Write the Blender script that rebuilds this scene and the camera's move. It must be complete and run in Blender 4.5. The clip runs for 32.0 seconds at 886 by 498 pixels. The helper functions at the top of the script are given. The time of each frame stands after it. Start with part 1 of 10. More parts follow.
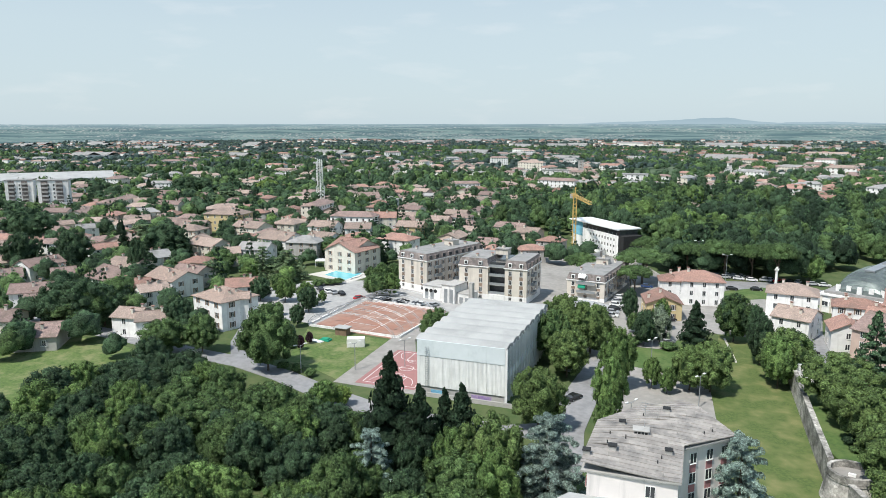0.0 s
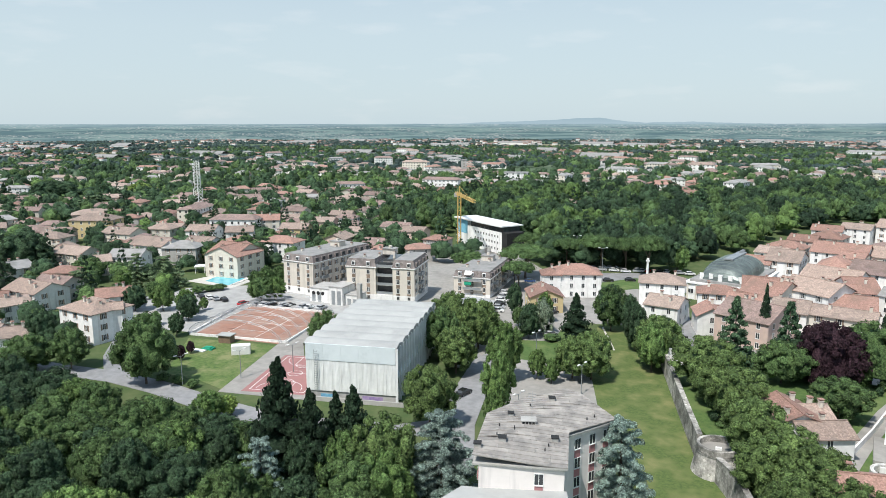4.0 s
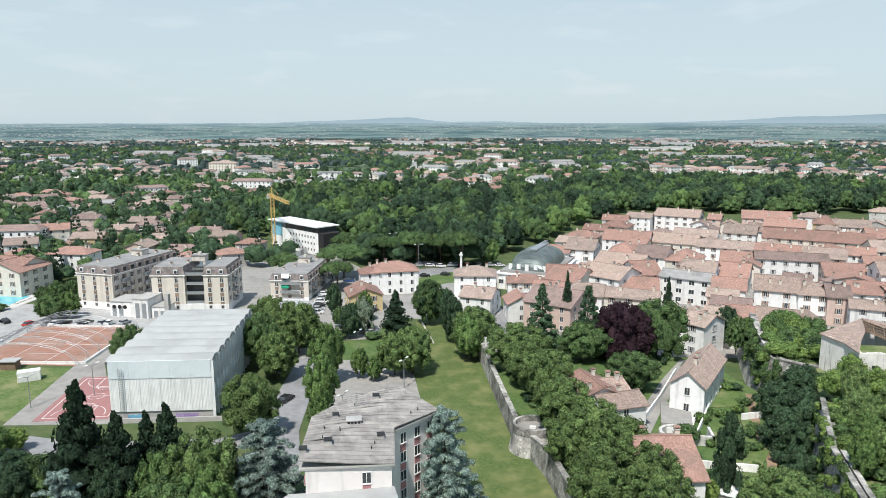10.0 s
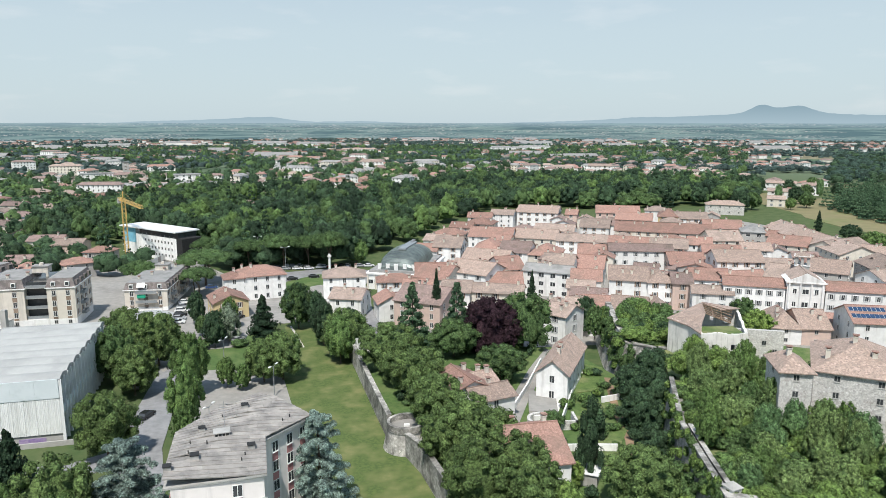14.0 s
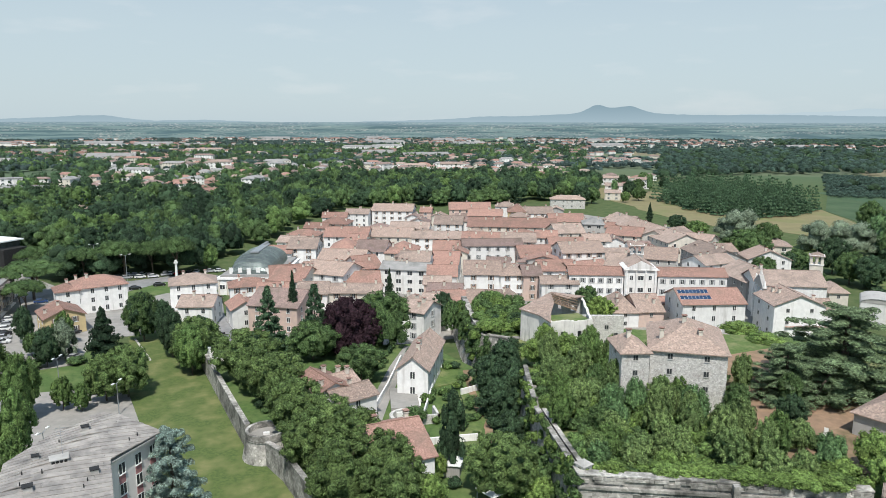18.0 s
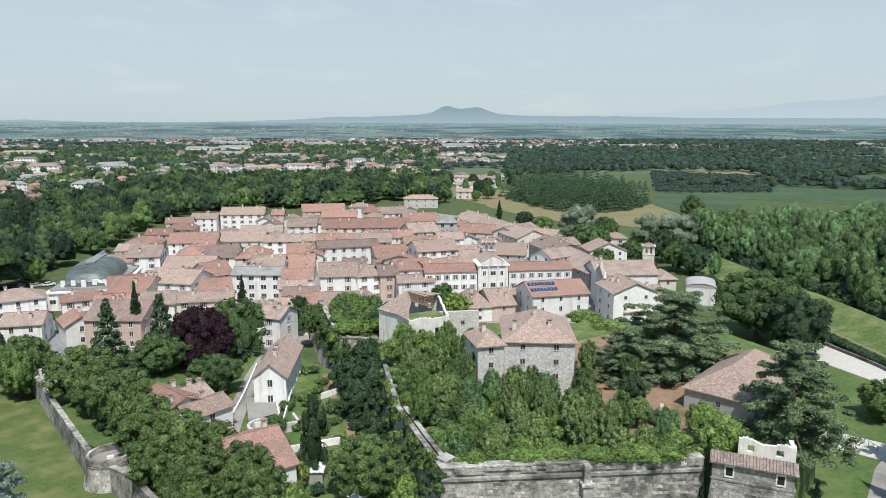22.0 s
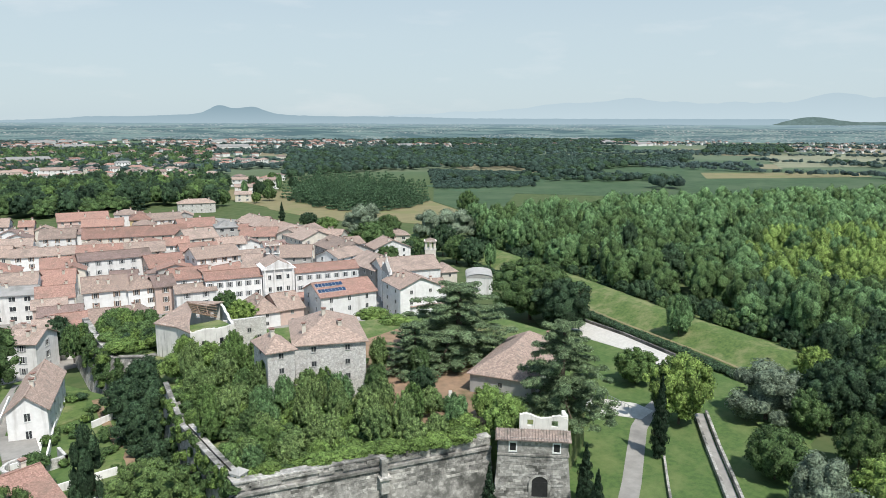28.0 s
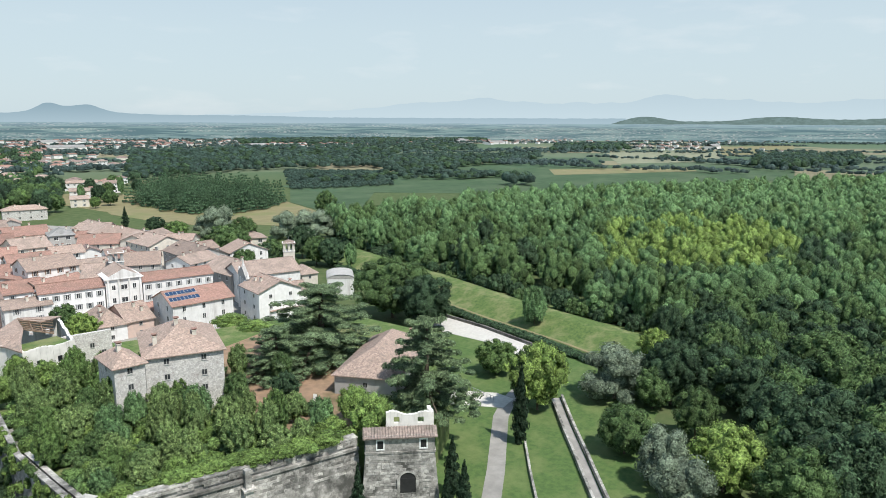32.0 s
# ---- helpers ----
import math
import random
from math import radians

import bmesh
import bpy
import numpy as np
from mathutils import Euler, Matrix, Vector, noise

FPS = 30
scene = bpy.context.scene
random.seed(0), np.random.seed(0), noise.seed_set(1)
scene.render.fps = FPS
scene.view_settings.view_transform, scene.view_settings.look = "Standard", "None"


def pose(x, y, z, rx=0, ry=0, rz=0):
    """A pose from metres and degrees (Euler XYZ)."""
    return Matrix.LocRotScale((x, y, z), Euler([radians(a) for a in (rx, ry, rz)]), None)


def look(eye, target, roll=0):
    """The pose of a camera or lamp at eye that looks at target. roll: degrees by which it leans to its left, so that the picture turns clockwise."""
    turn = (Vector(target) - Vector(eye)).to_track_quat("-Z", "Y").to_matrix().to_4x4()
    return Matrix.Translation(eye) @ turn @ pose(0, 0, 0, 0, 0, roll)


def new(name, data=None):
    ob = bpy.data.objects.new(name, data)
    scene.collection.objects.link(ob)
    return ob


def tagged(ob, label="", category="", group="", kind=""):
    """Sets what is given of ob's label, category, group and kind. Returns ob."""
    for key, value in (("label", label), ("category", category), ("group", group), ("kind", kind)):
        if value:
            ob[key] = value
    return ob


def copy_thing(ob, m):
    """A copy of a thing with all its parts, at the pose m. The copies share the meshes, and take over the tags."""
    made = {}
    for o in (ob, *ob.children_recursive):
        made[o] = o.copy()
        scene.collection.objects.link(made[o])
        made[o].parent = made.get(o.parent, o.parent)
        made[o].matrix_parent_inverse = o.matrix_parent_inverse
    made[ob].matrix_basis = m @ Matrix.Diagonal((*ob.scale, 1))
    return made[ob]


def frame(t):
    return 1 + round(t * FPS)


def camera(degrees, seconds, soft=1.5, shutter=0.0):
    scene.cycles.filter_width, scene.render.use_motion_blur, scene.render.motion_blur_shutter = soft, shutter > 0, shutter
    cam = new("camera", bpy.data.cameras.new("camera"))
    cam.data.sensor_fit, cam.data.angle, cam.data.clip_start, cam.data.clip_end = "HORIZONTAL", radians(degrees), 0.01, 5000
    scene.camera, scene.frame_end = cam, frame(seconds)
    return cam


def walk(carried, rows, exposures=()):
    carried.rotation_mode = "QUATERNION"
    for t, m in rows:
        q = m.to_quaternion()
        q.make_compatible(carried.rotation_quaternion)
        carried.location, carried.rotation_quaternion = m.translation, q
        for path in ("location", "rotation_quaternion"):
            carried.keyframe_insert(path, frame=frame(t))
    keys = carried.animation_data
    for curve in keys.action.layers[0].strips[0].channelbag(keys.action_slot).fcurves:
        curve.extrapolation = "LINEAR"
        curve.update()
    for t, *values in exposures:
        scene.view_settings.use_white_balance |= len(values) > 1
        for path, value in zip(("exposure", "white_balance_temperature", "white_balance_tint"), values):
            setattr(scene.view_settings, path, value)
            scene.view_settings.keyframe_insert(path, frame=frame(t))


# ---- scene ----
cam = camera(64.4, 32.0, soft=0.7)
# seconds, heading, tilt, lean of the camera, which turns where it hovers
TURN = [
    (0, 32.33, 79.9, -0.03), (1, 30.0, 79.89, -0.02), (2, 27.66, 79.88, -0.01), (3, 25.32, 79.87, -0.03),
    (3.5, 24.17, 79.88, -0.04), (5.5, 19.4, 79.88, -0.05), (6, 18.2, 79.89, -0.05), (7, 15.73, 79.87, -0.03),
    (8, 13.19, 79.86, -0.03), (9, 10.62, 79.85, -0.04), (10, 7.97, 79.83, -0.04), (11, 5.27, 79.82, -0.01),
    (12, 2.75, 79.84, 0.02), (13, 0.0, 79.85, 0.03), (14, -2.87, 79.82, 0.04), (14.5, -4.34, 79.81, 0.04),
    (16.5, -10.27, 79.79, 0.06), (17, -11.74, 79.77, 0.06), (18, -14.71, 79.75, 0.09), (19, -17.71, 79.79, 0.12),
    (20, -20.63, 79.83, 0.13), (21, -23.63, 79.82, 0.14), (22, -26.6, 79.82, 0.18), (23, -29.57, 79.82, 0.2),
    (24, -32.5, 79.85, 0.21), (25, -35.42, 79.87, 0.2), (25.5, -36.89, 79.88, 0.2), (27.5, -42.73, 79.89, 0.2),
    (28, -44.19, 79.88, 0.21), (29, -47.09, 79.88, 0.23), (30, -50.02, 79.88, 0.24), (31, -52.92, 79.88, 0.22),
    (32, -55.7, 79.85, 0.22),
]
walk(cam, [(t, Matrix.Translation((0, 0, 60)) @ pose(0, 0, 0, 0, 0, a) @ pose(0, 0, 0, tilt) @ pose(0, 0, 0, 0, 0, lean)) for t, a, tilt, lean in TURN],
     [(0, 0.14), (7, 0.14), (13, 0.09), (18, 0.0), (21, -0.02), (25, -0.01), (28, 0.07), (30, 0.12), (32, 0.14)])

# ---- world, sun ----
SUN_EL, SHADOW = radians(59), radians(-14)
world = bpy.data.worlds.new("sky")
scene.world = world
world.use_nodes = True
wn, wl = world.node_tree.nodes, world.node_tree.links
wn.clear()
sky = wn.new("ShaderNodeTexSky")
sky.sky_type, sky.sun_disc, sky.sun_elevation, sky.sun_rotation = "NISHITA", False, SUN_EL, math.pi - SHADOW
sky.air_density, sky.dust_density, sky.ozone_density = 1.0, 1.0, 1.0

# thin bright haze over the whole sky, whiter towards the horizon, with faint cloud
tc = wn.new("ShaderNodeTexCoord")
sp = wn.new("ShaderNodeSeparateXYZ")
wl.new(tc.outputs["Generated"], sp.inputs[0])
rise = wn.new("ShaderNodeMapRange")
rise.inputs[1].default_value, rise.inputs[2].default_value = 0.12, 0.6
wl.new(sp.outputs["Z"], rise.inputs[0])
haze = wn.new("ShaderNodeMix")
haze.data_type = "RGBA"
haze.inputs[6].default_value, haze.inputs[7].default_value = (0.58, 0.7, 0.76, 1), (0.3, 0.46, 0.68, 1)
wl.new(rise.outputs[0], haze.inputs[0])
cm = wn.new("ShaderNodeMapping")
cm.inputs["Scale"].default_value = (1.0, 1.0, 4.0)
wl.new(tc.outputs["Generated"], cm.inputs["Vector"])
cn = wn.new("ShaderNodeTexNoise")
cn.inputs["Scale"].default_value, cn.inputs["Detail"].default_value = 9.0, 5.0
wl.new(cm.outputs[0], cn.inputs["Vector"])
cr = wn.new("ShaderNodeMapRange")
cr.inputs[1].default_value, cr.inputs[2].default_value, cr.inputs[4].default_value = 0.56, 0.78, 0.6
wl.new(cn.outputs["Fac"], cr.inputs[0])
cloud = wn.new("ShaderNodeMix")
cloud.data_type = "RGBA"
cloud.inputs[7].default_value = (0.72, 0.79, 0.83, 1)
wl.new(haze.outputs[2], cloud.inputs[6])
wl.new(cr.outputs[0], cloud.inputs[0])
dim = wn.new("ShaderNodeMix")
dim.data_type, dim.blend_type = "RGBA", "MULTIPLY"
dim.inputs[0].default_value = 1.0
dim.inputs[7].default_value = (0.1, 0.1, 0.1, 1)
wl.new(sky.outputs["Color"], dim.inputs[6])
both = wn.new("ShaderNodeMix")
both.data_type = "RGBA"
both.inputs[0].default_value = 0.85
wl.new(dim.outputs[2], both.inputs[6])
wl.new(cloud.outputs[2], both.inputs[7])
bg = wn.new("ShaderNodeBackground")
wl.new(both.outputs[2], bg.inputs["Color"])
wo = wn.new("ShaderNodeOutputWorld")
wl.new(bg.outputs[0], wo.inputs[0])
sun = new("sun", bpy.data.lights.new("sun", "SUN"))
sun.data.energy, sun.data.angle, sun.data.color = 5.0, radians(0.6), (1.0, 0.965, 0.91)
sun_way = Vector((math.sin(SHADOW) * math.cos(SUN_EL), -math.cos(SHADOW) * math.cos(SUN_EL), math.sin(SUN_EL)))
sun.matrix_world = look(sun_way * 100, (0, 0, 0))

# ---- materials ----
def nodes_of(name):
    m = bpy.data.materials.new(name)
    m.use_nodes = True
    nt = m.node_tree
    return m, nt.nodes, nt.links, nt.nodes["Principled BSDF"]


def mix_rgb(n, l, fac, a, b, how="MIX"):
    x = n.new("ShaderNodeMix")
    x.data_type, x.blend_type = "RGBA", how
    for sock, v in ((x.inputs[0], fac), (x.inputs[6], a), (x.inputs[7], b)):
        if isinstance(v, (int, float)):
            sock.default_value = v
        elif isinstance(v, tuple):
            sock.default_value = (*v, 1.0)
        else:
            l.new(v, sock)
    return x.outputs[2]


def ramp(n, l, src, lo, hi):
    x = n.new("ShaderNodeMapRange")
    x.inputs[1].default_value, x.inputs[2].default_value = lo, hi
    l.new(src, x.inputs[0])
    return x.outputs[0]


def noise_of(n, l, scale, detail=4.0, coords=None, rough=0.6):
    x = n.new("ShaderNodeTexNoise")
    x.inputs["Scale"].default_value, x.inputs["Detail"].default_value, x.inputs["Roughness"].default_value = scale, detail, rough
    l.new(coords, x.inputs["Vector"])
    return x.outputs["Fac"]


def mat(name, a, b, scale=1.5, rough=0.85, stain=None, stain_scale=0.15, stain_at=(0.5, 0.7), bump=0.0, bump_scale=6.0,
        metal=0.0, rand=0.0, island=0.0, tile=0.0, streak=False, spec=0.3, through_light=0.0):
    """A surface of two tones by grain, stains by a broader noise, and its own relief."""
    m, n, l, p = nodes_of(name)
    geo = n.new("ShaderNodeNewGeometry")
    pos = geo.outputs["Position"]
    if streak:
        mp = n.new("ShaderNodeMapping")
        mp.inputs["Scale"].default_value = (1.0, 1.0, 0.08)
        l.new(pos, mp.inputs["Vector"])
        spos = mp.outputs[0]
    else:
        spos = pos
    col = mix_rgb(n, l, ramp(n, l, noise_of(n, l, scale, 5.0, pos), 0.35, 0.65), a, b)
    if tile:
        v = n.new("ShaderNodeTexVoronoi")
        v.inputs["Scale"].default_value = tile
        l.new(pos, v.inputs["Vector"])
        bw = n.new("ShaderNodeSeparateColor")
        l.new(v.outputs["Color"], bw.inputs[0])
        col = mix_rgb(n, l, ramp(n, l, bw.outputs[0], 0.0, 1.7), col, tuple(0.35 * c for c in a), "MIX")
        col = mix_rgb(n, l, ramp(n, l, bw.outputs[1], 0.75, 1.6), col, tuple(min(1.0, 1.6 * c + 0.05) for c in a), "MIX")
    if stain:
        col = mix_rgb(n, l, ramp(n, l, noise_of(n, l, stain_scale if not streak else stain_scale * 6, 6.0, spos, 0.65), *stain_at), col, stain)
    if rand:
        oi = n.new("ShaderNodeObjectInfo")
        hs = n.new("ShaderNodeHueSaturation")
        hs.inputs["Fac"].default_value = 1.0
        mr = n.new("ShaderNodeMapRange")
        mr.inputs[3].default_value, mr.inputs[4].default_value = 1 - rand, 1 + rand
        l.new(oi.outputs["Random"], mr.inputs[0])
        l.new(mr.outputs[0], hs.inputs["Value"])
        l.new(col, hs.inputs["Color"])
        col = hs.outputs[0]
    if island:
        hs = n.new("ShaderNodeHueSaturation")
        mr = n.new("ShaderNodeMapRange")
        mr.inputs[3].default_value, mr.inputs[4].default_value = 1 - island, 1 + island
        l.new(geo.outputs["Random Per Island"], mr.inputs[0])
        l.new(mr.outputs[0], hs.inputs["Value"])
        l.new(col, hs.inputs["Color"])
        col = hs.outputs[0]
    l.new(col, p.inputs["Base Color"])
    p.inputs["Roughness"].default_value, p.inputs["Metallic"].default_value = rough, metal
    p.inputs["Specular IOR Level"].default_value = spec
    if bump:
        bp = n.new("ShaderNodeBump")
        bp.inputs["Strength"].default_value, bp.inputs["Distance"].default_value = bump, 0.05
        l.new(noise_of(n, l, bump_scale, 3.0, pos), bp.inputs["Height"])
        l.new(bp.outputs[0], p.inputs["Normal"])
    if through_light:
        tr = n.new("ShaderNodeBsdfTranslucent")
        l.new(col, tr.inputs["Color"])
        ms = n.new("ShaderNodeMixShader")
        ms.inputs[0].default_value = through_light
        l.new(p.outputs[0], ms.inputs[1])
        l.new(tr.outputs[0], ms.inputs[2])
        out = n["Material Output"]
        l.new(ms.outputs[0], out.inputs[0])
    return m


def leaf_mat(name, a, b, rand=0.16, island=0.45, through_light=0.14):
    """Foliage: two greens by the tree, fine sprays of leaves by relief and tone, the shade in the gaps between them
    painted dark.
    """
    m, n, l, p = nodes_of(name)
    geo = n.new("ShaderNodeNewGeometry")
    pos = geo.outputs["Position"]
    col = mix_rgb(n, l, ramp(n, l, noise_of(n, l, 0.22, 3.0, pos), 0.35, 0.65), a, b)
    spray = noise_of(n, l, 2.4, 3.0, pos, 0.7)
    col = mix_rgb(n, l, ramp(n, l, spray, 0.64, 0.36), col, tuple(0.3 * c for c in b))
    oi = n.new("ShaderNodeObjectInfo")
    total = n.new("ShaderNodeMath")
    total.operation = "MULTIPLY"
    for k, (src, amount) in enumerate(((oi.outputs["Random"], rand), (geo.outputs["Random Per Island"], island))):
        mr = n.new("ShaderNodeMapRange")
        mr.inputs[3].default_value, mr.inputs[4].default_value = 1 - amount, 1 + amount
        l.new(src, mr.inputs[0])
        l.new(mr.outputs[0], total.inputs[k])
    hs = n.new("ShaderNodeHueSaturation")
    l.new(total.outputs[0], hs.inputs["Value"])
    l.new(col, hs.inputs["Color"])
    col = hs.outputs[0]
    l.new(col, p.inputs["Base Color"])
    p.inputs["Roughness"].default_value, p.inputs["Specular IOR Level"].default_value = 0.65, 0.15
    bp = n.new("ShaderNodeBump")
    bp.inputs["Strength"].default_value, bp.inputs["Distance"].default_value = 1.0, 0.6
    l.new(spray, bp.inputs["Height"])
    l.new(bp.outputs[0], p.inputs["Normal"])
    tr = n.new("ShaderNodeBsdfTranslucent")
    l.new(col, tr.inputs["Color"])
    ms = n.new("ShaderNodeMixShader")
    ms.inputs[0].default_value = through_light
    l.new(p.outputs[0], ms.inputs[1])
    l.new(tr.outputs[0], ms.inputs[2])
    l.new(ms.outputs[0], n["Material Output"].inputs[0])
    return m


M = {}
M["plaster_white"] = mat("plaster_white", (0.8, 0.79, 0.77), (0.7, 0.69, 0.67), 0.8, stain=(0.42, 0.4, 0.37), stain_scale=0.12, stain_at=(0.52, 0.8), rand=0.1, streak=True)
M["plaster_cream"] = mat("plaster_cream", (0.66, 0.61, 0.53), (0.57, 0.53, 0.46), 0.8, stain=(0.4, 0.37, 0.33), stain_scale=0.12, stain_at=(0.55, 0.8), rand=0.1, streak=True)
M["plaster_pink"] = mat("plaster_pink", (0.6, 0.45, 0.38), (0.52, 0.4, 0.35), 0.8, stain=(0.42, 0.34, 0.3), stain_scale=0.12, stain_at=(0.55, 0.8), rand=0.08, streak=True)
M["plaster_yellow"] = mat("plaster_yellow", (0.6, 0.48, 0.26), (0.55, 0.44, 0.25), 0.8, stain=(0.45, 0.36, 0.22), stain_at=(0.55, 0.8), rand=0.06, streak=True)
M["plaster_grey"] = mat("plaster_grey", (0.42, 0.4, 0.38), (0.36, 0.35, 0.33), 0.8, stain=(0.26, 0.25, 0.23), stain_at=(0.5, 0.8), rand=0.1, streak=True)
M["tile_red"] = mat("tile_red", (0.37, 0.22, 0.175), (0.29, 0.175, 0.14), 1.2, tile=5.0, stain=(0.17, 0.125, 0.1), stain_scale=0.25, stain_at=(0.48, 0.8), rand=0.2, bump=0.5)
M["tile_pale"] = mat("tile_pale", (0.4, 0.305, 0.255), (0.32, 0.25, 0.21), 1.0, tile=4.6, stain=(0.19, 0.155, 0.13), stain_scale=0.3, stain_at=(0.45, 0.75), rand=0.2, bump=0.5)
M["tile_brown"] = mat("tile_brown", (0.29, 0.205, 0.18), (0.24, 0.18, 0.16), 1.0, tile=4.6, stain=(0.12, 0.1, 0.08), stain_scale=0.3, stain_at=(0.48, 0.75), rand=0.15, bump=0.5)
M["tile_ruin"] = mat("tile_ruin", (0.36, 0.285, 0.245), (0.25, 0.205, 0.18), 1.4, tile=4.2, stain=(0.12, 0.11, 0.09), stain_scale=0.4, stain_at=(0.48, 0.68), bump=0.5)
M["tile_old"] = mat("tile_old", (0.42, 0.31, 0.255), (0.3, 0.23, 0.19), 1.8, tile=4.2, stain=(0.19, 0.16, 0.135), stain_scale=0.6, stain_at=(0.5, 0.78), rand=0.16, bump=0.6)
M["roof_grey"] = mat("roof_grey", (0.3, 0.29, 0.28), (0.24, 0.24, 0.23), 0.5, stain=(0.14, 0.14, 0.13), stain_scale=0.2, stain_at=(0.5, 0.75), rand=0.08)
M["concrete"] = mat("concrete", (0.42, 0.41, 0.39), (0.36, 0.35, 0.33), 0.7, stain=(0.22, 0.22, 0.2), stain_scale=0.2, stain_at=(0.5, 0.8), bump=0.2)
M["stone"] = mat("stone", (0.66, 0.64, 0.6), (0.52, 0.5, 0.47), 1.6, tile=5.0, stain=(0.3, 0.25, 0.23), stain_scale=0.4, stain_at=(0.55, 0.8), bump=0.8, bump_scale=3.0)
M["stone_dark"] = mat("stone_dark", (0.24, 0.23, 0.21), (0.16, 0.155, 0.145), 1.0, tile=1.4, stain=(0.06, 0.06, 0.055), stain_scale=0.2, stain_at=(0.45, 0.68), bump=0.9, bump_scale=3.0)
M["asphalt"] = mat("asphalt", (0.27, 0.27, 0.27), (0.21, 0.21, 0.212), 0.6, stain=(0.15, 0.15, 0.152), stain_scale=0.08, stain_at=(0.5, 0.7), rough=0.9)
M["worn_asphalt"] = mat("worn_asphalt", (0.38, 0.375, 0.36), (0.31, 0.305, 0.295), 0.4, stain=(0.22, 0.22, 0.215), stain_scale=0.12, stain_at=(0.5, 0.75), rough=0.92)
M["paving"] = mat("paving", (0.31, 0.295, 0.27), (0.25, 0.24, 0.222), 0.5, stain=(0.18, 0.172, 0.158), stain_scale=0.1, stain_at=(0.5, 0.75), rough=0.9)
M["gravel"] = mat("gravel", (0.54, 0.52, 0.475), (0.44, 0.42, 0.385), 1.5, stain=(0.35, 0.34, 0.3), stain_scale=0.1, stain_at=(0.55, 0.8), rough=0.95)
M["earth"] = mat("earth", (0.3, 0.2, 0.13), (0.22, 0.15, 0.1), 0.5, stain=(0.12, 0.1, 0.05), stain_scale=0.12, stain_at=(0.5, 0.65), rough=0.95)
M["clay"] = mat("clay", (0.34, 0.18, 0.13), (0.28, 0.155, 0.115), 0.4, stain=(0.33, 0.235, 0.19), stain_scale=0.15, stain_at=(0.45, 0.7), rough=0.95)
M["court"] = mat("court", (0.33, 0.16, 0.155), (0.29, 0.15, 0.143), 0.4, stain=(0.3, 0.17, 0.15), stain_scale=0.1, stain_at=(0.5, 0.8), rough=0.9)
M["lawn"] = mat("lawn", (0.085, 0.14, 0.04), (0.055, 0.1, 0.029), 0.9, stain=(0.13, 0.165, 0.06), stain_scale=0.14, stain_at=(0.45, 0.68), rough=0.95, bump=0.8, bump_scale=5.0)
M["lawn_dry"] = mat("lawn_dry", (0.1, 0.135, 0.04), (0.06, 0.095, 0.027), 1.6, stain=(0.17, 0.175, 0.07), stain_scale=0.2, stain_at=(0.46, 0.68), rough=0.95, bump=0.9, bump_scale=5.0)
M["meadow"] = mat("meadow", (0.115, 0.165, 0.048), (0.06, 0.105, 0.03), 1.1, stain=(0.19, 0.2, 0.09), stain_scale=0.16, stain_at=(0.46, 0.64), rough=0.95, bump=1.0, bump_scale=2.5)
M["field_dry"] = mat("field_dry", (0.22, 0.19, 0.1), (0.18, 0.165, 0.085), 0.1, stain=(0.14, 0.17, 0.06), stain_scale=0.03, stain_at=(0.5, 0.7), rough=0.95)
M["field_green"] = mat("field_green", (0.05, 0.092, 0.04), (0.036, 0.07, 0.032), 0.1, stain=(0.082, 0.115, 0.06), stain_scale=0.02, stain_at=(0.45, 0.7), rough=0.95)
M["field_dark"] = mat("field_dark", (0.055, 0.1, 0.05), (0.045, 0.085, 0.042), 0.1, stain=(0.08, 0.12, 0.06), stain_scale=0.03, rough=0.95)
M["field_pale"] = mat("field_pale", (0.24, 0.24, 0.16), (0.2, 0.21, 0.14), 0.1, stain=(0.15, 0.18, 0.1), stain_scale=0.03, stain_at=(0.5, 0.7), rough=0.95)
M["metal_white"] = mat("metal_white", (0.74, 0.75, 0.735), (0.66, 0.67, 0.655), 0.3, rough=0.6, stain=(0.55, 0.55, 0.52), stain_scale=0.2, stain_at=(0.5, 0.85), streak=True)
M["metal_grey"] = mat("metal_grey", (0.34, 0.36, 0.37), (0.28, 0.3, 0.31), 0.5, rough=0.45, metal=0.4)
M["copper_green"] = mat("copper_green", (0.2, 0.25, 0.22), (0.15, 0.2, 0.18), 0.4, rough=0.5, stain=(0.08, 0.1, 0.1), stain_scale=0.25, stain_at=(0.45, 0.7))
M["glass_dark"] = mat("glass_dark", (0.06, 0.066, 0.07), (0.04, 0.043, 0.046), 0.4, rough=0.12, spec=0.5)
M["frame_white"] = mat("frame_white", (0.75, 0.75, 0.73), (0.68, 0.68, 0.66), 2.0, rough=0.5)
M["shutter_brown"] = mat("shutter_brown", (0.27, 0.2, 0.15), (0.2, 0.145, 0.11), 2.0, rough=0.6, rand=0.3)
M["shutter_grey"] = mat("shutter_grey", (0.35, 0.36, 0.36), (0.3, 0.31, 0.31), 2.0, rough=0.6, rand=0.2)
M["wood"] = mat("wood", (0.22, 0.15, 0.1), (0.16, 0.11, 0.08), 2.0, rough=0.75)
M["dark"] = mat("dark", (0.03, 0.03, 0.03), (0.02, 0.02, 0.02), 1.0, rough=0.7)
M["bark"] = mat("bark", (0.14, 0.11, 0.08), (0.08, 0.065, 0.05), 3.0, rough=0.95, bump=0.8)
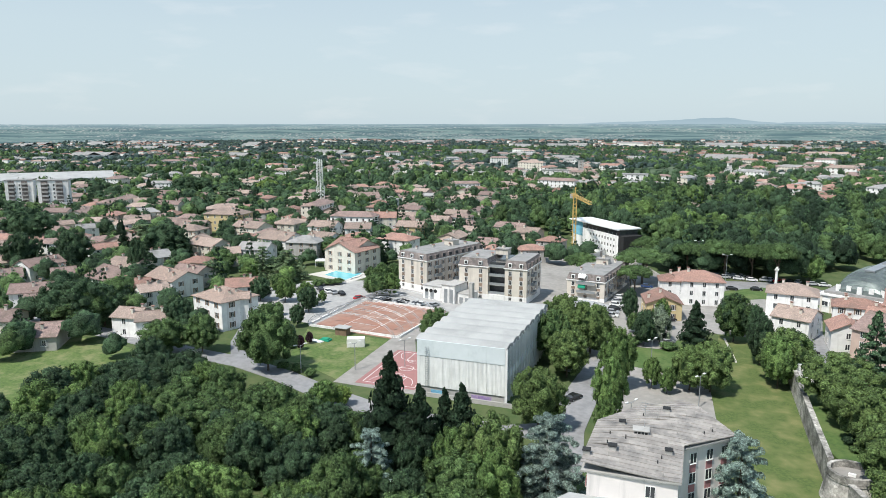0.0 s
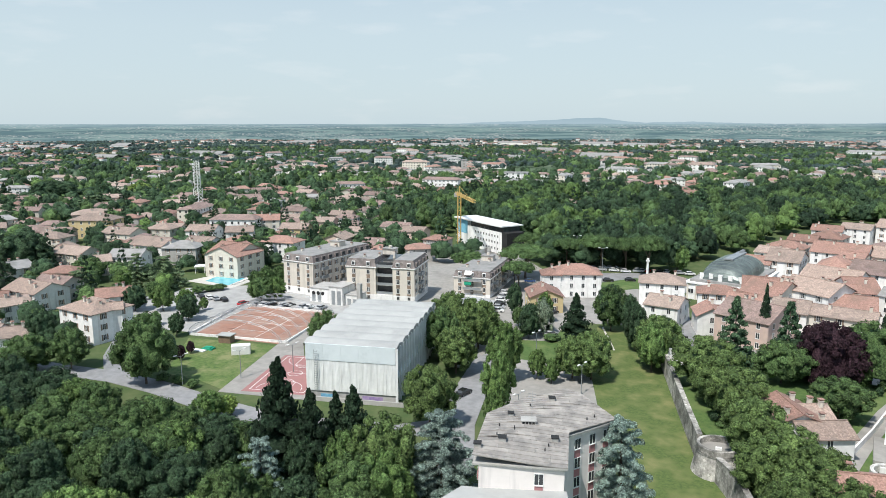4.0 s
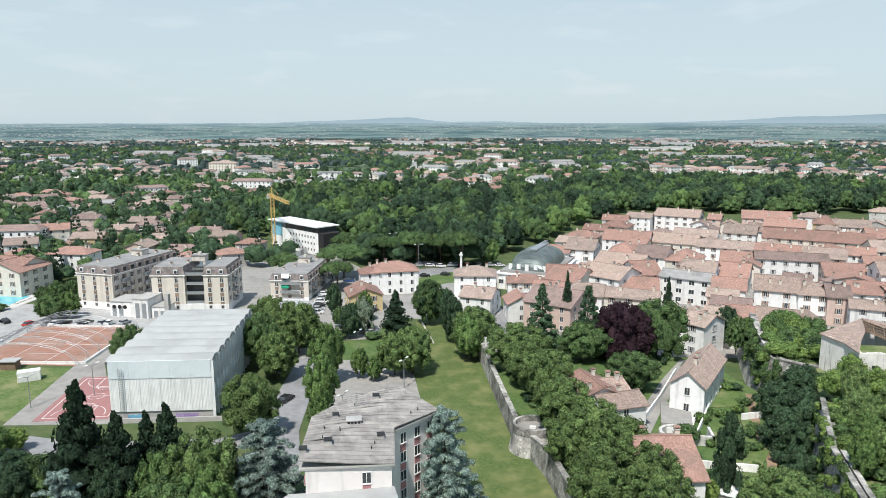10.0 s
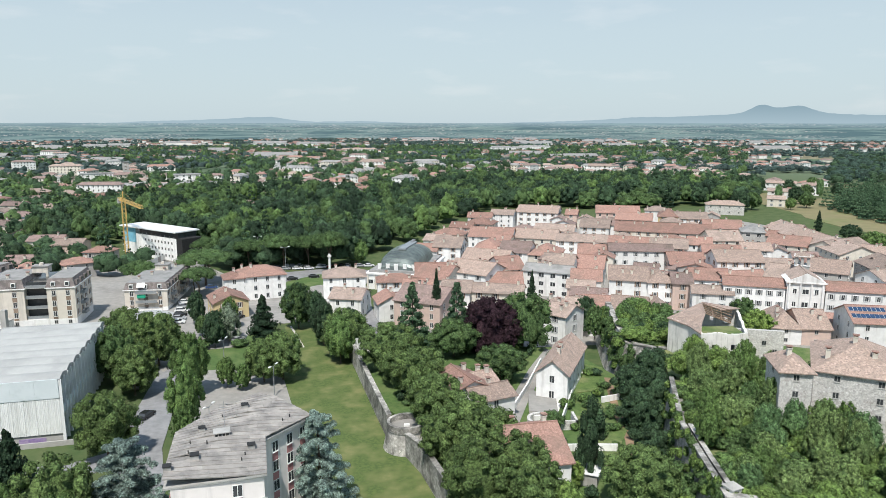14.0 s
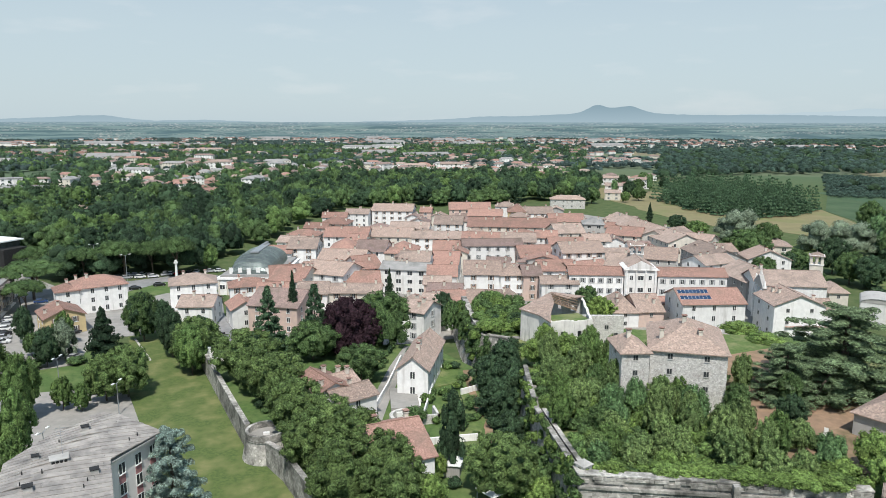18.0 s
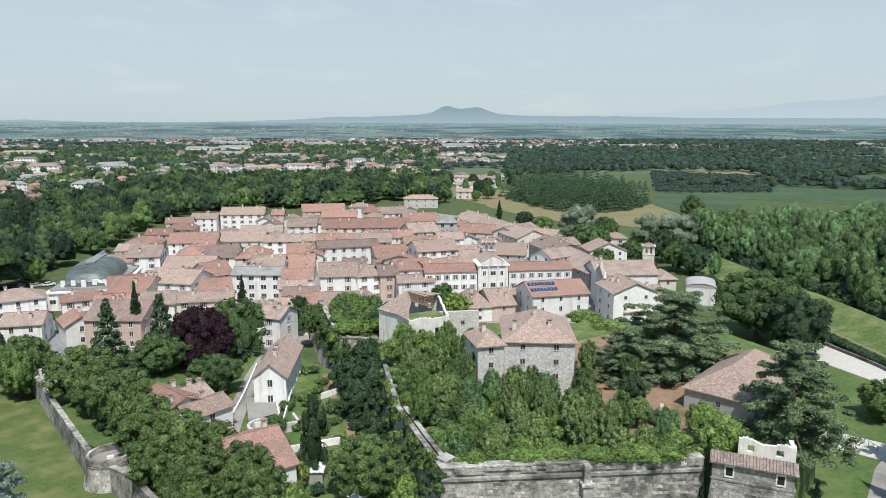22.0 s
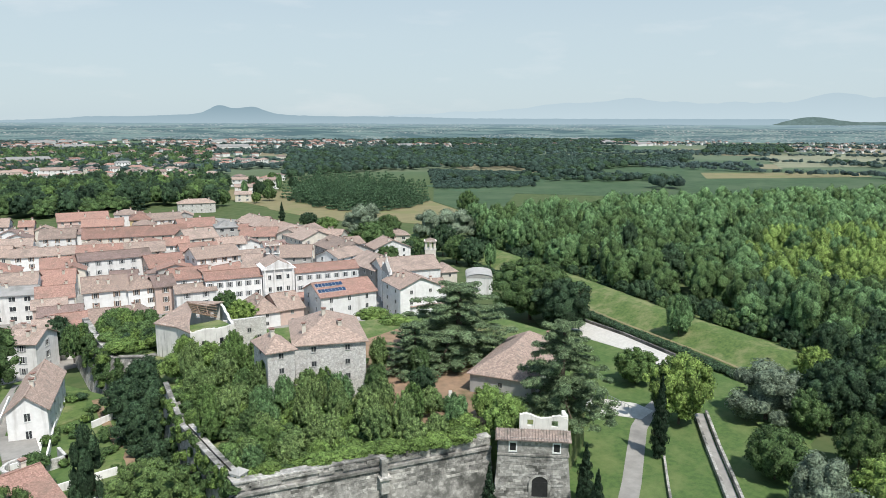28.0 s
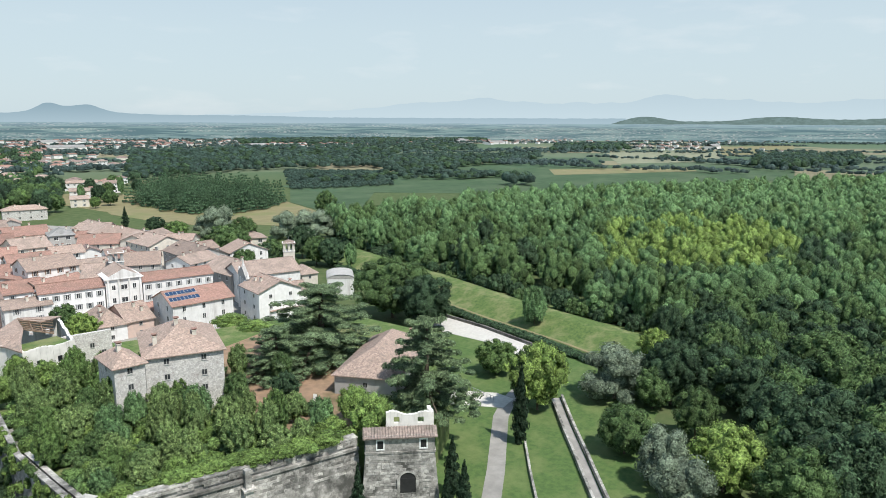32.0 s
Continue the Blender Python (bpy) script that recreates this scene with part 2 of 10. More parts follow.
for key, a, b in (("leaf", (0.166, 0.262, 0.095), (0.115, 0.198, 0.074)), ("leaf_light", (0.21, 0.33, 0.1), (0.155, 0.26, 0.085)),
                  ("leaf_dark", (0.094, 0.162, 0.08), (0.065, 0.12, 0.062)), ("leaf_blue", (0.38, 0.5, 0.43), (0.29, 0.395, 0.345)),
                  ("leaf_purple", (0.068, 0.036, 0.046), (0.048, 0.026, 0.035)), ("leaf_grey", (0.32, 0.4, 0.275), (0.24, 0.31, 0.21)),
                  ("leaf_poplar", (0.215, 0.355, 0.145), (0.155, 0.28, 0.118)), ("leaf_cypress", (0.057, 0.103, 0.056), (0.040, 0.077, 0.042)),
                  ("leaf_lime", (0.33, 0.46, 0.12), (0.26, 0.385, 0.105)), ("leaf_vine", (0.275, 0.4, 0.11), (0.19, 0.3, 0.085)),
                  # the far leaves carry the haze of distance as a blue-grey tint
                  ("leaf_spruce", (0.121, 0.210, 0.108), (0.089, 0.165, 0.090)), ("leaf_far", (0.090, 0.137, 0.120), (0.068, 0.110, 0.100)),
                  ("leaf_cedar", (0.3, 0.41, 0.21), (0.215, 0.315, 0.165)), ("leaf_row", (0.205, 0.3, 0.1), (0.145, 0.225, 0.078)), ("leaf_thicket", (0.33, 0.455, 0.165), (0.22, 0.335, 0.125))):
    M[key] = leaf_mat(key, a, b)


# ---- building blocks ----
def mesh_of(name, verts, faces, mats=(), idx=None):
    me = bpy.data.meshes.new(name)
    me.from_pydata(verts, [], faces)
    for m in mats:
        me.materials.append(M[m])
    if idx is not None:
        me.polygons.foreach_set("material_index", np.asarray(idx, np.int32))
    me.update()
    return me


class Shape:
    """Faces gathered for one mesh; each call takes a material's place in the list."""

    def __init__(self):
        self.v, self.f, self.i = [], [], []

    def face(self, pts, k=0):
        b = len(self.v)
        self.v += [tuple(q) for q in pts]
        self.f.append(tuple(range(b, b + len(pts))))
        self.i.append(k)

    def box(self, x0, y0, z0, x1, y1, z1, k=0, bottom=True):
        b = len(self.v)
        self.v += [(x0, y0, z0), (x1, y0, z0), (x1, y1, z0), (x0, y1, z0), (x0, y0, z1), (x1, y0, z1), (x1, y1, z1), (x0, y1, z1)]
        fs = [(4, 5, 6, 7), (0, 1, 5, 4), (1, 2, 6, 5), (2, 3, 7, 6), (3, 0, 4, 7)] + ([(3, 2, 1, 0)] if bottom else [])
        self.f += [tuple(b + q for q in f) for f in fs]
        self.i += [k] * len(fs)

    def prism(self, ring, z0, z1, k=0):
        """A ring of plan points carried up from z0 to z1."""
        n, b = len(ring), len(self.v)
        self.v += [(x, y, z0) for x, y in ring] + [(x, y, z1) for x, y in ring]
        self.f += [tuple(b + n + q for q in range(n))] + [(b + q, b + (q + 1) % n, b + n + (q + 1) % n, b + n + q) for q in range(n)]
        self.i += [k] * (n + 1)

    def tube(self, a, c, r0, r1, sides=6, k=0):
        a, c = Vector(a), Vector(c)
        q = (c - a).to_track_quat("Z", "Y")
        b = len(self.v)
        for o, r in ((a, r0), (c, r1)):
            for s in range(sides):
                u = 2 * math.pi * s / sides
                self.v.append(tuple(o + q @ Vector((r * math.cos(u), r * math.sin(u), 0))))
        self.f += [(b + s, b + (s + 1) % sides, b + sides + (s + 1) % sides, b + sides + s) for s in range(sides)]
        self.f.append(tuple(b + sides + s for s in range(sides)))
        self.i += [k] * (sides + 1)

    def mesh(self, name, *mats):
        return mesh_of(name, self.v, self.f, mats, self.i)


def part(name, shape, mats, parent, label=""):
    me = shape if isinstance(shape, bpy.types.Mesh) else shape.mesh(name, *(mats if isinstance(mats, (list, tuple)) else (mats,)))
    ob = new(name, me)
    ob.parent = parent
    if label:
        ob["label"] = label
    return ob


def thing(name, label, category, m=None, group="", kind=""):
    ob = new(name)
    ob.matrix_world = m if m is not None else Matrix()
    return tagged(ob, label, category, group, kind)


def sheet(name, ring, z, m, label, category, thick=0.12):
    s = Shape()
    s.prism(ring, z - thick, z)
    return tagged(new(name, s.mesh(name, m)), label, category, kind="structure")


def strip(name, line, width, z, m, label, category):
    """A band of even width along a bent line."""
    left, right = [], []
    for k, q in enumerate(line):
        a, b = Vector(line[max(k - 1, 0)]), Vector(line[min(k + 1, len(line) - 1)])
        d = (b - a).normalized()
        o = Vector((-d.y, d.x)) * width / 2
        left.append(tuple(Vector(q) + o))
        right.append(tuple(Vector(q) - o))
    return sheet(name, right + left[::-1], z, m, label, category)

# ---- kinds of things: trees ----
# a small faceted ball without its underside, for the inside of leaf clumps
BALL_V = np.array([(math.cos(k * 1.2566) * r, math.sin(k * 1.2566) * r, z) for r, z, o in ((0.85, -0.5, 0), (0.9, 0.42, 0.5)) for k in (o, 1 + o, 2 + o, 3 + o, 4 + o)] + [(0, 0, 0.95)], float)
BALL_F = np.array([(k, (k + 1) % 5, 5 + k) for k in range(5)] + [((k + 1) % 5, 5 + (k + 1) % 5, 5 + k) for k in range(5)] + [(5 + k, 5 + (k + 1) % 5, 10) for k in range(5)])


def leafy(lobes, leaves, size, rng, droop=0.0, core=0.8, flat=0.0, tilt=0.5):
    """Clumps of leaves round lobes (x, y, z, rx, ry, rz): points of four-cornered leaves and three-cornered inner faces."""
    vs, qs, ts, at = [], [], [], 0
    for lx, ly, lz, rx, ry, rz in lobes:
        c, r = np.array((lx, ly, lz)), np.array((rx, ry, rz))
        out = np.array((lx, ly, (lz - 0.45) * 0.8))
        far = np.linalg.norm(out)
        if far < 0.16 and rx > 0.24:
            vs.append(c + BALL_V * r * rng.uniform(0.9, 1.05, (11, 1)))
            ts.append(at + BALL_F)
            at += 11
            continue
        d = rng.normal(size=(leaves, 3))
        d /= np.linalg.norm(d, axis=1)[:, None]
        d += out / (far + 0.05) * 0.55
        d /= np.linalg.norm(d, axis=1)[:, None]
        d[:, 2] = np.where(d[:, 2] < -0.5, -d[:, 2], d[:, 2])
        p = c + d * r * rng.uniform(0.9, 1.06, (leaves, 1))
        nrm = d + rng.normal(scale=tilt, size=(leaves, 3))
        nrm[:, 2] += flat
        nrm /= np.linalg.norm(nrm, axis=1)[:, None]
        u = np.cross(nrm, rng.normal(size=(leaves, 3)))
        u /= np.linalg.norm(u, axis=1)[:, None] + 1e-9
        w = np.cross(nrm, u)
        a, b = size * rng.uniform(0.6, 1.3, (leaves, 1)), size * rng.uniform(0.35, 0.8, (leaves, 1))
        down = np.array((0, 0, -droop * size))
        quad = np.stack([p - u * a + down, p - w * b, p + u * a + down * 0.5, p + w * b], 1).reshape(-1, 3)
        vs.append(quad)
        qs.append(at + np.arange(leaves * 4).reshape(-1, 4))
        at += leaves * 4
        if core:
            vs.append(c + BALL_V * r * core * rng.uniform(0.86, 1.08, (11, 1)))
            ts.append(at + BALL_F)
            at += 11
    return np.concatenate(vs), np.concatenate(qs), (np.concatenate(ts) if ts else np.zeros((0, 3), int))


def big_mesh(name, v, q, t, mats, qi=None, ti=None):
    me = bpy.data.meshes.new(name)
    nq, nt = len(q), len(t)
    me.vertices.add(len(v))
    me.vertices.foreach_set("co", np.asarray(v, np.float32).ravel())
    me.loops.add(nq * 4 + nt * 3)
    me.loops.foreach_set("vertex_index", np.concatenate([np.asarray(q).ravel(), np.asarray(t).ravel()]).astype(np.int32))
    me.polygons.add(nq + nt)
    me.polygons.foreach_set("loop_start", np.concatenate([np.arange(nq) * 4, nq * 4 + np.arange(nt) * 3]).astype(np.int32))
    for m in mats:
        me.materials.append(M[m])
    if qi is not None:
        me.polygons.foreach_set("material_index", np.concatenate([qi, ti]).astype(np.int32))
    me.polygons.foreach_set("use_smooth", np.arange(nq + nt) >= nq)
    me.update(calc_edges=True)
    return me


def lobes_of(kind, rng, fine=1.0):
    """Lobes of a crown one metre high and one metre wide, standing on the ground."""
    L = []
    if kind in ("broad", "shrub", "poplar"):
        # lobes wound evenly round an uneven egg, the widest part low (broad), high up (poplar) or on the ground (shrub)
        base, top, count = {"shrub": (0.0, 0.97, 40), "broad": (0.07, 0.985, 58), "poplar": (0.08, 0.99, 44)}[kind]
        n = max(5, int(count * fine))
        s0 = 0.98 * math.sqrt(2.9 / n)
        p1, p2, p3 = rng.uniform(0, 6.28, 3)
        for k in range(n):
            dz = 1 - (1.9 if kind != "shrub" else 1.35) * (k + 0.5) / n
            a = 2.39996 * k + rng.uniform(-0.35, 0.35)
            warp = 1 + 0.13 * math.sin(a * 2 + p1 + 2 * dz) + 0.09 * math.sin(a * 3 + p2 - 3 * dz) + 0.06 * math.sin(5 * dz + p3)
            s = 0.5 * s0 * rng.uniform(0.72, 1.25) * (1.0 if dz < 0.6 else 0.85)
            rr = (0.52 - 1.0 * s) * max(0.02, 1 - dz * dz) ** (0.36 if kind == "poplar" else 0.5) * warp * rng.uniform(0.86, 1.06)
            if kind == "poplar":
                rr *= 0.86 + 0.16 * (0.5 - 0.5 * dz)
            mid, half = (base + top) / 2 - 0.02, (top - base) / 2
            z = mid + (half - 0.85 * s) * dz * (1 + 0.05 * math.sin(p1 + a))
            L.append((rr * math.cos(a), rr * math.sin(a), z, s, s, s * (1.1 if kind == "poplar" else 0.88)))
        L += [(0, 0, base + (top - base) * 0.45, 0.41, 0.41, 0.4 * (top - base)), (0, 0, base + (top - base) * 0.64, 0.3, 0.3, 0.31 * (top - base))]
    elif kind == "cypress":
        for k in range(int(22 * fine)):
            zz = (k + 0.5) / int(22 * fine)
            f = min(1, (1 - zz) * 1.5 + 0.1) * min(1, 0.5 + zz * 3)
            a = 2.4 * k
            r = 0.18 * f * rng.uniform(0.6, 1.2)
            L.append((r * math.cos(a), r * math.sin(a), 0.03 + 0.93 * zz, 0.26 * f, 0.26 * f, 0.065))
    elif kind == "spruce":
        for k in range(int(16 * fine)):
            zz = k / int(16 * fine)
            f = (1 - zz) ** 0.85
            for j in range(max(3, int(7 * f))):
                a = 2 * math.pi * j / max(3, int(7 * f)) + k + rng.uniform(-0.3, 0.3)
                r = 0.36 * f * rng.uniform(0.75, 1.1)
                L.append((r * math.cos(a), r * math.sin(a), 0.08 + 0.88 * zz - 0.02 * f, 0.13 * f + 0.03, 0.13 * f + 0.03, 0.035))
    elif kind == "cedar":
        for k in range(int(10 * fine)):
            zz = k / int(10 * fine)
            f = (1 - zz) ** 0.55 * (0.86 + 0.2 * math.sin(k * 2.1)) + 0.06
            n = max(4, int(10 * f))
            for j in range(n):
                a = 2 * math.pi * j / n + k * 1.3 + rng.uniform(-0.3, 0.3)
                reach = 0.5 * f * rng.uniform(0.72, 1.1)
                for u, s in ((0.35, 0.085), (0.66, 0.08), (0.94, 0.058)):
                    if u * reach > 0.03:
                        q = s * (0.55 + 0.45 * f)
                        L.append((u * reach * math.cos(a), u * reach * math.sin(a), 0.1 + 0.86 * zz - 0.05 * (u * f) ** 2 + rng.uniform(-0.015, 0.015), q, q, 0.03))
    elif kind == "pine":
        for k in range(int(24 * fine)):
            a, rr = 2.4 * k, 0.42 * math.sqrt((k + 0.5) / int(24 * fine))
            L.append((rr * math.cos(a), rr * math.sin(a), 0.84 - 0.95 * rr ** 2 + rng.uniform(-0.05, 0.05), 0.13, 0.13, 0.11))
    elif kind == "clump":
        L = [(-0.2, 0, 0.4, 0.34, 0.26, 0.38), (0.18, 0.05, 0.5, 0.34, 0.26, 0.42)]
    elif kind == "willow":
        for k in range(int(26 * fine)):
            a, zz = 2.4 * k, rng.uniform(0, 1)
            rr = 0.35 * math.sqrt(1 - (abs(zz - 0.3) / 0.75) ** 2) * rng.uniform(0.7, 1.1)
            L.append((rr * math.cos(a), rr * math.sin(a), 0.12 + 0.74 * zz, 0.14, 0.14, 0.15))
        L += [(0, 0, 0.4, 0.27, 0.27, 0.26), (0, 0, 0.62, 0.25, 0.25, 0.25)]
    return L


TREES = {}
# kind: shape, leaves, leaves on a lobe, size of a leaf, lobes, trunk radius, lowest branch, flatness, variants
KINDS = {"broad": ("broad", "leaf", 46, 0.024, 1.0, 0.022, 0.3, 0.15, 5), "light": ("broad", "leaf_light", 46, 0.024, 1.0, 0.022, 0.3, 0.15, 3),
         "deep": ("broad", "leaf_dark", 46, 0.024, 1.0, 0.022, 0.3, 0.15, 4), "purple": ("broad", "leaf_purple", 80, 0.025, 1.2, 0.022, 0.25, 0.1, 1),
         "row": ("broad", "leaf_row", 50, 0.0235, 1.1, 0.022, 0.3, 0.15, 4), "lime": ("broad", "leaf_lime", 46, 0.024, 1.0, 0.022, 0.3, 0.15, 2), "vine": ("shrub", "leaf_vine", 46, 0.033, 0.6, 0.02, 0.1, 0.3, 3),
         "shrub": ("shrub", "leaf", 40, 0.036, 0.6, 0.02, 0.1, 0.2, 2), "cypress": ("cypress", "leaf_cypress", 90, 0.034, 1.2, 0.05, 0.1, -0.2, 2),
         "spruce": ("spruce", "leaf_spruce", 26, 0.032, 1.1, 0.02, 0.3, 0.5, 2), "cedar": ("cedar", "leaf_cedar", 110, 0.012, 1.0, 0.03, 0.3, 0.7, 2),
         "bluecedar": ("cedar", "leaf_blue", 110, 0.0125, 1.0, 0.03, 0.3, 0.6, 2), "poplar": ("poplar", "leaf_poplar", 60, 0.028, 0.8, 0.02, 0.4, 0.0, 3),
         "willow": ("willow", "leaf_grey", 80, 0.024, 1.2, 0.03, 0.3, 0.1, 2), "pine": ("pine", "leaf", 80, 0.022, 1.3, 0.025, 0.6, 0.4, 3),
         "sapling": ("broad", "leaf_thicket", 52, 0.032, 0.75, 0.015, 0.2, 0.1, 5), "birch": ("willow", "leaf_dark", 70, 0.026, 1.2, 0.015, 0.3, -0.3, 1)}


def tree_meshes(kind):
    if kind not in TREES:
        shape, leaf, leaves, size, fine, tr, low, flat, variants = KINDS[kind]
        TREES[kind] = []
        for k in range(variants):
            rng = np.random.default_rng(11 + 7 * k + len(kind))
            lobes = lobes_of(shape, rng, fine)
            crown = big_mesh("crown", *leafy(lobes, leaves, size * 0.8, rng, 0.05, 0.88 if shape != "cedar" else 0.8, flat), [leaf])
            t = Shape()
            top = 0.55 if shape in ("pine", "broad", "willow") else 0.85
            t.tube((0, 0, -0.01), (0, 0, 0.2), tr, tr * 0.8, 7)
            t.tube((0, 0, 0.2), (0.01, 0.01, top), tr * 0.8, tr * 0.4, 6)
            if shape not in ("cypress", "spruce"):
                for j in range(5):
                    o = lobes[(j * 5) % len(lobes)]
                    t.tube((0, 0, 0.2 + 0.06 * j), (o[0] * 0.85, o[1] * 0.85, o[2]), tr * 0.4, tr * 0.12, 5)
            TREES[kind].append((crown, t.mesh("trunk", "bark")))
    return TREES[kind]


WORDS = {"row": "green lime tree of the avenue along the old wall", "broad": "green broadleaf tree with a rounded leafy crown", "light": "fresh light green broadleaf tree in full leaf", "deep": "dark green broadleaf tree with dense foliage",
         "purple": "dark purple copper beech tree with dense leaves", "lime": "yellow-green leafy tree in full summer leaf", "vine": "bright green creeper and shrub growth",
         "shrub": "low green garden shrub with dense leaves", "cypress": "tall narrow dark green cypress tree", "spruce": "dark green conical spruce tree",
         "cedar": "large dark cedar with flat layered branches", "bluecedar": "silvery blue-green cedar with layered branches", "poplar": "tall green poplar tree with an upright crown",
         "willow": "grey-green willow tree with soft foliage", "pine": "umbrella pine with a flat spreading crown", "sapling": "slender fresh green sapling in dense leaf", "birch": "slender dark hanging birch tree beside the gardens"}
tree_rng = random.Random(5)


def tree(kind, x, y, h, w, z=0.0, where="", group=""):
    crown, trunk = tree_rng.choice(tree_meshes(kind))
    w *= {"cypress": 1.75, "bluecedar": 1.35, "cedar": 1.15}.get(kind, 0.94 if kind in ("broad", "deep", "light", "lime", "row") else 1.0)
    h *= 1.12 if kind in ("broad", "deep", "light") else 0.98 if kind == "row" and z > 0 else 1.05
    m = Matrix.Translation((x, y, z)) @ Matrix.Rotation(tree_rng.uniform(0, 6.3), 4, "Z") @ Matrix.Diagonal((w, w, h, 1))
    name = {"vine": "creeper", "shrub": "shrub", "cypress": "cypress_tree", "spruce": "spruce_tree", "cedar": "cedar_tree", "bluecedar": "cedar_tree", "poplar": "poplar_tree",
            "willow": "willow_tree", "pine": "pine_tree"}.get(kind, "tree")
    t = thing(name, (WORDS[kind] + " " + where).strip(), "shrub" if kind in ("vine", "shrub") else "tree", m, group)
    part("trunk", trunk, None, t)
    part("crown", crown, None, t)
    return t


def woods(name, label, spots, shape, leaf, leaves, size, fine, seed, kinds=8, core=0.9):
    """Many trees (x, y, z, height, width) in one mesh, for what nobody could count."""
    rng = np.random.default_rng(seed)
    forms = []
    for k in range(kinds):
        forms.append(leafy(lobes_of(shape, rng, fine), leaves, size * 0.75, rng, 0.0, core, 0.15, 0.5))
    vs, qs, ts, qi, ti, at = [], [], [], [], [], 0
    for x, y, z, h, w, li in spots:
        v, q, t = forms[rng.integers(kinds)]
        a = rng.uniform(0, 6.28)
        c, s = math.cos(a) * w, math.sin(a) * w
        vs.append(np.stack([x + v[:, 0] * c - v[:, 1] * s, y + v[:, 0] * s + v[:, 1] * c, z + v[:, 2] * h], 1))
        qs.append(q + at)
        ts.append(t + at)
        qi.append(np.full(len(q), li))
        ti.append(np.full(len(t), li))
        at += len(v)
    me = big_mesh(name, np.concatenate(vs), np.concatenate(qs), np.concatenate(ts), leaf, np.concatenate(qi), np.concatenate(ti))
    return tagged(new(name, me), label, "trees", kind="stuff")


# ---- kinds of things: houses ----
def relief(name, xs, zs, cells, mats, back=0.03):
    """One joined sheet stepped towards -y: cells[row][column] = (proud, material), rows from below."""
    v, f, mi, seen = [], [], [], {}

    def at(x, y, z):
        k = (round(x, 4), round(y, 4), round(z, 4))
        if k not in seen:
            seen[k] = len(v)
            v.append(k)
        return seen[k]
    nz, nx = len(zs) - 1, len(xs) - 1
    deep = lambda r, c: cells[r][c][0] if 0 <= r < nz and 0 <= c < nx and cells[r][c] else -back
    for r in range(nz):
        for c in range(nx):
            if not cells[r][c]:
                continue
            d, m = cells[r][c]
            x0, x1, z0, z1 = xs[c], xs[c + 1], zs[r], zs[r + 1]
            f.append((at(x0, -d, z0), at(x1, -d, z0), at(x1, -d, z1), at(x0, -d, z1)))
            mi.append(m)
            for rr, cc, p, q in ((r, c - 1, (x0, z0), (x0, z1)), (r, c + 1, (x1, z1), (x1, z0)), (r - 1, c, (x1, z0), (x0, z0)), (r + 1, c, (x0, z1), (x1, z1))):
                e = deep(rr, cc)
                if e < d - 1e-6:
                    f.append((at(p[0], -e, p[1]), at(q[0], -e, q[1]), at(q[0], -d, q[1]), at(p[0], -d, p[1]))[::-1])
                    mi.append(m)
    return mesh_of(name, v, f, mats, mi)


def window_mesh(w, h, frame_m, shutter=None):
    f, g = (0.06, 1), (0.012, 0)
    b = 0.09
    if shutter:
        xs = [-w - b, -w / 2 - b, -w / 2, -0.035, 0.035, w / 2, w / 2 + b, w + b]
        s = (0.085, 2)
        body, edge, sill = [s, f, g, f, g, f, s], [s, f, f, f, f, f, s], [(0.13, 1)] * 7
        return relief("window", xs, [-0.16, -0.08, 0, h, h + b], [sill, edge, body, edge], ["glass_dark", frame_m, shutter])
    xs = [-w / 2 - b, -w / 2, -0.035, 0.035, w / 2, w / 2 + b]
    return relief("window", xs, [-0.16, -0.08, 0, h, h + b], [[(0.13, 1)] * 5, [f] * 5, [f, g, f, g, f], [f] * 5], ["glass_dark", frame_m])


WIN = {"plain": window_mesh(0.95, 1.45, "frame_white"), "brown": window_mesh(0.9, 1.5, "frame_white", "shutter_brown"), "grey": window_mesh(0.9, 1.5, "frame_white", "shutter_grey"),
       "small": window_mesh(0.8, 0.9, "concrete"), "wide": window_mesh(1.7, 1.4, "frame_white"), "stone": window_mesh(0.9, 1.4, "plaster_white"), "tall": window_mesh(1.0, 1.9, "plaster_cream", "shutter_brown"), "pinkish": window_mesh(1.1, 1.5, "frame_white")}


def windows_on(parent, x0, x1, h, y, side, style, floors, gap=3.2, base=0.0):
    """Windows in rows on one wall of a house; side: the wall's turn in degrees, y: its distance from the middle."""
    n = max(1, int((x1 - x0 - 1.0) / gap))
    step = (x1 - x0) / n
    made = []
    fh = (h - base) / floors
    for f in range(floors):
        for k in range(n):
            ob = part("window", WIN[style], None, parent)
            hh = 1.45 if style != "small" else 0.9
            ob.matrix_local = Matrix.Rotation(radians(side), 4, "Z") @ Matrix.Translation((x0 + step * (k + 0.5), -y, base + f * fh + (fh - hh) * 0.55))
            made.append(ob)
    return made


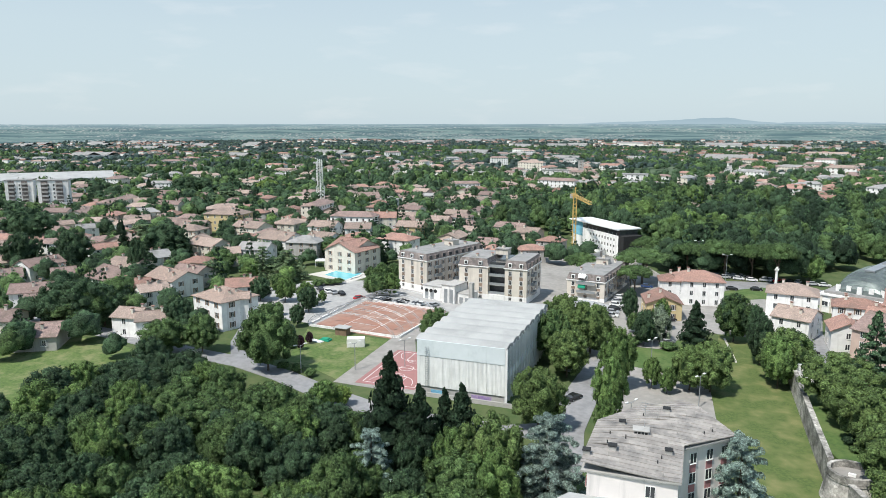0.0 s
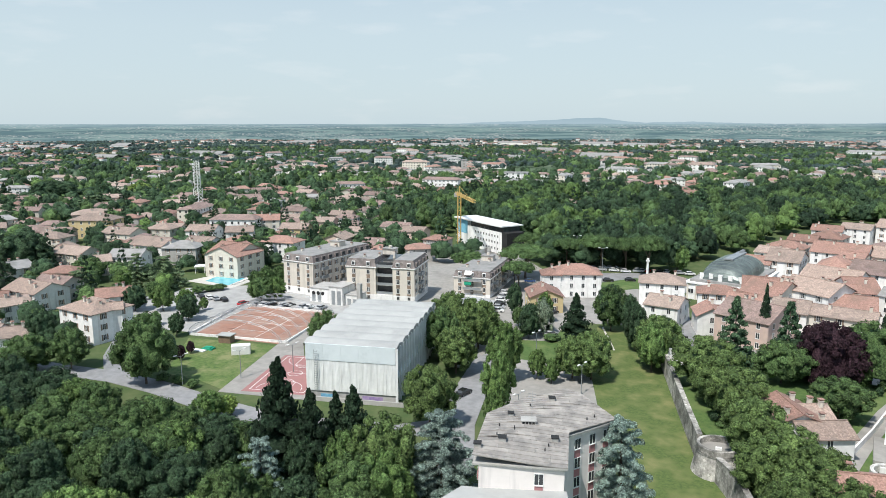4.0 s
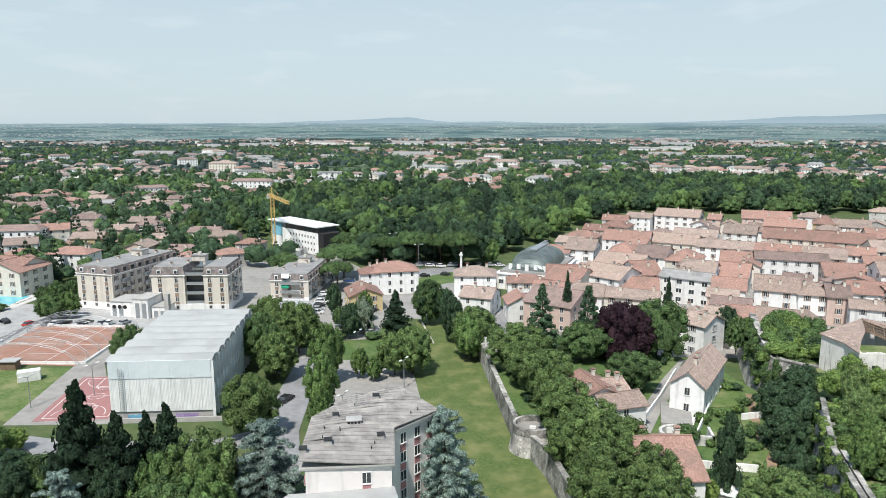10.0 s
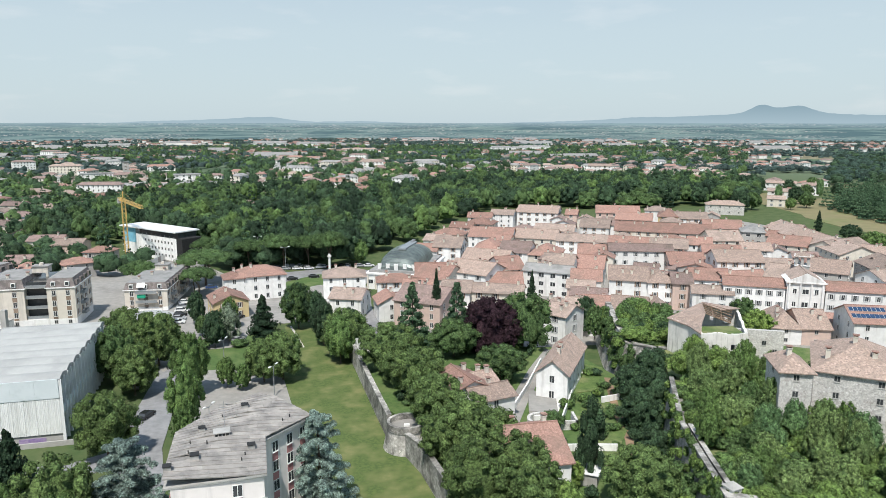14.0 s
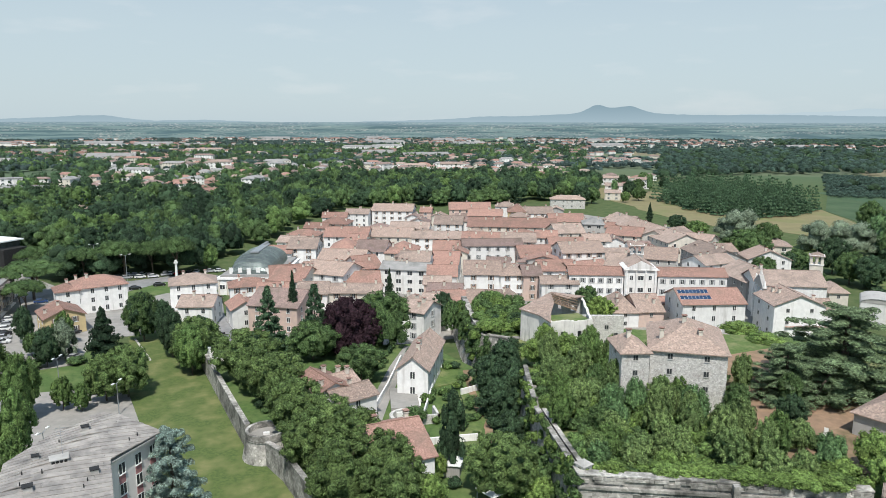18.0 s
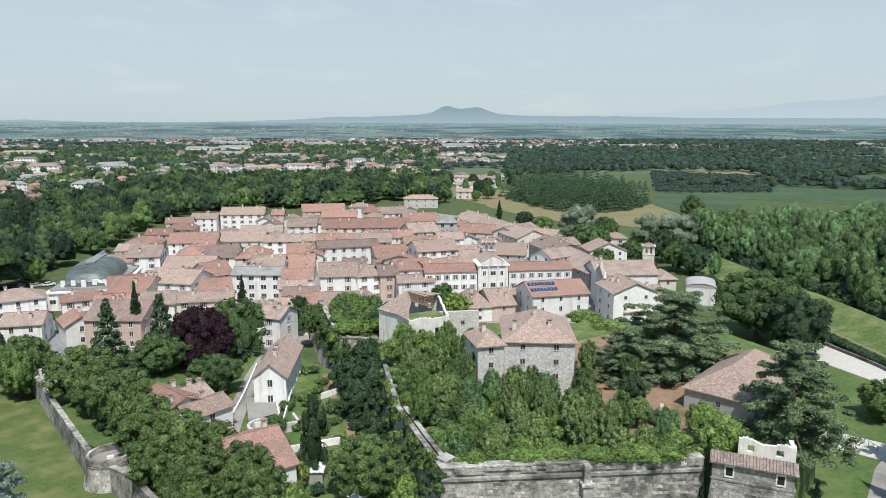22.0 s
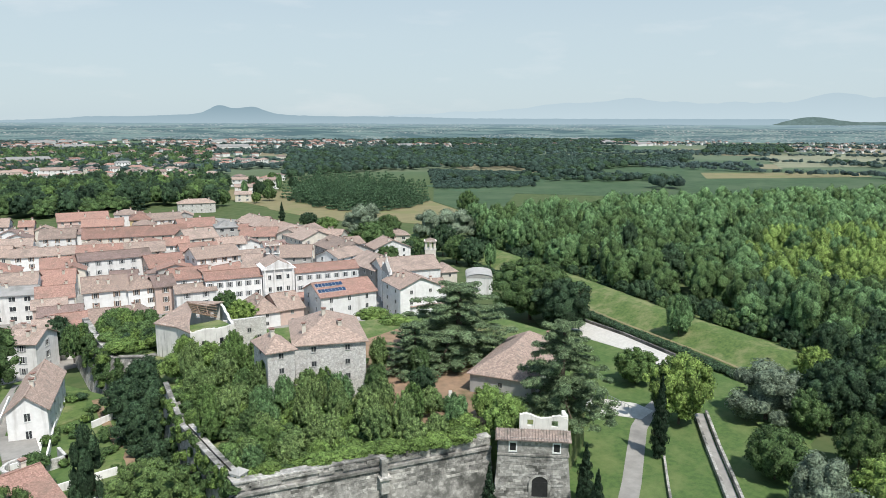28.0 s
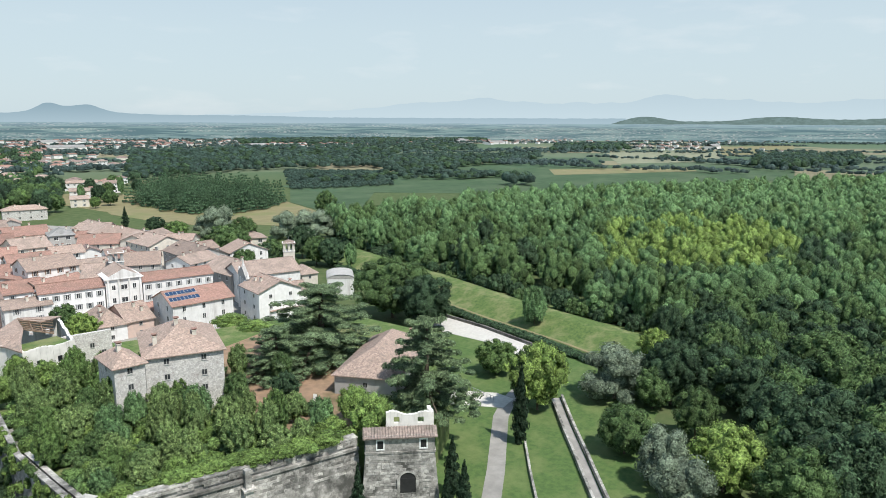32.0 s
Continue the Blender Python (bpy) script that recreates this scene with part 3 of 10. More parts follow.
def roof_shape(w, d, h, rise, form, over=0.5, t=0.18):
    """A roof with thickness over a plan w by d, its ridge along the width (gable), along the depth (cross), hipped, sloping (shed)."""
    s = Shape()
    W, D = w / 2 + over, d / 2 + over
    drop = rise * over / (min(w, d) / 2 if form == "hip" else (d / 2 if form == "gable" else w / 2 if form == "cross" else d))
    z0, z1 = h - drop, h + rise

    def slab(pts):
        s.face(pts)
        low = [(x, y, z - t) for x, y, z in pts]
        s.face(low[::-1])
        for k in range(len(pts)):
            j = (k + 1) % len(pts)
            s.face((low[k], low[j], pts[j], pts[k]))
    if form == "gable":
        slab([(-W, -D, z0), (W, -D, z0), (W, 0, z1), (-W, 0, z1)])
        slab([(W, D, z0), (-W, D, z0), (-W, 0, z1), (W, 0, z1)])
        s.box(-W, -0.14, z1 - 0.06, W, 0.14, z1 + 0.1)
    elif form == "cross":
        slab([(0, -D, z1), (W, -D, z0), (W, D, z0), (0, D, z1)])
        slab([(-W, -D, z0), (0, -D, z1), (0, D, z1), (-W, D, z0)])
        s.box(-0.14, -D, z1 - 0.06, 0.14, D, z1 + 0.1)
    elif form == "hip":
        if w >= d:
            e = max(0.0, W - D)
            slab([(-W, -D, z0), (W, -D, z0), (e, 0, z1), (-e, 0, z1)])
            slab([(W, D, z0), (-W, D, z0), (-e, 0, z1), (e, 0, z1)])
            slab([(W, -D, z0), (W, D, z0), (e, 0, z1)])
            slab([(-W, D, z0), (-W, -D, z0), (-e, 0, z1)])
        else:
            e = max(0.0, D - W)
            slab([(W, -D, z0), (W, D, z0), (0, e, z1), (0, -e, z1)])
            slab([(-W, D, z0), (-W, -D, z0), (0, -e, z1), (0, e, z1)])
            slab([(-W, -D, z0), (W, -D, z0), (0, -e, z1)])
            slab([(W, D, z0), (-W, D, z0), (0, e, z1)])
    elif form == "shed":
        slab([(-W, -D, z0), (W, -D, z0), (W, D, z1), (-W, D, z1)])
    else:
        s.box(-W, -D, h, W, D, h + 0.35)
    return s


def wall_shape(w, d, h, rise, form):
    s = Shape()
    x, y = w / 2, d / 2
    s.box(-x, -y, -0.3, x, y, h - 0.02, bottom=False)
    if form == "gable":
        for e in (-x, x):
            s.face([(e, -y, h - 0.02), (e, y, h - 0.02), (e, 0, h + rise - 0.22)])
    elif form == "cross":
        for e in (-y, y):
            s.face([(-x, e, h - 0.02), (x, e, h - 0.02), (0, e, h + rise - 0.22)])
    elif form == "shed":
        for e in (-x, x):
            s.face([(e, -y, h - 0.02), (e, y, h - 0.02), (e, y, h + rise - 0.22)])
        s.face([(-x, y, h - 0.02), (x, y, h - 0.02), (x, y, h + rise - 0.22), (-x, y, h + rise - 0.22)])
    return s


def chimney_mesh():
    s, t = Shape(), Shape()
    s.box(-0.35, -0.35, -1.0, 0.35, 0.35, 1.0)
    s.box(-0.45, -0.45, 1.0, 0.45, 0.45, 1.12)
    t.box(-0.28, -0.28, 1.12, 0.28, 0.28, 1.35)
    t.box(-0.5, -0.5, 1.35, 0.5, 0.5, 1.45)
    return s.mesh("chimney", "plaster_cream"), t.mesh("chimney_cap", "tile_red")


CHIM, CAP = chimney_mesh()


def chimney(o):
    c = part("chimney", CHIM, None, o)
    part("chimney_cap", CAP, None, c)
    return c


ROOFS = {"tile_red": "red-tiled", "tile_pale": "pale terracotta-tiled", "tile_brown": "brown-tiled", "tile_old": "weathered clay-tiled", "tile_ruin": "mossy grey-brown tiled", "roof_grey": "grey", "concrete": "grey concrete"}
WALLS = {"plaster_white": "white-plastered", "plaster_cream": "cream-plastered", "plaster_pink": "pinkish-plastered", "plaster_yellow": "yellow-plastered", "plaster_grey": "grey-plastered", "stone": "rough stone"}
house_rng = random.Random(3)


def house(x, y, w, d, h, rise, turn, form="gable", wall="plaster_white", roof="tile_red", style="plain", floors=0, chimneys=2, z=0.0, group="", sides=True, name="house", note="", gap=3.7):
    """A house with its middle at x, y; turn in degrees is that of its front, which looks towards -y at 0."""
    shape = {"gable": "gabled", "cross": "gabled", "hip": "hipped", "shed": "sloping", "flat": "flat"}[form]
    o = thing(name, f"{WALLS[wall]} {note or 'house'} with {ROOFS[roof]} {shape} roof", "house", pose(x, y, z, 0, 0, turn), group)
    part("wall", wall_shape(w, d, h, rise, form), wall, o)
    part("roof", roof_shape(w, d, h, rise, form), roof, o)
    floors = floors or max(1, round(h / 3.1))
    windows_on(o, -w / 2 + 0.3, w / 2 - 0.3, h, d / 2, 0, style, floors, gap)
    if sides:
        away = Matrix.Rotation(radians(-turn), 2) @ Vector((-x, -y))
        windows_on(o, -d / 2 + 0.5, d / 2 - 0.5, h, w / 2, 90 if away.x > 0 else -90, style, floors, gap + 0.7)
    for k in range(chimneys):
        c = chimney(o)
        px, py = house_rng.uniform(-0.4, 0.4) * w, house_rng.uniform(-0.3, 0.3) * d
        top = {"gable": rise * (1 - abs(py) * 2 / d), "cross": rise * (1 - abs(px) * 2 / w), "hip": rise * max(0, 1 - max(abs(py) * 2 / d, (abs(px) * 2 - max(0, w - d)) / d)), "shed": rise * (py / d + 0.5), "flat": 0.3}[form]
        c.location = (px, py, h + top)
    return o

# ---- the ground, the far hills ----
m, n, l, p = nodes_of("plain")
geo = n.new("ShaderNodeNewGeometry")
pos = geo.outputs["Position"]
v = n.new("ShaderNodeTexVoronoi")
v.inputs["Scale"].default_value = 0.006
l.new(pos, v.inputs["Vector"])
sep = n.new("ShaderNodeSeparateColor")
l.new(v.outputs["Color"], sep.inputs[0])
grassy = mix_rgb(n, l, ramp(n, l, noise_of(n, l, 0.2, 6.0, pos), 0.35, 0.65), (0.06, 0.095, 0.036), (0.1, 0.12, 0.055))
# field tones, partly blue-grey with haze of distance put into the colour
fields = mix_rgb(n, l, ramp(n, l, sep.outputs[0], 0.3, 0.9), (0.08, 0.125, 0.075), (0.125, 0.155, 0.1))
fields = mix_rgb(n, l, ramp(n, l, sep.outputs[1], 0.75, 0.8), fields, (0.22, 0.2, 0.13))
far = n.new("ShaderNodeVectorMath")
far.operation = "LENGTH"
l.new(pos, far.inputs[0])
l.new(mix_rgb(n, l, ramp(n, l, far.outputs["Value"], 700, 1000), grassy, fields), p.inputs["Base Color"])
p.inputs["Roughness"].default_value = 0.95
p.inputs["Specular IOR Level"].default_value = 0.1
M["plain"] = m
s = Shape()
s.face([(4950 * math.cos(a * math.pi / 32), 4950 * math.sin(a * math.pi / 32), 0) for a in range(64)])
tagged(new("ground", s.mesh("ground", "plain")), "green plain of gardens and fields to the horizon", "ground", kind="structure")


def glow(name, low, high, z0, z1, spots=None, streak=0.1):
    """Far land for backdrops alone: emission with the haze of miles of air painted into its colours."""
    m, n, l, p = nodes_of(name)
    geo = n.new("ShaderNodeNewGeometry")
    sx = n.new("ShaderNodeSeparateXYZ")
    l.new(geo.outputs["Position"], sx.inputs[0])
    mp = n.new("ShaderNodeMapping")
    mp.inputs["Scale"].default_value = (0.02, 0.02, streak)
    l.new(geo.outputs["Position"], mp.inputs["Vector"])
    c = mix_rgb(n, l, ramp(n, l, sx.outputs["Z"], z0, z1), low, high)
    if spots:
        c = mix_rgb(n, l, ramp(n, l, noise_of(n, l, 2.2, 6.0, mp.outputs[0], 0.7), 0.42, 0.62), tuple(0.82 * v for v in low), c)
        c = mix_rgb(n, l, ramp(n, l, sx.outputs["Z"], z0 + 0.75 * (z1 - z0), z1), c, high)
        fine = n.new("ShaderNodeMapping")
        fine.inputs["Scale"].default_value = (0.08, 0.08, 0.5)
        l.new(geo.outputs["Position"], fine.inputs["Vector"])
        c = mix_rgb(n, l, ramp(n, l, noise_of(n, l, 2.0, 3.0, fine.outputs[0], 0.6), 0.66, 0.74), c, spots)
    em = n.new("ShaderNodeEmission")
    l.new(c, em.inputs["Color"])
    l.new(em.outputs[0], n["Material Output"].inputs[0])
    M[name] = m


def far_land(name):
    """The far plain as emission with haze painted in: long strips of field and wood, villages as pale specks."""
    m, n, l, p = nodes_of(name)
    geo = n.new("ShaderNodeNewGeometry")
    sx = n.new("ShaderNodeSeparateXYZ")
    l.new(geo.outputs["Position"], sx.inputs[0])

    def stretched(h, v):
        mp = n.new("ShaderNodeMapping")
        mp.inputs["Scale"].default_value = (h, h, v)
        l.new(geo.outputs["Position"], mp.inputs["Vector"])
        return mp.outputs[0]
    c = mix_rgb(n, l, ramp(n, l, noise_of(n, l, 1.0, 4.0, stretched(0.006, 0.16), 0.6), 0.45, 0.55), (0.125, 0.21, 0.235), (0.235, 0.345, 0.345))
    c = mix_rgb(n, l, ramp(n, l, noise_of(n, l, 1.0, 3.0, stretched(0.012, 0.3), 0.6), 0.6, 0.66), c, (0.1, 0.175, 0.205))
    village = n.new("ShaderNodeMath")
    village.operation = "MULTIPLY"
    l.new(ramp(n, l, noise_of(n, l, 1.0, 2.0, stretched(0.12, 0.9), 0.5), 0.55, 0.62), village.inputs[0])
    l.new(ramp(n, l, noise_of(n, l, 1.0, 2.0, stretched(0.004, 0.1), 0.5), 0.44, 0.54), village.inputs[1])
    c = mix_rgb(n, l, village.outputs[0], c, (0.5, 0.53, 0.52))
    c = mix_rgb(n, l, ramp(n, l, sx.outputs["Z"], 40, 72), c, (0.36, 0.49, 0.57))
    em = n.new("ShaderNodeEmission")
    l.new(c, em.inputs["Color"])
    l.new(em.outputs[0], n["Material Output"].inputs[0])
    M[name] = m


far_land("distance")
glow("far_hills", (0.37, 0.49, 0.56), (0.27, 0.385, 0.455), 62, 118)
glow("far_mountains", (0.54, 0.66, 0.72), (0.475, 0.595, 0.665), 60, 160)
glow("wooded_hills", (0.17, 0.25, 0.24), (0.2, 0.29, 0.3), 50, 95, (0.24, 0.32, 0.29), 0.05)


def bump_at(a, mid, wide, high):
    return high * math.exp(-((a - mid) / wide) ** 2)


def ridge(name, label, radius, lo, hi, height, m):
    s, prev = Shape(), None
    for k in range(int((hi - lo) * 6) + 1):
        a = lo + k / 6
        x, y = -math.sin(radians(a)) * radius, math.cos(radians(a)) * radius
        q = ((x, y, -2.0), (x, y, height(a)))
        if prev:
            s.face([q[0], prev[0], prev[1], q[1]])
        prev = q
    return tagged(new(name, s.mesh(name, m)), label, "backdrop", kind="structure")


def uneven(a, f, seed):
    return noise.noise((a * f, seed, 0.3)) + 0.5 * noise.noise((a * f * 2.7, seed, 4.3))


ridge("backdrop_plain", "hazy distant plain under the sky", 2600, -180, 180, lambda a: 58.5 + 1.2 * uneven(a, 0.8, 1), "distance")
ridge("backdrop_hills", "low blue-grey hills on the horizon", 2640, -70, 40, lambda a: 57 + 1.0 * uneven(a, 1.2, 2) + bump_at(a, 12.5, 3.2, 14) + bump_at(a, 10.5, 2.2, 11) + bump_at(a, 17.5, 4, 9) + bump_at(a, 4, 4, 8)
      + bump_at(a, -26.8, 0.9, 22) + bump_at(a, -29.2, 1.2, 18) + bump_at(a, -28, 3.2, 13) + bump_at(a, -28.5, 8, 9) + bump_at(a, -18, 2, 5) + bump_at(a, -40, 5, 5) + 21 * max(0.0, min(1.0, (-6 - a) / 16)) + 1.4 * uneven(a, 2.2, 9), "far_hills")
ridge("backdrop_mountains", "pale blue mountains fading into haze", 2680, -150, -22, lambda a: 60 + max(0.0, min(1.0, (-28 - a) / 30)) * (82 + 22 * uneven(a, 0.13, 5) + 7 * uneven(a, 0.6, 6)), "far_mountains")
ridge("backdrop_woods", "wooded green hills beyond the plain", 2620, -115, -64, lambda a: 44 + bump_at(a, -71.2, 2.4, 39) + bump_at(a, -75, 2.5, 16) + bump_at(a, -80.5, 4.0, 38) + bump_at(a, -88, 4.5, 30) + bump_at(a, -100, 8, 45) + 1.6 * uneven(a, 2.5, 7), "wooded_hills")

# ---- ground, roads, lawns ----
sheet("moat_lawn", [(-37.6, 207.9), (-29.2, 209.8), (-19.7, 174.4), (-14.1, 169.1), (-5.6, 139.4), (-2.7, 124.4), (4.2, 109.2), (14.6, 87.6), (-24.7, 78.4), (-22.0, 100.0), (-20.6, 130.3), (-26.2, 147.2), (-31.3, 165.0), (-31.6, 178.7)], 0.0637, "lawn_dry", "mown green grass in the old moat below the wall", "lawn")
sheet("park_lawn", [(-59.1, 189.5), (-47.7, 203.2), (-39.6, 198.7), (-33.2, 172.3), (-49.3, 159.4)], 0.0574, "lawn", "green lawn beside the parking lot", "lawn")
sheet("parking_lot", [(-49.8, 167.6), (-34.0, 167.3), (-31.1, 165.6), (-24.2, 140.7), (-24.8, 128.7), (-41.6, 120.8), (-48.4, 150.5)], 0.1011, "paving", "pale paved parking lot with trees", "parking")
sheet("arena_floor", [(-142.7, 151.9), (-148.1, 185.2), (-117.2, 187.2), (-115.0, 154.1)], 0.1148, "clay", "red clay playing field with white lines", "court")
sheet("school_court", [(-101.8, 122.0), (-107.4, 146.8), (-92.9, 150.2), (-87.2, 125.4)], 0.1185, "court", "faded red basketball court with white lines", "court")
sheet("car_park", [(-185.8, 166.1), (-186.3, 196.6), (-169.4, 208.5), (-155.6, 213.7), (-111.0, 210.6), (-106.8, 187.4), (-148.3, 187.0), (-143.0, 153.9), (-154.6, 152.5), (-165.7, 150.1)], 0.0822, "worn_asphalt", "pale worn asphalt car park", "parking")
sheet("school_yard", [(-115.0, 154.1), (-117.2, 187.2), (-115.4, 198.7), (-102.9, 155.6), (-109.2, 157.8), (-84.7, 123.4), (-100.0, 120.7), (-106.4, 119.7)], 0.0759, "paving", "grey paved yard beside the sports hall", "pavement")
sheet("sports_garden", [(-126.4, 124.1), (-141.8, 149.0), (-114.0, 152.8), (-106.8, 121.2), (-115.3, 123.6)], 0.0696, "meadow", "rough grass plot with sheds", "lawn")
sheet("river_meadow", [(-271.5, 83.1), (-229.6, 105.1), (-180.4, 109.6), (-149.0, 109.8), (-121.1, 100.4), (-126.1, 76.2), (-173.7, 46.0)], 0.0633, "meadow", "rough green meadow below the road", "meadow")
strip("front_road", [(-339.9, 97.0), (-239.5, 109.9), (-206.3, 113.2), (-178.4, 115.2), (-154.7, 115.9), (-134.9, 117.7), (-119.6, 116.3), (-104.3, 113.4), (-90.0, 111.8), (-75.0, 113.3), (-58.9, 117.2), (-49.9, 124.4)], 6.5, 0.117, "asphalt", "pale grey asphalt road past the villas", "road")
strip("side_street", [(-134.9, 117.7), (-148.7, 129.7), (-159.2, 142.9), (-172.0, 158.4)], 6, 0.1257, "asphalt", "short asphalt side street", "road")
strip("school_street", [(-42.8, 104.8), (-49.9, 124.4), (-54.4, 146.7), (-56.7, 163.2), (-60.1, 182.7), (-64.7, 206.4), (-69.2, 232.4), (-72.6, 260.6)], 7.5, 0.1444, "asphalt", "grey asphalt street between trees", "road")
sheet("main_square", [(-76.0, 217.3), (-80.4, 253.2), (-78.7, 270.8), (-52.5, 281.6), (-25.5, 292.7), (-13.2, 281.7), (-16.8, 254.6), (-19.5, 238.4), (-26.6, 258.9), (-42.7, 252.3), (-60.4, 253.9), (-60.4, 221.0)], 0.1181, "asphalt", "wide asphalt road junction with parked cars", "road")
strip("old_street", [(-19.8, 265.4), (-16.0, 243.4), (-14.6, 224.3), (-10.9, 208.4), (-12.0, 199.2), (-9.7, 188.8), (3.8, 177.6)], 5, 0.1618, "asphalt", "narrow street along the old wall", "road")
sheet("town_ground", [(-10.1, 232.9), (-6.0, 250.0), (4.0, 300.0), (14.0, 345.0), (26.0, 385.0), (46.0, 425.0), (64.0, 432.0), (153.4, 430.0), (205.0, 425.0), (231.5, 353.0), (192.6, 207.7), (161.5, 168.3), (121.9, 158.0), (54.7, 183.3), (11.4, 179.2)], 0.1055, "paving", "worn stone paving between the town houses", "pavement")
sheet("castle_park", [(226.3, 221.4), (217.3, 183.5), (184.6, 47.9), (159.0, 43.0), (137.5, 41.0), (105.6, 21.5), (71.2, 52.0), (109.3, 74.6), (129.3, 83.7), (169.0, 133.3)], 0.1092, "lawn", "mown park lawn below the castle", "lawn")
sheet("gravel_road", [(178.1, 126.7), (176.9, 111.1), (168.6, 85.8), (156.1, 80.6), (162.0, 95.2), (163.8, 116.5)], 0.1529, "gravel", "white gravel road along the park", "path")
strip("park_path", [(151.5, 74.6), (139.2, 71.9), (129.6, 70.5), (120.5, 67.5), (110.1, 62.1), (100.2, 56.9), (90.0, 52.0), (80.8, 48.8)], 3.2, 0.1666, "paving", "pale winding footpath in the park", "path")
sheet("park_terrace", [(126.6, 84.3), (131.2, 74.6), (130.2, 69.8), (124.6, 69.3), (119.9, 79.7)], 0.1903, "gravel", "small pale paved terrace below the cedars", "path")
sheet("mown_strip", [(281.2, 499.9), (283.7, 473.8), (275.7, 393.0), (300.1, 357.6), (366.1, 384.2), (337.2, 346.4), (296.4, 333.8), (257.8, 350.3), (253.2, 391.1), (255.3, 437.5)], 0.142, "field_dry", "dry yellow mown strip before the spruce wood", "field")
sheet("dry_field", [(269.3, 613.0), (329.2, 580.7), (357.6, 457.6), (387.0, 422.5), (346.4, 338.4), (286.6, 303.6), (277.2, 333.6), (273.2, 379.4), (261.3, 454.9), (265.9, 528.2)], 0.124, "field_dry", "dry yellowish mown field", "field")
sheet("green_field", [(303.9, 321.7), (353.3, 345.1), (375.6, 397.3), (472.3, 499.1), (554.0, 452.6), (272.9, 254.2)], 0.1377, "field_green", "bright green crop field", "field")
sheet("field_strip", [(1028.1, 598.4), (1217.5, 492.9), (968.4, 383.2), (828.6, 473.3)], 0.1614, "field_dark", "dark green crop field", "field")
sheet("field_strip", [(850.8, 411.2), (1010.0, 275.3), (937.2, 241.9), (762.8, 361.3)], 0.1751, "field_dry", "pale dry field strip", "field")
sheet("field_strip", [(1409.4, 559.3), (1700.1, 396.3), (1217.3, 266.2), (1037.9, 385.3)], 0.1888, "field_pale", "pale stubble field", "field")
sheet("field_strip", [(1901.4, 495.7), (2284.6, 322.8), (1680.6, 235.9), (1352.0, 332.5)], 0.1725, "field_dry", "pale dry field strip", "field")
sheet("field_strip", [(465.3, 507.5), (624.0, 526.7), (617.4, 456.8), (444.6, 427.1)], 0.1862, "field_dark", "dark green orchard field", "field")
sheet("wide_field", [(439.1, 449.7), (554.2, 532.1), (918.6, 573.6), (1097.9, 152.1), (861.9, 118.2), (526.9, 305.7)], 0.1499, "field_green", "wide green crop field beyond the poplars", "field")
sheet("house_yards", [(-63.4, 199.2), (-77.7, 251.8), (-52.2, 268.2), (-29.2, 263.2), (-17.6, 216.6), (-30.0, 209.6), (-37.6, 207.9), (-46.3, 209.9), (-45.8, 185.7), (-53.6, 183.8)], 0.1536, "paving", "pale paved yards between the white houses", "pavement")
sheet("earth_yard", [(95.8, 126.0), (110.5, 128.0), (104.5, 108.1), (102.2, 93.7), (93.0, 82.0), (84.0, 75.0), (76.2, 78.1), (70.4, 82.6), (74.0, 92.0), (82.8, 108.5)], 10.12, "earth", "bare brown earth yard between the castle houses", "ground")
sheet("traffic_island", [(-50.8, 259.8), (-36.2, 278.0), (-19.7, 274.8), (-17.8, 264.0), (-33.9, 258.6), (-43.8, 248.3)], 0.165, "lawn", "small green island in the road junction", "lawn")
strip("stone_line", [(-35.2, 204.6), (-31.8, 194.5), (-28.5, 184.4)], 0.5, 0.1973, "gravel", "pale line of stones in the moat grass", "path")
sheet("quarter_paving", [(-153.7, 209.3), (-161.8, 289.0), (-123.6, 301.0), (-104.8, 325.1), (-66.6, 270.1), (-57.1, 190.8), (-59.7, 166.3), (-84.9, 201.3), (-104.2, 205.8)], 0.156, "paving", "pale paved ground between the apartment blocks", "pavement")

# ---- the old town ----
house(6.0, 208.8, 15.2, 16.0, 8, 3.4, -27.4, "gable", "plaster_pink", "tile_brown", "plain", group="houses of the old town")
house(15.7, 219.6, 9.2, 11.7, 8, 2.5, -11.9, "gable", "plaster_white", "tile_pale", "brown", group="houses of the old town")
house(28.3, 216.5, 16.4, 9.2, 8, 1.9, -15.6, "gable", "plaster_cream", "tile_pale", "brown", group="houses of the old town")
house(11.0, 241.1, 11.9, 16.0, 8, 3.4, -28.5, "gable", "plaster_cream", "tile_red", "grey", group="houses of the old town")
house(24.0, 243.5, 16.1, 14.7, 9, 3.1, -36.2, "gable", "plaster_white", "tile_old", "grey", group="houses of the old town")
house(31.3, 267.1, 17.4, 13.6, 9, 2.9, -24.1, "gable", "plaster_white", "tile_old", "brown", group="houses of the old town")
house(18.3, 302.2, 11.9, 16.0, 8, 3.4, -14.6, "gable", "plaster_white", "tile_pale", "brown", group="houses of the old town")
house(34.6, 295.8, 11.3, 15.5, 8, 3.2, -14.4, "hip", "plaster_cream", "tile_red", "grey", group="houses of the old town")
house(45.8, 288.6, 12.3, 16.0, 8, 3.4, -20.9, "gable", "plaster_white", "tile_brown", "plain", group="houses of the old town")
house(56.7, 281.8, 12.2, 16.0, 8, 3.4, -20.7, "hip", "plaster_cream", "tile_red", "plain", group="houses of the old town")
house(54.8, 247.3, 10.8, 12.1, 11, 2.6, -20.6, "gable", "plaster_white", "tile_pale", "wide", group="houses of the old town")
house(50.2, 241.6, 17.2, 8.4, 9, 1.8, -27.0, "gable", "plaster_white", "roof_grey", "wide", group="houses of the old town")
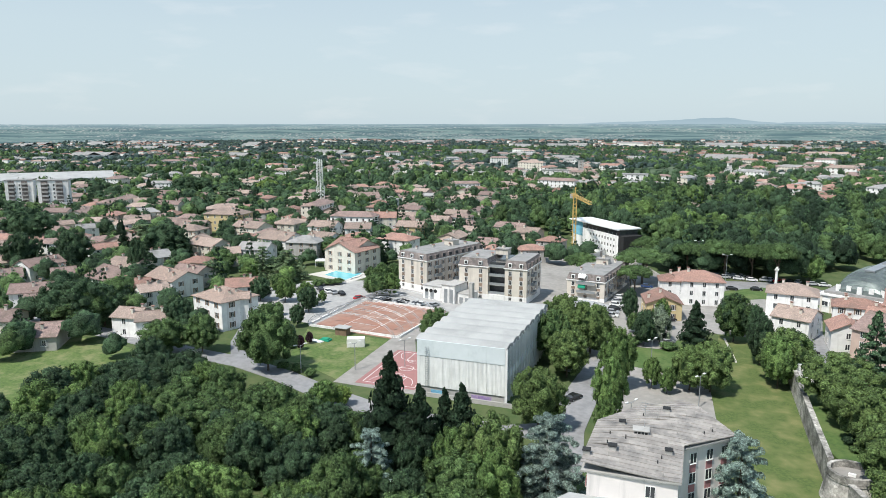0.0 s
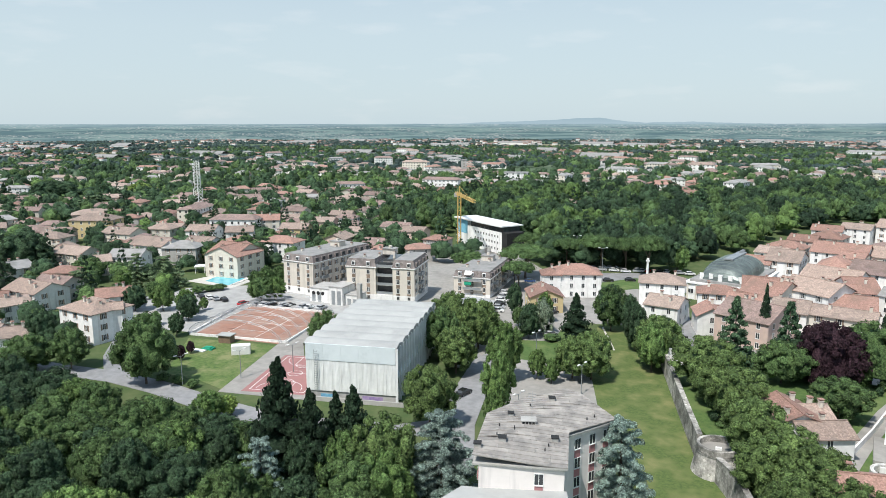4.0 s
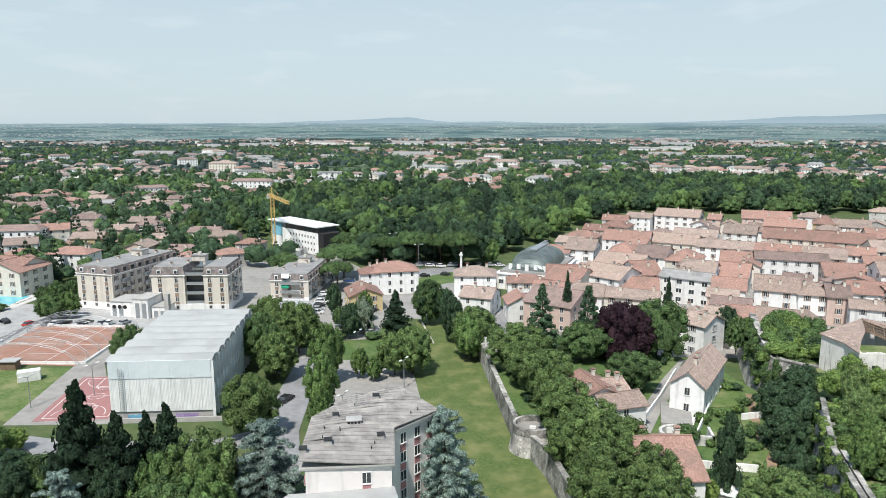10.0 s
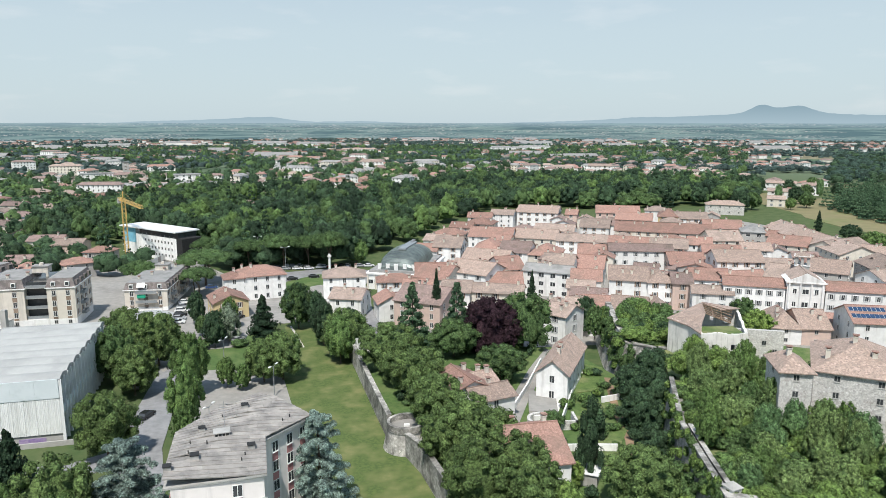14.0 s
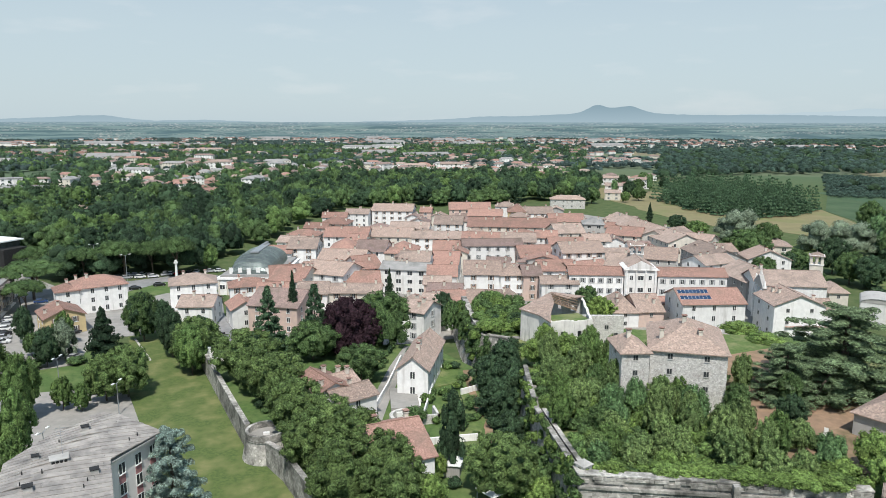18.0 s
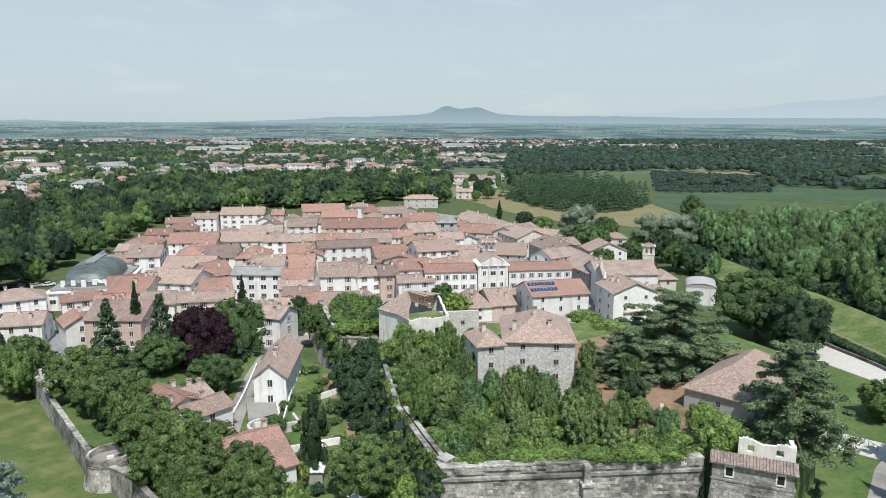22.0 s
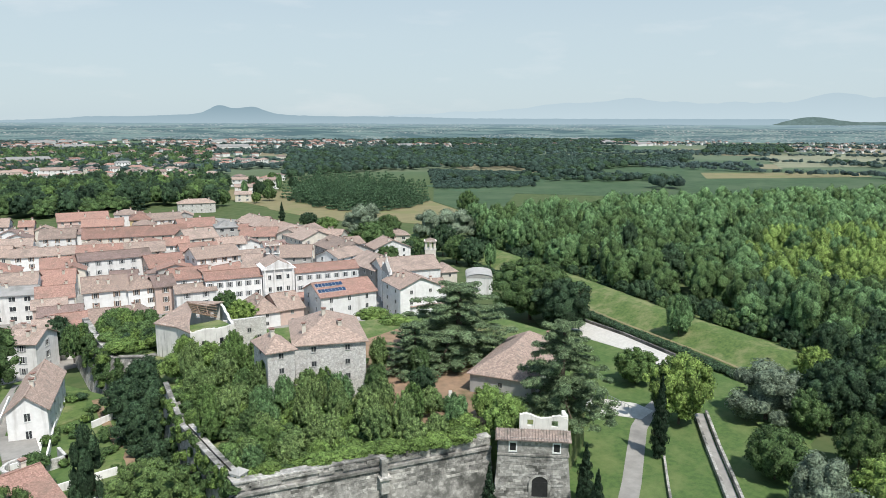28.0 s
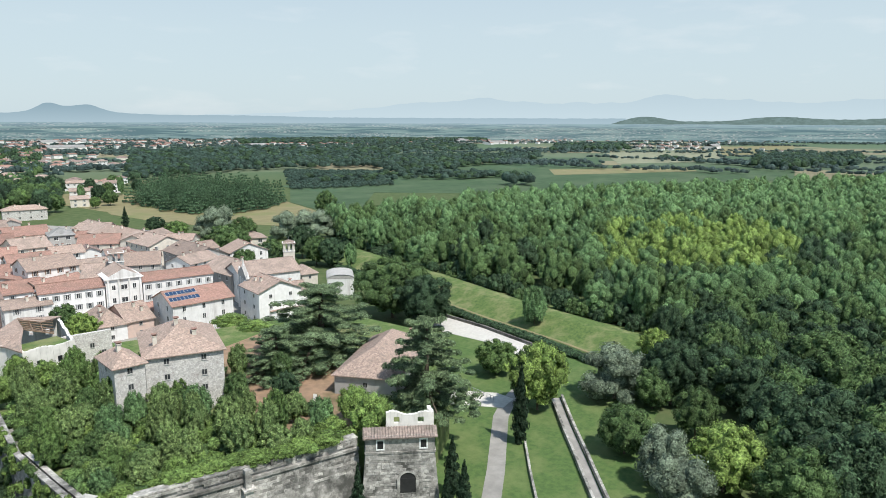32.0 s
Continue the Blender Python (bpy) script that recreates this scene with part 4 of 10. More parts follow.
house(33.3, 239.4, 12.4, 13.5, 6, 2.8, -5.6, "gable", "plaster_cream", "tile_red", "plain", group="houses of the old town")
house(36.3, 255.2, 9.0, 16.0, 8, 3.4, 11.6, "gable", "plaster_white", "tile_red", "plain", group="houses of the old town")
house(61.3, 234.2, 10.0, 12.3, 8, 2.6, -15.7, "gable", "plaster_white", "tile_red", "brown", group="houses of the old town")
house(68.5, 255.6, 10.0, 16.0, 8, 3.4, -20.4, "gable", "plaster_cream", "tile_red", "plain", group="houses of the old town")
house(55.1, 198.1, 7.0, 16.0, 7, 3.4, -15.8, "gable", "plaster_white", "tile_red", "brown", group="houses of the old town")
house(64.4, 196.4, 9.9, 16.0, 7, 3.4, -20.1, "gable", "plaster_grey", "tile_old", "small", group="houses of the old town")
house(71.3, 193.0, 8.0, 16.0, 7, 3.4, -11.6, "hip", "plaster_grey", "tile_old", "small", group="houses of the old town")
house(43.2, 187.4, 6.6, 10.0, 8.6, 2.2, -42.9, "gable", "plaster_white", "tile_pale", "grey", group="houses of the old town")
house(48.0, 195.0, 4.9, 9.0, 8.6, 2.0, -21.4, "gable", "plaster_pink", "tile_pale", "brown", group="houses of the old town")
house(74.7, 230.8, 12.5, 15.6, 9, 3.3, -16.3, "gable", "plaster_white", "tile_old", "brown", group="houses of the old town")
house(83.6, 226.3, 9.0, 12.8, 9, 2.7, -8.9, "hip", "plaster_white", "tile_old", "brown", group="houses of the old town")
house(93.4, 275.7, 24.7, 10.1, 10, 2.1, -11.2, "gable", "plaster_white", "tile_brown", "grey", group="houses of the old town")
house(77.4, 408.9, 23.7, 15.8, 9, 3.3, -20.7, "gable", "plaster_white", "tile_old", "brown", group="houses of the old town")
house(55.8, 406.4, 13.4, 10.6, 8, 2.2, -20.5, "gable", "plaster_white", "tile_pale", "plain", group="houses of the old town")
house(38.9, 369.9, 14.9, 13.5, 8, 2.8, -20.9, "hip", "plaster_cream", "tile_red", "brown", group="houses of the old town")
house(96.1, 404.9, 6.6, 11.0, 8, 2.3, -20.4, "gable", "plaster_pink", "tile_red", "grey", group="houses of the old town")
house(122.7, 404.7, 24.4, 16.0, 9, 3.4, -14.3, "gable", "plaster_pink", "tile_red", "plain", group="houses of the old town")
house(96.9, 355.7, 14.5, 16.0, 8, 3.4, -20.6, "gable", "plaster_white", "tile_pale", "brown", group="houses of the old town")
house(123.1, 374.7, 18.8, 14.0, 9, 2.9, -20.6, "gable", "plaster_pink", "tile_red", "plain", group="houses of the old town")
house(145.6, 403.8, 12.6, 10.3, 10, 2.2, -20.9, "hip", "plaster_white", "tile_pale", "plain", group="houses of the old town")
house(144.1, 380.9, 10.3, 16.0, 10, 3.4, -20.6, "hip", "plaster_yellow", "tile_red", "brown", group="houses of the old town")
house(113.3, 335.9, 22.6, 16.0, 9, 3.4, -20.8, "gable", "plaster_cream", "tile_red", "brown", group="houses of the old town")
house(133.8, 328.1, 21.4, 16.0, 9, 3.4, -20.6, "gable", "plaster_cream", "tile_red", "plain", group="houses of the old town")
house(79.0, 311.4, 22.9, 11.2, 8, 2.4, -16.8, "gable", "plaster_white", "tile_pale", "brown", group="houses of the old town")
house(98.6, 304.6, 17.9, 10.8, 8, 2.3, -20.6, "gable", "plaster_cream", "tile_red", "plain", group="houses of the old town")
house(61.3, 329.5, 21.0, 15.8, 7, 3.3, -20.7, "gable", "plaster_cream", "tile_old", "plain", group="houses of the old town")
house(40.1, 328.6, 20.2, 16.0, 8, 3.4, -16.1, "gable", "plaster_white", "tile_red", "plain", group="houses of the old town")
house(73.4, 343.8, 19.4, 12.0, 8, 2.5, -20.5, "gable", "plaster_white", "tile_pale", "plain", group="houses of the old town")
house(89.7, 223.1, 6.2, 11.7, 9, 2.5, -12.0, "gable", "plaster_pink", "tile_brown", "brown", group="houses of the old town")
house(95.4, 211.7, 11.9, 8.2, 8, 1.7, -16.6, "gable", "plaster_white", "tile_pale", "grey", group="houses of the old town")
house(120.4, 249.6, 16.5, 14.9, 11, 3.1, -7.6, "gable", "plaster_white", "tile_old", "brown", group="houses of the old town")
house(115.8, 235.2, 16.7, 10.9, 7, 2.3, 9.0, "gable", "plaster_cream", "tile_red", "plain", group="houses of the old town")
house(126.1, 295.0, 9.7, 11.8, 9, 2.5, -20.5, "gable", "plaster_white", "tile_red", "plain", group="houses of the old town")
house(141.3, 307.4, 13.9, 16.0, 9, 3.4, -6.2, "gable", "plaster_cream", "tile_pale", "plain", group="houses of the old town")
house(163.3, 322.7, 10.1, 12.5, 10, 2.6, -21.0, "hip", "plaster_grey", "roof_grey", "wide", group="houses of the old town")
house(109.5, 265.5, 16.8, 16.0, 7, 3.4, -7.9, "gable", "plaster_pink", "tile_red", "brown", group="houses of the old town")
house(131.9, 235.3, 9.6, 16.0, 8, 3.4, -40.3, "gable", "plaster_grey", "tile_pale", "plain", group="houses of the old town")
house(105.5, 188.6, 7.8, 16.0, 5, 3.4, -15.6, "hip", "plaster_white", "tile_old", "small", group="houses of the old town")
house(112.3, 187.0, 7.5, 16.0, 5, 3.4, -10.7, "gable", "plaster_pink", "tile_old", "small", group="houses of the old town")
house(122.7, 189.3, 6.9, 6.7, 5, 1.4, -9.2, "gable", "plaster_cream", "tile_red", "plain", group="houses of the old town")
house(155.1, 377.2, 16.5, 14.0, 9, 2.9, -11.5, "gable", "plaster_white", "tile_pale", "brown", group="houses of the old town")
house(159.9, 348.9, 18.5, 16.0, 8, 3.4, -13.7, "gable", "plaster_cream", "tile_red", "plain", group="houses of the old town")
house(186.3, 333.5, 14.7, 16.0, 8, 3.4, -46.7, "gable", "plaster_white", "tile_pale", "grey", group="houses of the old town")
house(146.1, 286.1, 11.8, 11.2, 8, 2.4, -12.7, "gable", "plaster_white", "tile_old", "grey", group="houses of the old town")
house(168.6, 298.7, 16.3, 15.2, 8, 3.2, -39.3, "gable", "plaster_cream", "tile_red", "plain", group="houses of the old town")
house(152.8, 243.4, 13.3, 16.0, 8, 3.4, -36.4, "gable", "plaster_grey", "tile_old", "plain", group="houses of the old town")
house(129.3, 281.3, 15.0, 11.7, 8, 2.4, -14.7, "gable", "plaster_white", "tile_red", "brown", group="houses of the old town")
house(112.5, 294.6, 15.1, 14.1, 8, 3.0, -20.6, "gable", "plaster_cream", "tile_pale", "brown", group="houses of the old town")
house(77.4, 282.6, 14.0, 13.2, 8, 2.8, -15.3, "gable", "plaster_cream", "tile_red", "plain", group="houses of the old town")
house(105.2, 237.7, 12.7, 13.1, 7, 2.8, -11.3, "gable", "plaster_white", "tile_red", "grey", group="houses of the old town")
house(132.6, 252.2, 19.7, 11.6, 8, 2.4, -13.5, "gable", "plaster_white", "tile_pale", "plain", group="houses of the old town")
house(184.9, 328.1, 24.9, 16.0, 9, 3.4, -97.2, "gable", "plaster_cream", "tile_pale", "plain", group="houses of the old town")
house(182.1, 303.1, 25.8, 16.0, 9, 3.4, -95.6, "gable", "plaster_grey", "tile_old", "plain", group="houses of the old town")
house(179.2, 276.5, 27.2, 16.0, 9, 3.4, -97.0, "gable", "plaster_cream", "tile_pale", "plain", group="houses of the old town")
house(183.3, 285.6, 22.3, 12.7, 9, 2.7, 23.6, "gable", "plaster_cream", "tile_pale", "plain", group="houses of the old town")
house(176.4, 242.9, 25.4, 16.0, 8, 3.4, -102.1, "gable", "plaster_grey", "tile_pale", "plain", group="houses of the old town")
house(188.1, 267.9, 11.7, 13.1, 9, 2.7, -53.3, "gable", "plaster_cream", "tile_old", "plain", group="houses of the old town")
house(182.1, 250.5, 15.3, 11.3, 8, 2.4, -5.3, "gable", "plaster_white", "tile_old", "plain", group="houses of the old town")
house(165.5, 229.6, 15.5, 12.0, 8, 2.5, 10.8, "gable", "plaster_white", "tile_pale", "plain", group="houses of the old town")
house(192.1, 231.8, 12.9, 16.0, 8, 3.4, -110.8, "gable", "plaster_white", "tile_old", "plain", group="houses of the old town")

house(20.5, 340.5, 15.5, 11.0, 7, 2.3, -18.0, "hip", "plaster_cream", "tile_red", "brown", group="houses of the old town")
house(14.5, 322.0, 12.0, 10.0, 7, 2.1, -25.0, "gable", "plaster_white", "tile_pale", "plain", group="houses of the old town")
house(8.5, 300.0, 10.0, 12.0, 6.5, 2.2, -15.0, "gable", "plaster_white", "tile_red", "brown", group="houses of the old town")
house(41.0, 394.0, 13.4, 10.0, 8, 2.2, -12.0, "gable", "plaster_white", "tile_red", "plain", group="houses of the old town")
house(29.0, 366.0, 12.0, 10.0, 6.5, 2.2, -22.0, "gable", "plaster_pink", "tile_red", "plain", group="houses of the old town")
infill_rng = random.Random(90)
built = [(o.matrix_world.translation.x, o.matrix_world.translation.y) for o in scene.objects if o.name.startswith("house") and o.parent is None]
made = 0
for k in range(3000):
    y = infill_rng.uniform(200, 420)
    x = infill_rng.uniform(10 + (y - 250) * 0.3 if y > 250 else 20, 178)
    if min((x - a) ** 2 + (y - b) ** 2 for a, b in built) < 84 or made >= 46 or (y < 235 and x > 95):
        continue
    built.append((x, y))
    made += 1
    w, d = infill_rng.uniform(7, 12), infill_rng.uniform(7, 10)
    house(round(x, 1), round(y, 1), w, d, infill_rng.uniform(5.0, 8.6), d * 0.22, infill_rng.choice((-20, -16, -24, 70, 66, -110)), infill_rng.choice(("gable", "hip", "gable", "cross")),
          infill_rng.choice(("plaster_white", "plaster_cream", "plaster_white", "plaster_pink", "plaster_grey")), infill_rng.choice(("tile_red", "tile_old", "tile_pale", "tile_brown")),
          infill_rng.choice(("plain", "brown", "grey")), floors=2, chimneys=1, group="houses of the old town", sides=False, gap=4.4)

# ---- villas and gardens by the wall, suburb ----
house(-6.2, 213.5, 8.0, 10.0, 6.0, 2.2, 12.0, "cross", "plaster_white", "tile_red", "plain", note="villa")
house(-4.5, 241.5, 13.0, 9.0, 6.2, 2.0, 4.0, "hip", "plaster_white", "tile_red", "brown", note="villa")
house(-22.3, 240.0, 14.2, 11.0, 8.6, 2.4, 6.0, "hip", "plaster_white", "tile_pale", "plain", note="villa")
house(-18.6, 218.5, 10.0, 11.0, 6.4, 2.2, -12.0, "gable", "plaster_white", "tile_pale", "plain", note="villa")
house(-52.3, 243.5, 16.6, 11.5, 8.6, 2.6, 20.0, "hip", "plaster_white", "tile_red", "plain", note="villa")
house(-60.0, 238.5, 6.5, 8.0, 8.4, 1.6, 20.0, "hip", "plaster_white", "tile_red", "plain", note="villa wing", chimneys=1)
house(-57.2, 219.5, 10.5, 12.0, 5.6, 2.2, 24.0, "cross", "plaster_yellow", "tile_red", "brown", note="villa")
house(42.0, 196.0, 5.9, 10.0, 8, 2.2, -42.9, "hip", "plaster_white", "tile_pale", "grey", note="villa")
house(18.0, 190.9, 6.4, 9.1, 5, 1.9, 4.5, "gable", "plaster_grey", "tile_brown", "small", note="villa")
house(10.6, 134.4, 10.2, 8.0, 6, 1.7, -68.7, "gable", "plaster_white", "tile_red", "brown", z=3, note="villa")
house(13.2, 137.2, 7.5, 8.0, 5, 1.7, 24.5, "gable", "plaster_white", "tile_old", "plain", z=3, note="villa")
house(15.2, 130.6, 8.6, 7.1, 5, 1.5, 24.8, "gable", "plaster_white", "tile_old", "plain", z=3, note="villa")
house(18.8, 106.0, 9.6, 15.1, 6, 3.2, 9.6, "gable", "plaster_white", "tile_red", "plain", z=3, note="villa")
house(33.4, 145.8, 6.5, 20.4, 6.6, 2.6, -23.7, "cross", "plaster_white", "tile_old", "plain", z=3, note="lane house", chimneys=2)
house(-237.5, 119.9, 12.2, 9.8, 6, 2.1, 51.0, "gable", "plaster_white", "tile_brown", "plain", group="suburb houses", note="suburban house")
house(-230.7, 118.3, 8.3, 8.6, 4, 1.8, 52.9, "gable", "plaster_pink", "tile_brown", "plain", group="suburb houses", note="suburban house")
house(-280.4, 145.3, 14.4, 10.8, 6, 2.3, 91.6, "gable", "plaster_white", "tile_brown", "plain", group="suburb houses", note="suburban house")
house(-262.8, 144.6, 8.1, 11.6, 4, 2.4, 61.8, "gable", "plaster_cream", "tile_brown", "plain", group="suburb houses", note="suburban house")
house(-237.0, 150.6, 20.3, 15.2, 5, 3.2, -4.8, "gable", "plaster_cream", "tile_brown", "grey", group="suburb houses", note="suburban house")
house(-247.1, 162.3, 14.3, 11.4, 6.5, 2.4, 10.1, "gable", "plaster_cream", "tile_pale", "brown", group="suburb houses", note="suburban house")
house(-218.8, 144.3, 11.1, 10.8, 5, 2.3, 45.4, "gable", "plaster_white", "tile_red", "plain", group="suburb houses", note="suburban house")
house(-213.5, 157.0, 16.8, 12.1, 6.5, 2.5, -4.8, "gable", "plaster_white", "tile_old", "brown", group="suburb houses", note="suburban house")
house(-205.1, 141.8, 9.0, 8.6, 6, 1.8, 70.6, "gable", "plaster_white", "tile_pale", "grey", group="suburb houses", note="suburban house")
house(-290.7, 178.0, 11.4, 8.6, 6.5, 1.8, 70.6, "gable", "plaster_white", "tile_red", "plain", group="suburb houses", note="suburban house")
house(-339.8, 174.3, 8.0, 11.3, 5, 2.4, 55.1, "gable", "plaster_white", "tile_red", "plain", group="suburb houses", note="suburban house")
house(-361.4, 213.5, 10.4, 8.5, 5.5, 1.8, 69.1, "gable", "plaster_white", "roof_grey", "plain", group="suburb houses", note="suburban house")
house(-255.6, 179.4, 10.4, 10.4, 6, 2.2, 77.8, "gable", "plaster_white", "roof_grey", "brown", group="suburb houses", note="suburban house")
house(-167.1, 140.4, 15.1, 12.6, 9, 2.6, -7.6, "hip", "plaster_white", "tile_old", "brown", group="suburb houses", note="suburban house")
house(-162.6, 140.5, 7.2, 6.0, 9, 1.3, 48.4, "gable", "plaster_white", "tile_old", "brown", group="suburb houses", note="suburban house")
house(-181.8, 119.0, 7.9, 8.6, 6, 1.8, 19.1, "gable", "plaster_white", "tile_pale", "plain", group="suburb houses", note="suburban house")
house(-175.7, 120.9, 7.9, 8.3, 5.5, 1.7, 49.6, "gable", "plaster_white", "tile_pale", "grey", group="suburb houses", note="suburban house")
house(-317.9, 272.4, 22.8, 14.3, 10, 3.0, 19.5, "hip", "plaster_yellow", "tile_pale", "plain", group="suburb houses", note="suburban house")
house(-186.7, 164.3, 10.2, 9.6, 5.5, 2.0, 46.6, "gable", "plaster_white", "tile_red", "plain", group="suburb houses", note="suburban house")
house(-238.1, 201.4, 11.5, 9.5, 6, 2.0, 52.4, "gable", "plaster_cream", "tile_pale", "grey", group="suburb houses", note="suburban house")
house(-275.5, 276.6, 13.8, 11.2, 7, 2.4, 14.2, "hip", "plaster_cream", "tile_pale", "brown", group="suburb houses", note="suburban house")
house(-251.2, 279.9, 14.7, 11.9, 7, 2.5, 15.8, "gable", "plaster_white", "tile_pale", "plain", group="suburb houses", note="suburban house")
house(-241.7, 238.2, 18.5, 13.6, 7, 2.9, 0.0, "gable", "plaster_white", "tile_pale", "plain", group="suburb houses", note="suburban house")
house(-220.9, 232.8, 14.7, 11.5, 8, 2.4, 20.3, "hip", "plaster_grey", "roof_grey", "brown", group="suburb houses", note="suburban house")
house(-188.7, 227.8, 15.2, 16.0, 9, 3.4, -6.0, "gable", "plaster_cream", "tile_red", "grey", group="suburb houses", note="suburban house")
house(-187.0, 224.2, 15.6, 16.0, 9, 3.4, 90.0, "gable", "plaster_cream", "tile_red", "brown", group="suburb houses", note="suburban house")
house(-186.6, 256.3, 17.0, 10.6, 9, 2.2, 4.7, "hip", "plaster_white", "tile_red", "plain", group="suburb houses", note="suburban house")
house(-232.1, 284.2, 13.1, 10.5, 7, 2.2, 32.2, "gable", "plaster_white", "tile_pale", "grey", group="suburb houses", note="suburban house")
house(-212.1, 304.0, 14.1, 10.9, 7, 2.3, 15.2, "gable", "plaster_yellow", "tile_pale", "plain", group="suburb houses", note="suburban house")
house(-262.1, 212.9, 17.2, 12.1, 6, 2.5, 0.3, "gable", "plaster_cream", "tile_pale", "brown", group="suburb houses", note="suburban house")
house(-230.6, 212.5, 13.2, 11.0, 7, 2.3, 20.4, "gable", "plaster_white", "roof_grey", "plain", group="suburb houses", note="suburban house")
house(-302.7, 233.7, 16.1, 11.0, 7, 2.3, 11.1, "hip", "plaster_cream", "tile_pale", "brown", group="suburb houses", note="suburban house")
house(-365.6, 246.8, 13.4, 10.9, 6, 2.3, 53.8, "gable", "plaster_cream", "tile_pale", "brown", group="suburb houses", note="suburban house")
house(-243.1, 319.1, 16.0, 11.8, 8, 2.5, 32.5, "gable", "plaster_cream", "tile_red", "grey", group="suburb houses", note="suburban house")
house(-267.7, 127.9, 6.9, 11.2, 6, 2.3, 65.3, "gable", "plaster_white", "tile_brown", "grey", group="suburb houses", note="suburban house")
house(-217.1, 168.0, 13.0, 10.6, 6, 2.2, 4.8, "gable", "plaster_cream", "tile_brown", "grey", group="suburb houses", note="suburban house")
house(-282.2, 257.4, 17.6, 12.1, 7, 2.5, 4.6, "gable", "plaster_cream", "tile_pale", "plain", group="suburb houses", note="suburban house")
house(-225.2, 249.8, 13.5, 11.6, 7, 2.4, 3.0, "gable", "plaster_white", "tile_pale", "plain", group="suburb houses", note="suburban house")

# ---- castle houses ----
house(75.0, 109.3, 12.8, 16.3, 11, 3.4, -29.6, "hip", "stone", "tile_old", "small", z=10, chimneys=3, note="castle house", gap=5.5)
house(63.0, 108.5, 4.9, 8.1, 11, 1.7, -12.9, "hip", "stone", "tile_old", "small", z=10, chimneys=1, note="castle house", gap=4.0)
house(105.1, 85.9, 24.0, 12.0, 4.2, 3.7, -158.0, "hip", "plaster_grey", "tile_old", "small", z=10, chimneys=1, note="castle barn", gap=5.0)
house(126.2, 176.0, 18.3, 14.0, 9, 3.0, -12.0, "gable", "plaster_white", "tile_red", "stone", note="house with solar panels", gap=5.0, chimneys=0)

# ---- houses round the church ----
house(162.4, 186.4, 20.9, 15.7, 10, 3.3, -22.2, "gable", "plaster_white", "tile_pale", "small", note="church nave", floors=1, chimneys=0)
house(146.2, 164.8, 14.2, 14.0, 10, 2.9, -107.2, "gable", "plaster_white", "tile_old", "small", note="corner house", gap=4.5)
house(152.9, 165.0, 10.7, 9.0, 8, 1.9, -21.3, "gable", "plaster_white", "tile_old", "small", note="corner house")
house(178.9, 183.3, 6.0, 10.0, 7, 2.1, -20.6, "hip", "plaster_cream", "tile_pale", "small", note="church apse", chimneys=0)
house(161.2, 199.0, 19.7, 16.0, 9, 3.4, -98.2, "gable", "plaster_grey", "tile_pale", "plain", group="houses of the old town")
house(147.4, 160.7, 11.0, 7.7, 4, 1.6, -19.1, "shed", "plaster_white", "tile_old", "small", note="outbuilding", chimneys=0)
house(221.5, 261.2, 11.3, 12.4, 7, 2.6, -29.7, "hip", "plaster_cream", "tile_pale", "wide", note="hill house", chimneys=0)
house(211.3, 458.1, 24.0, 11.0, 6.8, 2.4, -20.8, "hip", "stone", "tile_old", "small", note="old barn house", gap=4.5)
house(29.4, 247.8, 10.7, 16.0, 7, 3.4, -0.5, "gable", "plaster_white", "tile_red", "grey", group="houses of the old town")
house(8.0, 246.2, 10.8, 14.3, 8, 3.0, 0.0, "gable", "plaster_white", "tile_red", "grey", group="houses of the old town")
house(20.6, 246.2, 12.3, 12.5, 9, 2.6, -8.9, "gable", "plaster_white", "tile_old", "grey", group="houses of the old town")
house(3.5, 232.0, 9.5, 8.1, 6.5, 1.7, -10.0, "gable", "plaster_white", "tile_red", "plain", note="villa")

# ---- houses in and beyond the town park ----
house(-48, 934, 32, 16, 10, 3, 3, "hip", "plaster_white", "tile_pale", "brown", group="houses beyond the park", sides=False, chimneys=1, gap=4.6)
house(-68, 684, 14, 10, 6, 2, 6, "gable", "plaster_white", "tile_red", "plain", group="houses beyond the park", sides=False, chimneys=1, gap=4.6)
house(-40, 663, 12, 10, 6, 2, 3, "gable", "plaster_white", "tile_red", "grey", group="houses beyond the park", sides=False, chimneys=1, gap=4.6)
house(-31, 599, 24, 11, 5, 2.4, 3, "gable", "plaster_cream", "tile_red", "brown", group="houses beyond the park", sides=False, chimneys=1, gap=4.6)
house(-97, 656, 21, 10, 6, 2, 8, "gable", "plaster_pink", "tile_red", "plain", group="houses beyond the park", sides=False, chimneys=1, gap=4.6)
house(-109.4, 489, 8.5, 8, 6, 1.6, 13, "hip", "plaster_white", "tile_pale", "grey", group="houses beyond the park", sides=False, chimneys=1, gap=4.6)
house(-110.5, 560, 9, 8, 5, 1.6, 11, "hip", "plaster_white", "tile_pale", "brown", group="houses beyond the park", sides=False, chimneys=1, gap=4.6)
house(232, 843, 28, 11, 9, 2.6, -16, "gable", "plaster_white", "tile_pale", "plain", group="houses beyond the park", sides=False, chimneys=1, gap=4.6)
house(335, 618, 26, 10, 7, 2, -28, "gable", "plaster_white", "tile_old", "grey", group="houses beyond the park", sides=False, chimneys=1, gap=4.6)
house(300, 556, 15, 10, 6, 2, -28, "gable", "plaster_white", "tile_pale", "brown", group="houses beyond the park", sides=False, chimneys=1, gap=4.6)
house(340, 578, 13, 12, 8.5, 2, -30, "gable", "plaster_white", "tile_old", "plain", group="houses beyond the park", sides=False, chimneys=1, gap=4.6)
